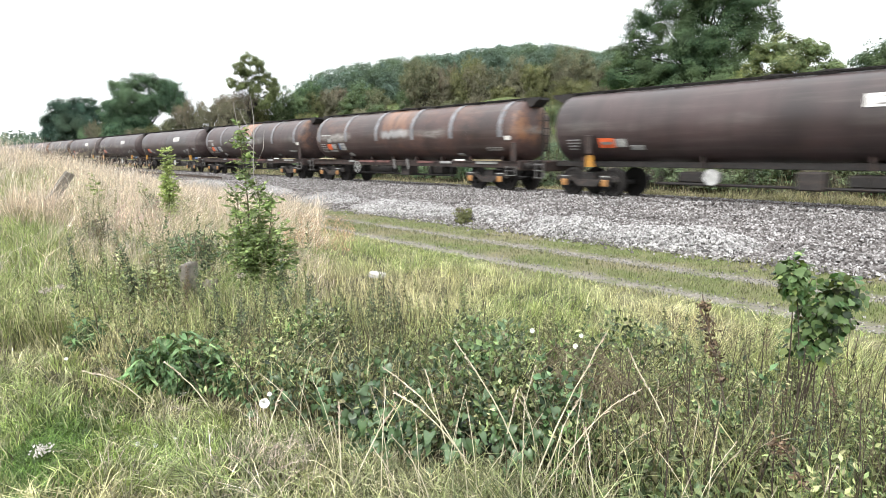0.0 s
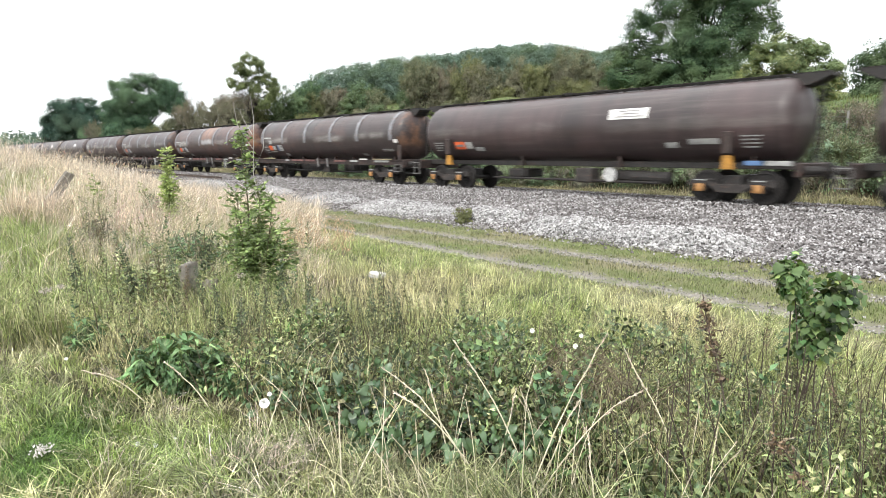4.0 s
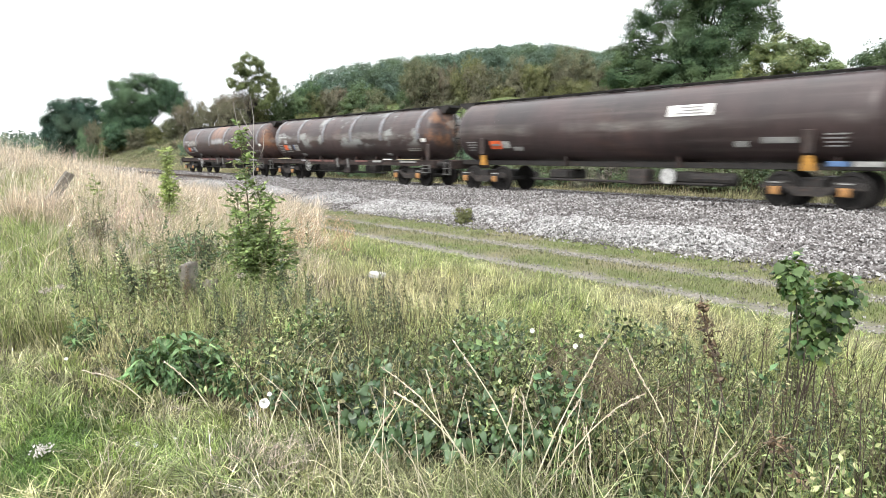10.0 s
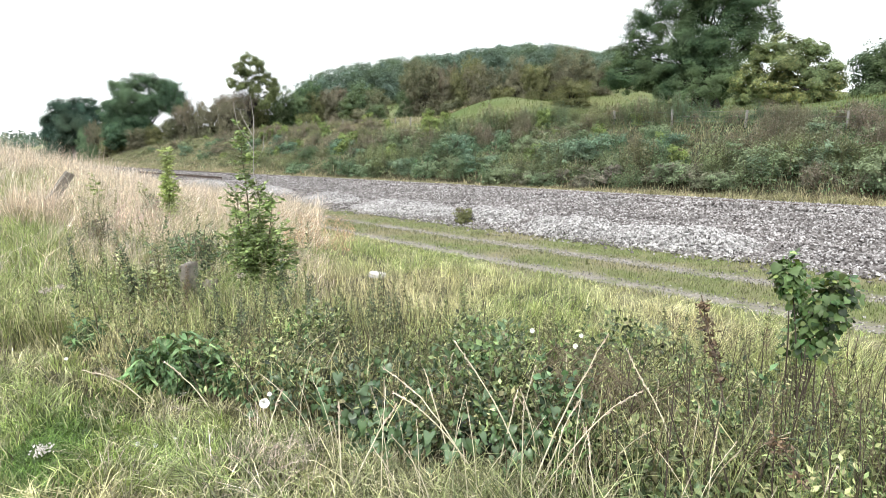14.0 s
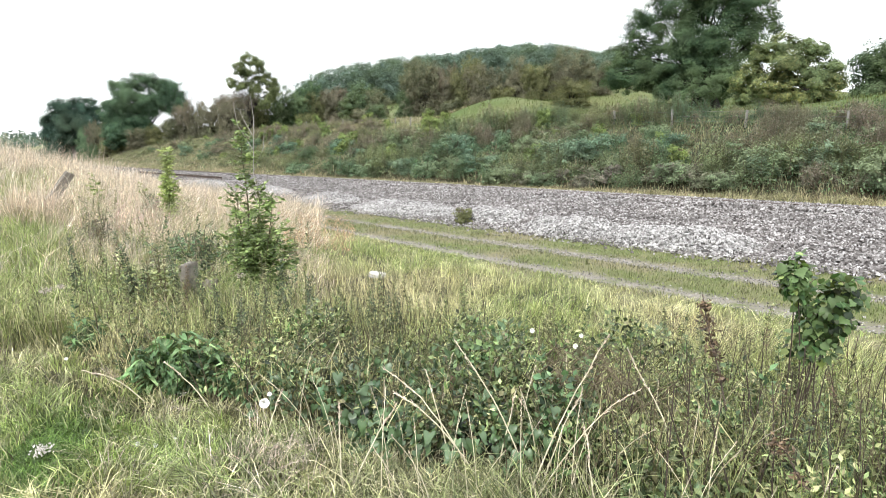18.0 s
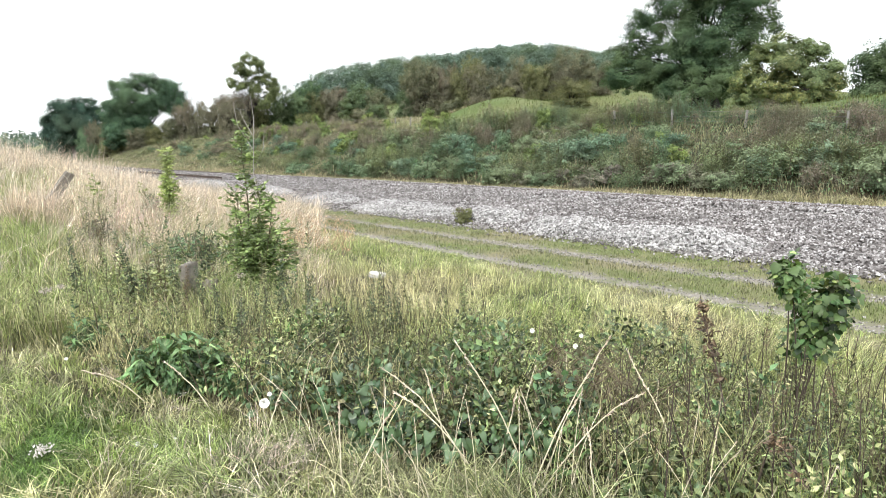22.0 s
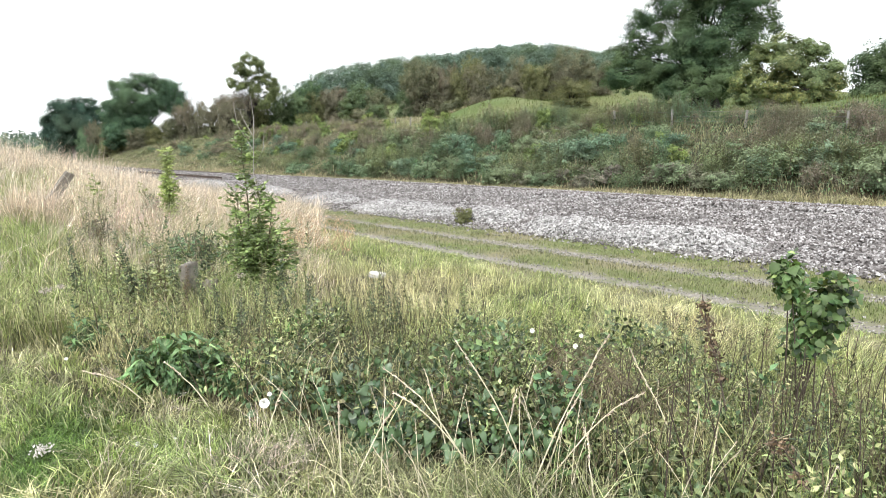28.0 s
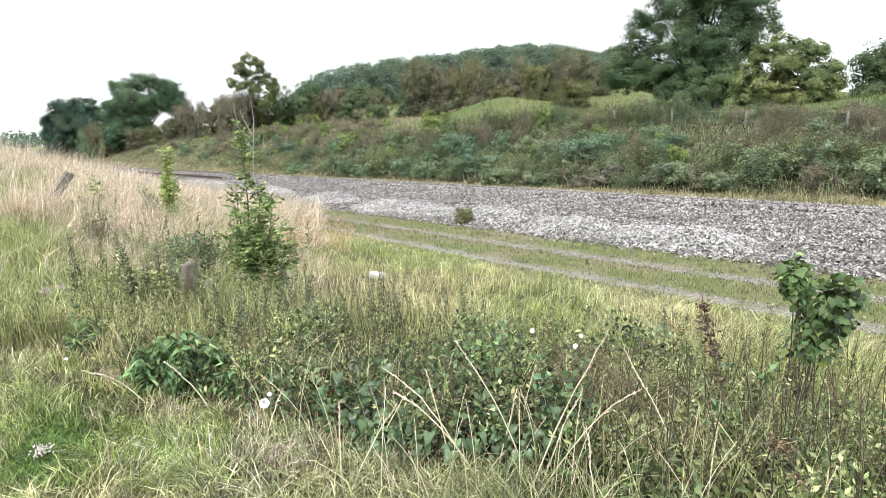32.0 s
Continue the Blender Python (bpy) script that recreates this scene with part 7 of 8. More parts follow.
def sapling(name, x, y, stems, leaf_mat, label, seed, per=16, length=0.2, leaf=0.06, rise=0.3, wild=0.2):
    """A young tree: each stem is (foot dx, dy, top dx, dy, height, start of leaves); stems and feathered leaves are its parts."""
    r = np.random.default_rng(seed)
    root = tagged(new(name), label, "sapling")
    root.location = (x, y, float(ground_z(x, y)) - 0.03)
    allP, allD = [], []
    for fx, fy, tx, ty, h, low in stems:
        t = np.linspace(0, 1, 7)[:, None]
        p = np.array([[fx, fy, 0]]) + (np.array([[tx, ty, h]]) - np.array([[fx, fy, 0]])) * t + r.normal(0, 0.012, (7, 3))
        V, F = tubes([(p, np.linspace(0.011, 0.003, 7) * (h / 1.4) ** 0.5)], 5)
        put("stem", mesh_np("stem", V, F, M_STEM), root)
        u = r.uniform(low, 1.0, per)
        q = np.stack([np.interp(u * 6, np.arange(7), p[:, i]) for i in range(3)], 1)
        a = r.uniform(0, 6.283, per)
        allP.append(q)
        allD.append(np.stack([np.cos(a), np.sin(a), np.full(per, rise) + r.normal(0, wild, per)], 1) * (1.15 - 0.5 * u[:, None]))
    P, D = np.concatenate(allP), np.concatenate(allD)
    (V, F), (S, G) = pinnate(P, D, r, 9, length, leaf)
    put("foliage", mesh_np("foliage", V, F, leaf_mat), root)
    put("leaf_stalk", mesh_np("leaf_stalk", S, G, M_GREENSTEM), root)
    return root


def stalk_meshes(h, n, leaf_len, r, bend=0.06, low=0.15, rad=0.0042):
    """One upright weed: its stem and its small leaves, denser and smaller towards the tip."""
    t = np.linspace(0, 1, 7)[:, None]
    a = r.uniform(0, 6.283)
    p = np.array([[0, 0, 1.0]]) * t * h + np.array([[math.cos(a), math.sin(a), 0]]) * t * t * h * bend + r.normal(0, 0.004, (7, 3))
    V, F = tubes([(p, np.linspace(rad, rad * 0.35, 7))], 4)
    u = low + (1 - low) * r.beta(1.6, 1.0, n)
    q = np.stack([np.interp(u * 6, np.arange(7), p[:, i]) for i in range(3)], 1)
    b = r.uniform(0, 6.283, n)
    D = np.stack([np.cos(b), np.sin(b), r.uniform(0.1, 0.9, n)], 1)
    q = q + unit(D) * (0.03 * (1.1 - u))[:, None] * r.uniform(0.2, 1.5, (n, 1))
    L = leaf_len * (1.25 - 0.75 * u) * r.uniform(0.6, 1.3, n)
    W, G = leaf_quads(q, D, r.normal(0, 0.4, (n, 3)) + np.array([0, 0, 1.0]), L, L * r.uniform(0.28, 0.5, n))
    return (V, F), (W, G)


def build_stalks():
    r = np.random.default_rng(91)
    kinds = []
    for i in range(8):
        st, lf = stalk_meshes(1.0, 120, 0.075, r, rad=0.006)
        kinds.append(("mugwort_stalk", mesh_np("mugwort_stem", *st, M_STEM), mesh_np("mugwort_foliage", *lf, LEAF_MUGWORT), "upright mugwort stalk with small dull green leaves"))
    for i in range(3):
        st, lf = stalk_meshes(1.0, 100, 0.05, r, 0.1, 0.35)
        kinds.append(("withered_stalk", mesh_np("withered_stem", *st, M_STEM), mesh_np("withered_foliage", *lf, LEAF_DEAD), "withered brown weed stalk in seed"))
    for i in range(3):
        st, lf = stalk_meshes(1.0, 60, 0.11, r, 0.08, 0.2)
        kinds.append(("nettle_stalk", mesh_np("nettle_stem", *st, M_GREENSTEM), mesh_np("nettle_foliage", *lf, LEAF_NETTLE), "green nettle stalk with toothed leaves"))

    for i in range(4):
        st, lf = stalk_meshes(1.0, 30, 0.06, r, 0.1, 0.4, 0.0098)
        kinds.append(("bare_stalk", mesh_np("bare_stem", *st, M_DARKSTEM), mesh_np("bare_foliage", *lf, LEAF_MUGWORT), "dark bare weed stalk with a few small leaves"))

    def plant(b, d, h, k, spread=1.0):
        nm, sm, fm, lab = kinds[k]
        x, y = around(b, d)
        root = tagged(new(nm), lab, "weed", "tall weeds of the verge")
        root.matrix_basis = pose(x, y, float(ground_z(x, y)) - 0.02, r.normal(0, 6), r.normal(0, 6), r.uniform(0, 360)) @ Matrix.Diagonal((h * spread, h * spread, h, 1))
        put("stem", sm, root)
        put("foliage", fm, root)
        return root
    # through the weed patch
    for i in range(170):
        b = r.uniform(12, 88)
        d = float(np.interp(b, *WEED_EDGE)) + r.uniform(0.15, 2.9)
        plant(b, d, r.uniform(0.35, 0.62), int(r.choice([0, 1, 2, 3, 4, 5, 6, 7, 8, 9, 11, 12, 13])))
    # taller and barer to the east
    for i in range(46):
        b = r.uniform(58, 84)
        d = r.uniform(3.0, 4.8)
        plant(b, d, r.uniform(0.5, 0.8), int(r.choice([0, 3, 5, 7, 9, 14, 15, 16, 17])), 0.7)
    for i in range(54):
        plant(r.uniform(67, 84), r.uniform(3.0, 4.2), r.uniform(0.42, 0.68), 14 + i % 4, 0.8)
    for i in range(80):
        plant(r.uniform(57, 85), r.uniform(2.75, 3.7), r.uniform(0.4, 0.72), 14 + i % 4, 0.9)
    for i in range(90):
        plant(r.uniform(22, 46), float(r.uniform(4.0, 5.8)), r.uniform(0.45, 0.7), int(r.choice([0, 1, 2, 5, 7, 14, 15, 16])), 0.75)
    # in the dry grass of the bank
    for i in range(70):
        b = r.uniform(9, 29)
        d = r.uniform(5.2, 11.5)
        plant(b, d, r.uniform(0.45, 0.75), int(r.choice([0, 1, 2, 4, 6, 8, 11, 12])))
    for b, d, h in ((10.0, 6.4, 0.75), (14.5, 6.0, 0.75), (17.2, 6.2, 0.7), (4.8, 14.0, 1.0), (6.8, 15.0, 0.8), (12.8, 13.0, 0.8)):
        plant(b, d, h, 5, 0.8)
    # dark upright spikes at the western end of the weeds
    for i in range(10):
        plant(r.uniform(9, 22), r.uniform(4.7, 6.4), r.uniform(0.5, 0.8), int(r.choice([1, 5, 8, 9, 14, 15, 17])), 0.8)
    for h in (0, 1, 2):
        # seeding nettles: whorls of dark drooping tassels, shrinking towards the tip
        t = np.linspace(0, 1, 7)[:, None]
        p = np.array([[0, 0, 1.0]]) * t + np.array([[0.05, 0.03, 0]]) * t * t * (h - 1) * 1.6 + r.normal(0, 0.006, (7, 3))
        k = np.repeat(np.linspace(0.3, 1.0, 13), 22)
        n = len(k)
        q = np.stack([np.interp(k * 6, np.arange(7), p[:, i]) for i in range(3)], 1)
        a = r.uniform(0, 6.283, n)
        D = np.stack([np.cos(a), np.sin(a), r.uniform(-0.8, 0.4, n)], 1)
        L = 0.085 * (1.25 - k) * r.uniform(0.6, 1.3, n) + 0.012
        q = q + D * (L * 0.25)[:, None] + np.stack([0 * k, 0 * k, r.normal(0, 0.012, n)], 1)
        V, F = tubes([(p, np.linspace(0.007, 0.003, 7))], 4)
        W, G = leaf_quads(q, D, r.normal(0, 0.5, (n, 3)) + np.array([0, 0, 1.0]), L, L * 0.45)
        kinds.append(("seeding_nettle", mesh_np("nettle_stem", V, F, M_DARKSTEM), mesh_np("seed_tassels", W, G, LEAF_SPIKE), "dark upright nettle stalk hung with seed tassels"))
    for i, (b, d, h) in enumerate(((9.9, 7.4, 0.78), (10.9, 7.2, 0.45), (14.0, 6.7, 0.8), (14.4, 6.5, 0.6), (15.6, 7.0, 0.5), (12.2, 7.4, 0.5), (17.3, 6.6, 0.75), (18.6, 7.2, 0.85), (19.4, 6.4, 0.6))):
        plant(b, d, h, 18 + i % 3, 0.9)
    for i in range(40):
        plant(r.uniform(20, 37), r.uniform(4.5, 6.0), r.uniform(0.3, 0.62), 18 + i % 3, 0.9)
    # a leaning withered dock and a drooping brown seed head
    for nm, path, lo, n, size, wide, lab in (("withered_dock", [(-1.20, 3.12, 0.0), (-1.30, 3.20, 0.22), (-1.47, 3.36, 0.52), (-1.60, 3.46, 0.74), (-1.67, 3.52, 0.90)], 0.42, 260, 0.036, 0.024, "leaning withered dock stalk with dark brown seed clusters"),
                                             ("brown_seed_head", [(-1.02, 2.72, 0.0), (-0.98, 2.73, 0.28), (-0.94, 2.74, 0.50), (-0.88, 2.73, 0.47), (-0.80, 2.71, 0.36)], 0.5, 130, 0.03, 0.022, "drooping brown fluffy seed head on a bent stalk")):
        q = np.array(path)
        foot = q[0].copy()
        root = tagged(new(nm), lab, "weed", "tall weeds of the verge")
        root.location = (foot[0], foot[1], float(ground_z(foot[0], foot[1])) - 0.02)
        q = q - foot
        V, F = tubes([(q, np.linspace(0.006, 0.003, len(q)))], 5)
        put("stem", mesh_np("stem", V, F, M_DARKSTEM), root)
        knots = np.sort(r.uniform(lo, 1.0, 14))[r.integers(0, 14, n)]
        c = np.stack([np.interp(knots * 4, np.arange(5), q[:, i]) for i in range(3)], 1) + r.normal(0, wide * 0.6, (n, 3))
        V, F = leaf_quads(c, r.normal(size=(n, 3)), r.normal(size=(n, 3)), r.uniform(0.5, 1.3, n) * size, r.uniform(0.3, 0.6, n) * size)
        put("seed_head", mesh_np("seed_head", V, F, LEAF_DEAD), root)["kind"] = "stuff"
        sway(root, 1.0, 2.3, lo + size * 40)


def build_saplings():
    r = np.random.default_rng(101)
    # bushy ash sapling with a thin leader
    st = [(0, 0, -0.16, 0.0, 2.05, 0.62), (0.03, 0.02, 0.10, 0.05, 1.42, 0.25), (-0.04, 0.03, -0.26, 0.1, 1.12, 0.2), (0.06, -0.03, 0.34, 0.08, 1.02, 0.2), (0.02, -0.04, 0.08, -0.2, 1.2, 0.2), (-0.05, -0.02, -0.36, -0.12, 0.85, 0.2), (0.08, 0.02, 0.44, 0.25, 0.74, 0.2), (0, 0.05, 0.14, 0.22, 1.3, 0.25), (0.02, 0, 0.2, 0.0, 1.15, 0.3), (0, 0, -0.12, -0.1, 1.3, 0.3), (0.04, 0.02, 0.36, 0.14, 0.95, 0.15), (-0.02, 0.03, -0.2, 0.16, 0.9, 0.15), (0.05, 0.0, 0.28, -0.1, 0.8, 0.1)]
    sapling("ash_sapling", -6.36, 2.79, st, LEAF_ASH, "bushy green ash sapling with a thin leader", 5, 48, 0.14, 0.056, 0.4, 0.7)
    # slender yellow-green spire
    st = [(0, 0, 0.02, 0.0, 1.62, 0.15), (0.03, 0, 0.08, 0.03, 1.4, 0.1), (-0.03, 0, -0.1, -0.03, 1.15, 0.1), (0, 0.03, 0.02, 0.1, 1.0, 0.1)]
    sapling("yellow_sapling", -12.6, 3.85, st, LEAF_SPIRE, "slender yellow-green sapling in the dry grass", 6, 90, 0.13, 0.055, 0.5, 0.5)
    for x, y, h in ((-14.5, 3.0, 0.9), (-15.5, 4.2, 0.75)):
        sapling("young_sapling", x, y, [(0, 0, 0.05, 0, h, 0.1), (0.02, 0, -0.1, 0.05, h * 0.8, 0.1)], LEAF_BRIGHT, "small leafy sapling in the dry grass", 7, 16, 0.16, 0.06, 0.6)
    # stands of dark weeds in the dry grass of the bank
    for i in range(14):
        fm, sm = STANDS.setdefault(i % 4, clump_mesh("bank_weed", (LEAF_MUGWORT, LEAF_NETTLE, LEAF_GREY, LEAF_MUGWORT)[i % 4], 16, 60, 0.06, 0.6, 0.3, 900 + i % 4))
        b, d = r.uniform(6, 27), r.uniform(6.5, 14.5)
        x, y = around(b, d)
        s = r.uniform(0.7, 1.25)
        root = tagged(new("weed_clump"), "clump of dull green weeds in the dry grass", "weeds", "weed clumps on the bank")
        root.matrix_basis = pose(x, y, float(ground_z(x, y)) - 0.02, 0, 0, i * 70) @ Matrix.Diagonal((s, s, s, 1))
        put("foliage", fm, root)
        put("stem", sm, root)["kind"] = "stuff"
    # bare dead stem beside the ash
    root = tagged(new("dead_sapling"), "bare pale dead sapling with a few twigs", "dead sapling")
    x, y = -6.38, 2.85
    root.location = (x, y, float(ground_z(x, y)))
    runs = [[(0, 0, 0), (0.05, 0.02, 0.9), (0.0, 0.0, 1.5), (0.03, 0.02, 2.05), (0.02, 0.0, 2.3)], [(0.0, 0, 1.5), (0.1, 0.08, 1.75), (0.1, 0.1, 1.95)], [(0.01, 0, 1.75), (-0.12, -0.1, 2.0), (-0.16, -0.12, 2.25)], [(0.02, 0, 1.9), (-0.06, -0.05, 2.05), (-0.08, -0.08, 2.15)], [(0.04, 0, 1.2), (0.12, 0.1, 1.45)]]
    for i, q in enumerate(runs):
        V, F = tubes([(np.array(q, float), np.linspace(0.007 if i == 0 else 0.004, 0.002, len(q)))], 5)
        put("branch" if i else "main_stem", mesh_np("branch", V, F, M_PALEBARK), root)
    # broad-leaved sapling: a compact head of leaves on bare stems
    root = tagged(new("broadleaf_sapling"), "young broad-leaved sapling with a compact head of large green leaves", "sapling")
    x, y = around(71.6, 3.85)
    foot = np.array([x, y, float(ground_z(x, y)) - 0.02])
    root.location = foot
    me = mesh_np("leaf", *lobed_leaf(), LEAF_SYC, True)
    heads = []
    for b_, d_, z_, w_, h_, n_ in ((74.0, 3.95, 0.88, 0.17, 0.20, 170), (71.5, 3.85, 1.06, 0.085, 0.15, 70), (73.2, 3.9, 0.68, 0.13, 0.10, 40), (75.0, 4.0, 1.0, 0.10, 0.10, 20)):
        hx, hy = around(b_, d_)
        c = np.array([hx, hy, z_ + foot[2] + 0.02]) - foot
        heads.append((c, w_, h_, n_))
    for i in range(7):
        c, w_, h_, n_ = heads[0 if i < 4 else (1 if i < 6 else 2)]
        a = np.array([r.normal(0.0, 0.05), r.normal(0, 0.05), 0])
        e = c + r.normal(0, 0.5, 3) * np.array([w_, w_, h_])
        t = np.linspace(0, 1, 6)[:, None]
        p = a + (e - a) * t + np.array([[0.03, 0, 0]]) * np.sin(t * 3)
        V, F = tubes([(p, np.linspace(0.006, 0.0025, 6))], 5)
        put("stem", mesh_np("stem", V, F, M_DARKSTEM), root)
    for c, w_, h_, n_ in heads:
        for i in range(n_):
            o = unit(r.normal(size=3))
            q = c + o * np.array([w_, w_, h_]) * r.uniform(0.1, 1.0) ** 0.45 * r.uniform(0.85, 1.12)
            d = unit(o * 0.6 + r.normal(0, 0.4, 3) + np.array([0.1, -0.15, -0.85]))
            nn = unit(o * 0.6 + np.array([0.1, -0.35, 0.6]) + r.normal(0, 0.65, 3))
            put("leaf", me, root, m=facing(Vector(q), d, nn, 0.028 + 0.046 * r.random() ** 1.5))
    P, D, N = [], [], []
    for c, w_, h_, n_ in heads:
        n_ = n_ * 2
        o = unit(r.normal(size=(n_, 3)))
        P.append(c + o * np.array([w_, w_, h_]) * r.uniform(0.2, 1.05, (n_, 1)))
        D.append(unit(o * 0.7 + r.normal(0, 0.5, (n_, 3)) + np.array([0.1, -0.15, -0.45])))
        N.append(unit(o * 0.6 + np.array([0.1, -0.35, 0.75]) + r.normal(0, 0.4, (n_, 3))))
    P, D, N = np.concatenate(P), np.concatenate(D), np.concatenate(N)
    V, F = scatter_mesh(lobed_leaf(), P, D, N, r.uniform(0.025, 0.055, len(P)))
    put("inner_leaves", mesh_np("inner_leaves", V, F, LEAF_SYC, True), root)["kind"] = "stuff"
    sway(root, 0.8, 2.9, 0.4)


def build_straws():
    """Tall bleached grass stalks with seed heads that stand out in front of the weeds."""
    r = np.random.default_rng(111)
    kinds = []
    for i in range(6):
        t = np.linspace(0, 1, 8)[:, None]
        bend = r.uniform(0.08, 0.5)
        p = np.concatenate([t * t * bend, t * 0, t * (1 - 0.25 * bend * t)], 1)
        V, F = tubes([(p, np.linspace(0.0045, 0.0024, 8))], 4)
        n = 34
        u = r.uniform(0.76, 1.0, n)
        q = np.stack([np.interp(u * 7, np.arange(8), p[:, k]) for k in range(3)], 1)
        d = unit(p[-1] - p[-3]) + r.normal(0, 0.3, (n, 3))
        W, G = leaf_quads(q, d, r.normal(size=(n, 3)), r.uniform(0.014, 0.028, n), r.uniform(0.004, 0.008, n))
        kinds.append((mesh_np("straw_stem", V, F, M_STRAWSTEM), mesh_np("seed_head", W, G, GRASS_STRAW)))
    # long bleached stalks that lean across the weeds: foot, reach and height
    t = np.linspace(0, 1, 9)[:, None]
    for i, (x, y, u, v, h) in enumerate(((-1.90, 2.26, -0.35, -0.20, 0.70), (-2.10, 2.07, -0.38, -0.30, 0.58), (-2.04, 2.06, -0.38, -0.29, 0.47), (-2.18, 1.99, -0.18, -0.05, 0.57), (-1.79, 2.09, 0.23, 0.29, 0.85), (-1.78, 2.16, 0.33, 0.35, 0.57), (-1.24, 2.73, -0.38, -0.09, 0.73), (-2.03, 2.14, 0.01, 0.14, 0.45), (-1.80, 2.21, 0.08, 0.19, 0.48), (-2.44, 1.47, -0.09, 0.05, 0.40), (-2.38, 1.48, 0.05, 0.25, 0.40), (-3.11, 1.37, -0.04, 0.15, 0.30), (-4.16, 1.10, -0.18, -0.36, 0.32), (-3.76, 1.36, -0.18, -0.24, 0.40), (-1.43, 2.17, -0.11, 0.05, 0.45))):
        root = tagged(new("straw_stalk"), "long bleached grass stalk leaning across the weeds", "grass stalk", "straw stalks in front of the weeds")
        root.location = (x, y, float(ground_z(x, y)) - 0.01)
        p = np.array([[u, v, h]]) * t + np.array([[0, 0, 0.16]]) * np.sin(t * np.pi) * math.hypot(u, v) + r.normal(0, 0.004, (9, 3)) * t
        V, F = tubes([(p, np.linspace(0.0042, 0.0022, 9))], 5)
        put("stem", mesh_np("stem", V, F, M_STRAWSTEM), root)
        q = r.uniform(0.66, 1.0, 46)
        q = np.stack([np.interp(q * 8, np.arange(9), p[:, k]) for k in range(3)], 1)
        W, G = leaf_quads(q, unit(p[-1] - p[-3]) + r.normal(0, 0.22, (46, 3)), r.normal(size=(46, 3)), r.uniform(0.014, 0.03, 46), r.uniform(0.004, 0.008, 46))
        put("seed_head", mesh_np("seed_head", W, G, GRASS_STRAW), root)
        sway(root, 1.0, 2.1 + 0.2 * (i % 4), i * 1.1)
    spots = [(r.uniform(24, 80), r.uniform(0.3, 0.6), r.uniform(0, 360)) for _ in range(90)]
    for i, (b, h, turn) in enumerate(spots):
        d = float(np.interp(b, *WEED_EDGE)) + r.uniform(-0.7, 0.6)
        x, y = around(b, d)
        sm, hm = kinds[i % 6]
        root = tagged(new("straw_stalk"), "bleached grass stalk with a narrow seed head", "grass stalk", "straw stalks in front of the weeds")
        root.matrix_basis = pose(x, y, float(ground_z(x, y)) - 0.01, 0, 0, turn) @ Matrix.Diagonal((h, h, h, 1))
        put("stem", sm, root)
        put("seed_head", hm, root)
        if i < 16:
            sway(root, 2.6, 1.7 + 0.23 * (i % 5), i * 1.3)


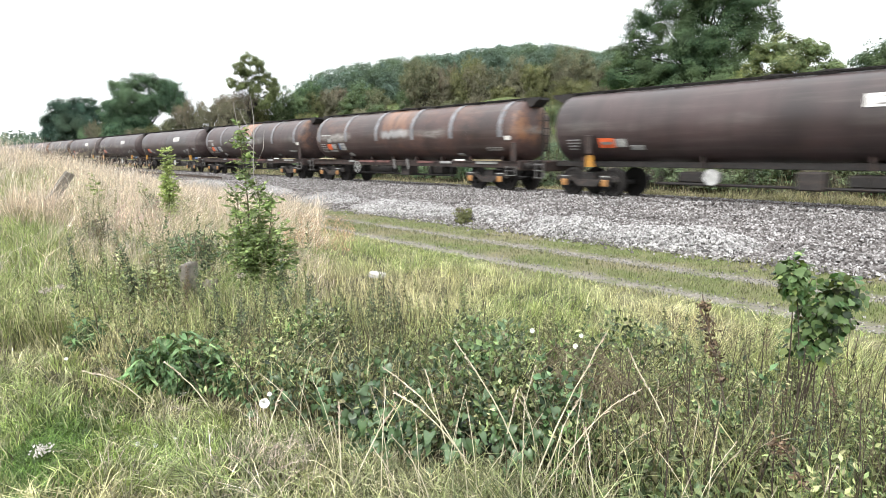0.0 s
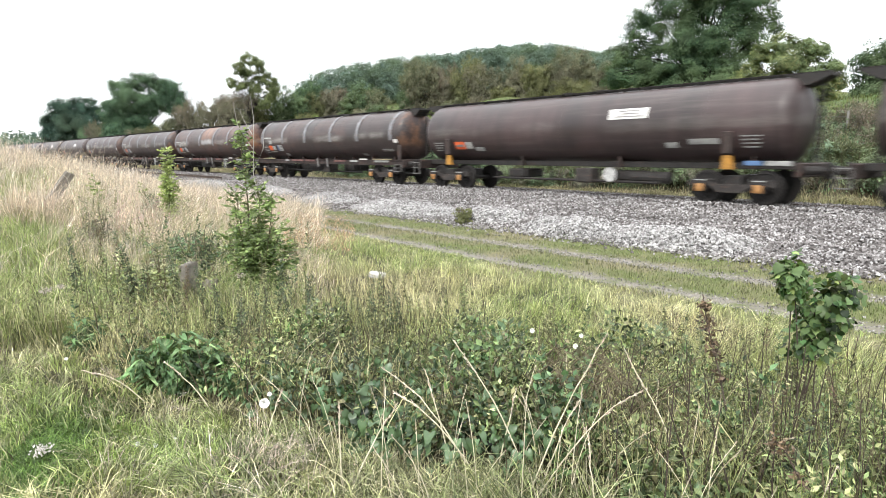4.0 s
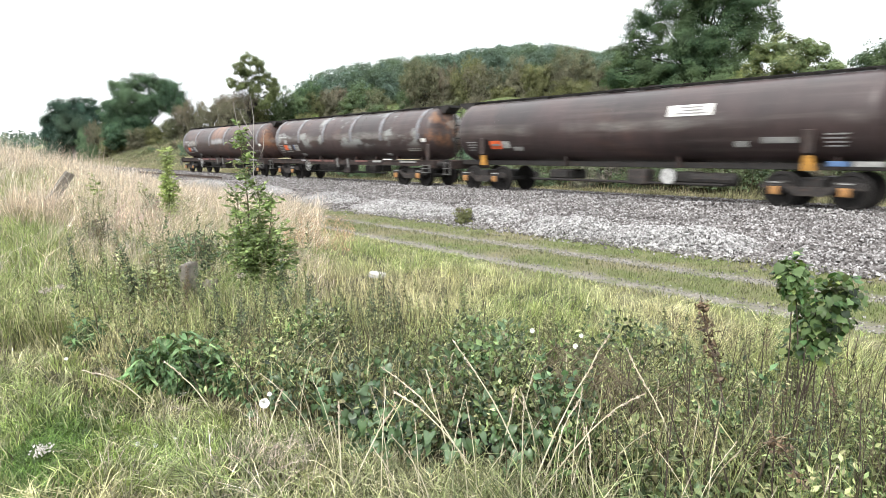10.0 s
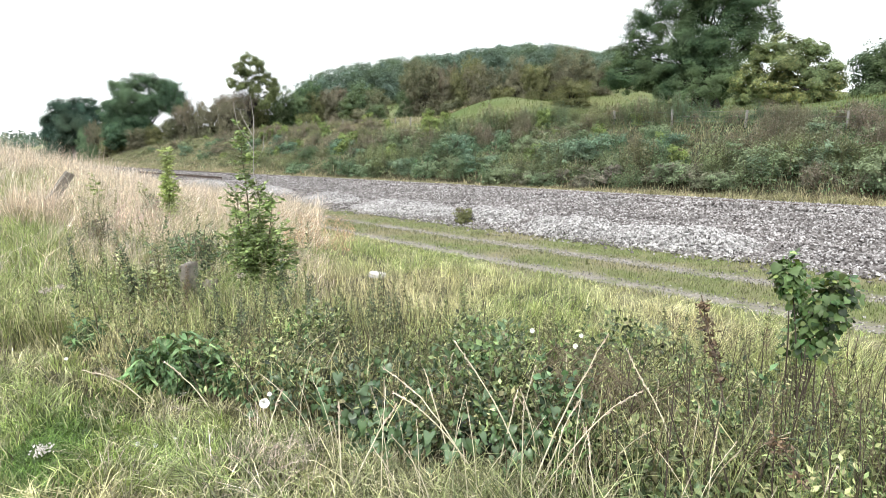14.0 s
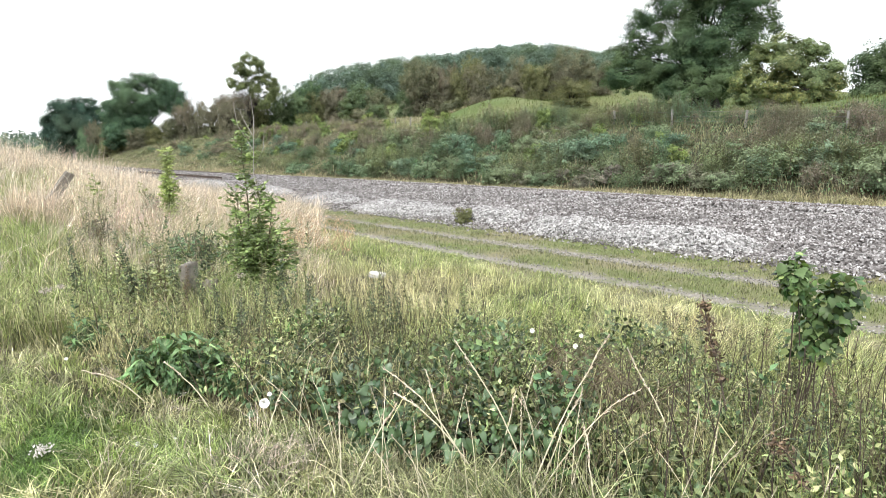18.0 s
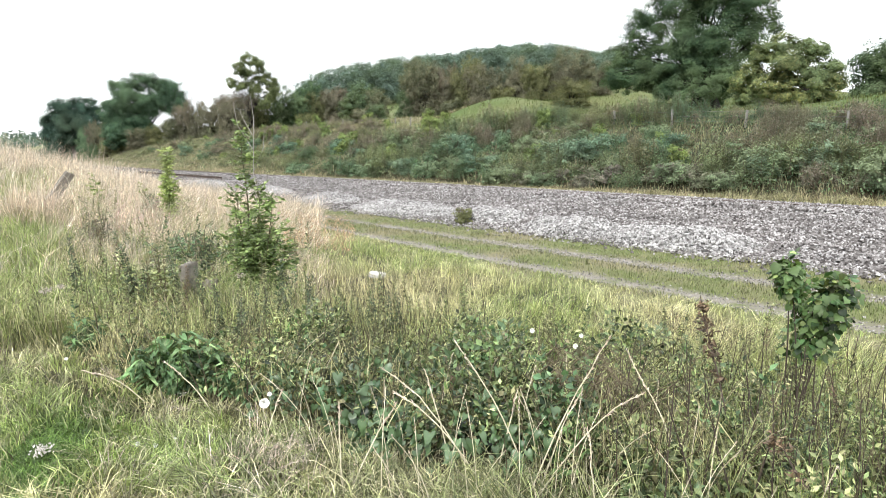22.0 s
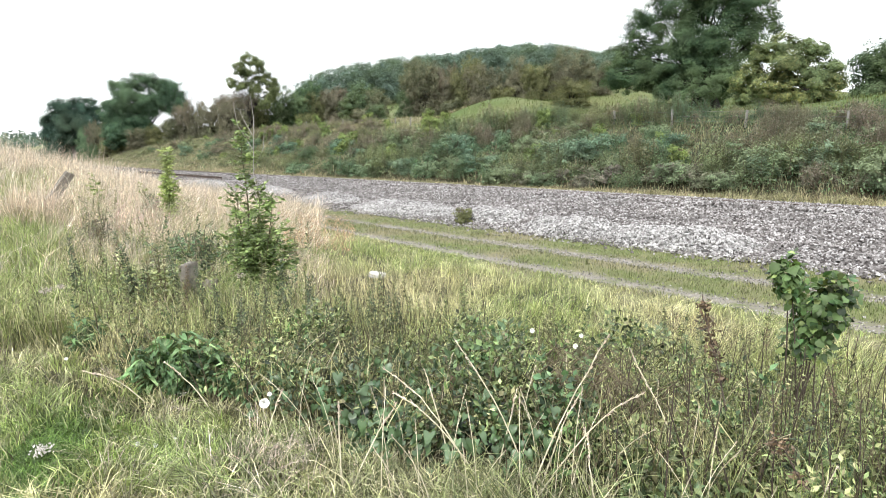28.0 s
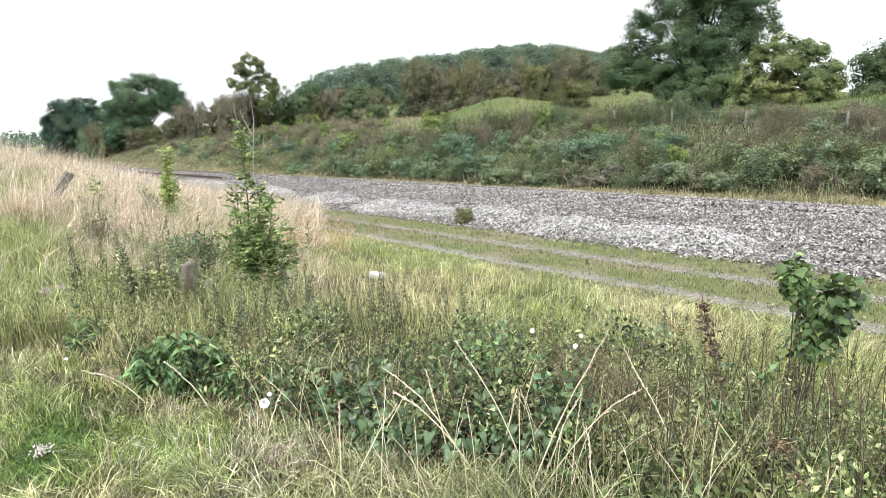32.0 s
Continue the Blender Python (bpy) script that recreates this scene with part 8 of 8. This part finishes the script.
def build_small_things():
    r = np.random.default_rng(121)
    # two old fence posts

    def post(name, x, y, h, w, m_lean, label, lichen):
        root = tagged(new(name), label, "post")
        root.matrix_basis = pose(x, y, float(ground_z(x, y)) - 0.15) @ m_lean
        bm = bmesh.new()
        box(bm, -w / 2, w / 2, -w / 2, w / 2, 0, h, 0.012)
        bmesh.ops.subdivide_edges(bm, edges=bm.edges[:], cuts=3, use_grid_fill=True)
        for v in bm.verts:
            taper = 1.0 - 0.22 * max(v.co.z / h - 0.5, 0.0)
            v.co = Vector((v.co.x * taper + r.normal(0, 0.007), v.co.y * taper + r.normal(0, 0.007), v.co.z + (0.35 * v.co.x if v.co.z > h * 0.9 else 0.0) + r.normal(0, 0.012)))
        part("shaft", bm, M_POST, root)
        if lichen:
            bm = bmesh.new()
            bmesh.ops.create_icosphere(bm, subdivisions=2, radius=0.5)
            for v in bm.verts:
                v.co = Vector((v.co.x * w * 0.62 + 0.01, v.co.y * w * 0.6, h + 0.002 + 0.35 * v.co.x * w * 0.62 + max(v.co.z, -0.1) * 0.03)) + Vector((r.normal(0, 0.006), r.normal(0, 0.006), r.normal(0, 0.004)))
            part("lichen_cap", bm, M_PALEPOST, root, "pale lichen crust")
    post("wooden_post", -14.27, 1.80, 1.32, 0.16, Matrix.Rotation(radians(38), 4, Vector((-0.752, 0.659, 0))), "leaning grey weathered stump of a fence post", False)
    x, y = around(18.0, 6.9)
    post("wooden_post", x, y, 0.70, 0.15, Euler((radians(4), radians(9), radians(20))).to_matrix().to_4x4(), "short grey weathered post with lichen in the weeds", True)
    x, y = around(19.0, 6.75)
    post("wooden_post", x, y, 0.52, 0.13, Euler((radians(-5), radians(12), radians(50))).to_matrix().to_4x4(), "broken grey stump of a post among weeds", False)
    # pale slab in the meadow
    bm = bmesh.new()
    box(bm, -0.115, 0.115, -0.07, 0.07, 0, 0.07, 0.02)
    bmesh.ops.subdivide_edges(bm, edges=bm.edges[:], cuts=2, use_grid_fill=True)
    for v in bm.verts:
        v.co += Vector((r.normal(0, 0.005), r.normal(0, 0.005), r.normal(0, 0.005)))
    ob = part("pale_slab", bm, M_SLAB, None)
    ob.matrix_basis = pose(-6.85, 4.78, float(ground_z(-6.85, 4.78)) + 0.05, 6, 4, 35)
    tagged(ob, "pale broken slab lying on the meadow grass", "stone")
    # green tuft at the foot of the heaps
    fm, sm = bush_mesh("tuft", LEAF_OLIVE, 1500, 0.05, 0.5, 0.27, 7)
    root = tagged(new("weed_tuft"), "small bushy green weed at the ballast edge", "weed")
    root.location = (-12.2, 11.45, float(ground_z(-12.2, 11.45)) - 0.02)
    put("foliage", fm, root)
    put("stem", sm, root)["kind"] = "stuff"
    shape = heart_leaf()[0] * np.array([1.0, 0.62, 0.9]), heart_leaf()[1]
    for b, d, s in ((16.0, 4.62, 1.0), (17.6, 4.5, 0.95), (19.6, 4.45, 0.8), (21.4, 4.3, 0.75), (10.2, 5.6, 0.7)):
        x, y = around(b, d)
        root = tagged(new("nettle_bush"), "fresh green nettle bush with drooping pointed leaves", "nettles", "nettle bushes")
        root.matrix_basis = pose(x, y, float(ground_z(x, y)) - 0.02) @ Matrix.Diagonal((s, s, s, 1))
        for i in range(13):
            a, q = r.uniform(0, 6.283), r.uniform(0.02, 0.2)
            top = np.array([math.cos(a) * q * 1.3, math.sin(a) * q * 1.3, 0.5 - 0.9 * q + r.normal(0, 0.05)])
            t = np.linspace(0, 1, 5)[:, None]
            p = np.array([[math.cos(a) * q * 0.6, math.sin(a) * q * 0.6, 0.0]]) * (1 - t) + top * t
            V, F = tubes([(p, np.linspace(0.005, 0.003, 5))], 4)
            stalk = put("stalk", mesh_np("stalk", V, F, M_GREENSTEM), root)
            n = 24
            u = r.uniform(0.25, 1.0, n)
            P = np.stack([np.interp(u * 4, np.arange(5), p[:, k]) for k in range(3)], 1)
            c = r.uniform(0, 6.283, n)
            D = np.stack([np.cos(c), np.sin(c), np.full(n, -0.35)], 1) + r.normal(0, 0.15, (n, 3))
            V, F = scatter_mesh(shape, P + unit(D) * 0.02, D, np.array([[0.0, 0.0, 1.0]]) + r.normal(0, 0.25, (n, 3)), r.uniform(0.055, 0.10, n))
            put("foliage", mesh_np("foliage", V, F, LEAF_FRESHNETTLE), stalk)
    # white bindweed flowers
    bm = bmesh.new()
    prof = [(0.0, 0.06), (0.3, 0.09), (0.6, 0.16), (0.85, 0.34), (1.0, 0.62), (0.98, 0.7)]
    seg = 15
    rings = []
    for z, q in prof:
        rings.append([bm.verts.new((math.cos(a) * q * (1 + 0.06 * math.cos(5 * a)), math.sin(a) * q * (1 + 0.06 * math.cos(5 * a)), z)) for a in [i * 2 * math.pi / seg for i in range(seg)]])
    for p, q in zip(rings, rings[1:]):
        for i in range(seg):
            j = (i + 1) % seg
            bm.faces.new((p[i], p[j], q[j], q[i]))
    me = bpy.data.meshes.new("bindweed_flower")
    bm.to_mesh(me)
    bm.free()
    me.materials.append(M_PETAL)
    for b, d, up, s in ((24.1, 3.55, 0.23, 0.042), (24.6, 3.58, 0.27, 0.02), (13.2, 3.62, 0.08, 0.019), (14.6, 3.55, 0.08, 0.018), (16.2, 3.6, 0.08, 0.013), (8.5, 5.1, 0.12, 0.018), (53.9, 4.6, 0.36, 0.028), (54.4, 4.7, 0.42, 0.024), (49.8, 5.0, 0.36, 0.03), (71.0, 3.6, 0.2, 0.018)):
        x, y = around(b, d)
        ob = tagged(put("bindweed_flower", me, m=pose(x, y, float(ground_z(x, y)) + up, 0, 0, 0) @ look((0, 0, 0), (x, y, -0.6)).to_3x3().to_4x4() @ Matrix.Diagonal((s, s, s, 1))), "white trumpet flower of bindweed among leaves", "flower", "bindweed flowers")
    # flower and seed heads in the grass of the bank
    for name, mat, lab, n, b0, b1, d0, d1, h0, h1, size in (("willowherb_heads", LEAF_PINK, "faded pink willowherb flower heads", 520, 13.0, 17.0, 9, 13, 0.45, 0.75, 0.022), ("sorrel_heads", LEAF_RED, "reddish sorrel seed heads in the dry grass", 2400, 26.5, 33, 8.5, 12.5, 0.3, 0.62, 0.024)):
        c = r.uniform(0, 1, (n // 12, 2)).repeat(12, 0)
        m = len(c)
        b, d = b0 + (b1 - b0) * c[:, 0] + r.normal(0, 0.15, m), d0 + (d1 - d0) * c[:, 1] + r.normal(0, 0.04, m)
        x, y = around(b, d)
        P = rooted(x, y, r.uniform(h0, h1, m))
        V, F = leaf_quads(P, r.normal(size=(m, 3)), r.normal(size=(m, 3)), r.uniform(0.6, 1.3, m) * size, r.uniform(0.5, 0.9, m) * size)
        tagged(put(name, mesh_np(name, V, F, mat)), lab, "wild flowers", kind="stuff")


def build_fluff():
    """Pale seed fluff and umbels caught in the grass."""
    r = np.random.default_rng(131)
    for b, d, up, s, lab in ((6.2, 3.72, 0.09, 0.055, "tuft of white seed fluff caught in the grass"), (7.6, 6.6, 0.42, 0.06, "pale pinkish umbel over the grass"), (8.6, 6.9, 0.38, 0.04, "pale pinkish umbel over the grass"), (22.5, 6.6, 0.42, 0.05, "pale pinkish umbel over the grass")):
        x, y = around(b, d)
        root = tagged(new("seed_fluff"), lab, "seed head")
        root.location = (x, y, float(ground_z(x, y)))
        n = 110
        P = r.normal(0, 1, (n, 3)) * np.array([s, s, s * 0.35]) * 0.5 + np.array([0, 0, up])
        V, F = leaf_quads(P, r.normal(size=(n, 3)), r.normal(size=(n, 3)), r.uniform(0.01, 0.026, n), r.uniform(0.005, 0.013, n))
        put("fluff", mesh_np("fluff", V, F, M_FLUFF if up < 0.2 else M_UMBEL), root)
        V, F = tubes([(np.array([[0, 0, -0.02], [0.004, 0, up * 0.6], [0, 0, up]]), np.array([0.002, 0.002, 0.0015]))], 4)
        put("stem", mesh_np("stem", V, F, M_GREENSTEM), root)


build_stalks()
build_fluff()
build_saplings()
build_straws()
build_small_things()
# ---- what moves ----
def motions():
    times = [0.5 * i for i in range(0, 27)] + [14.5 + 2.5 * i for i in range(8)]
    for k, w in enumerate(WAGONS):
        walk(w, [(t, pose(train_place(k, t), TRACK_Y, 0)) for t in times])
        for ob in w.children:
            if ob.name.startswith("wheelset"):
                x = ob.location.x
                walk(ob, [(f / FPS, pose(x, 0, WHEEL_R) @ Matrix.Rotation(run(f / FPS) / WHEEL_R % (2 * math.pi), 4, "Y")) for f in range(0, 961)])
    # wind: things rock a little about their feet
    for ob, amount, period, phase in SWAY:
        rest = ob.matrix_basis.copy()
        rows = []
        for i in range(65):
            t = i * 0.5
            a = amount * (math.sin(6.283 * t / period + phase) + 0.6 * math.sin(6.283 * t / (period * 2.7) + phase * 2))
            rows.append((t, Matrix.Translation(rest.translation) @ pose(0, 0, 0, a * 0.4, a, 0) @ Matrix.Translation(-rest.translation) @ rest))
        walk(ob, rows)


motions()
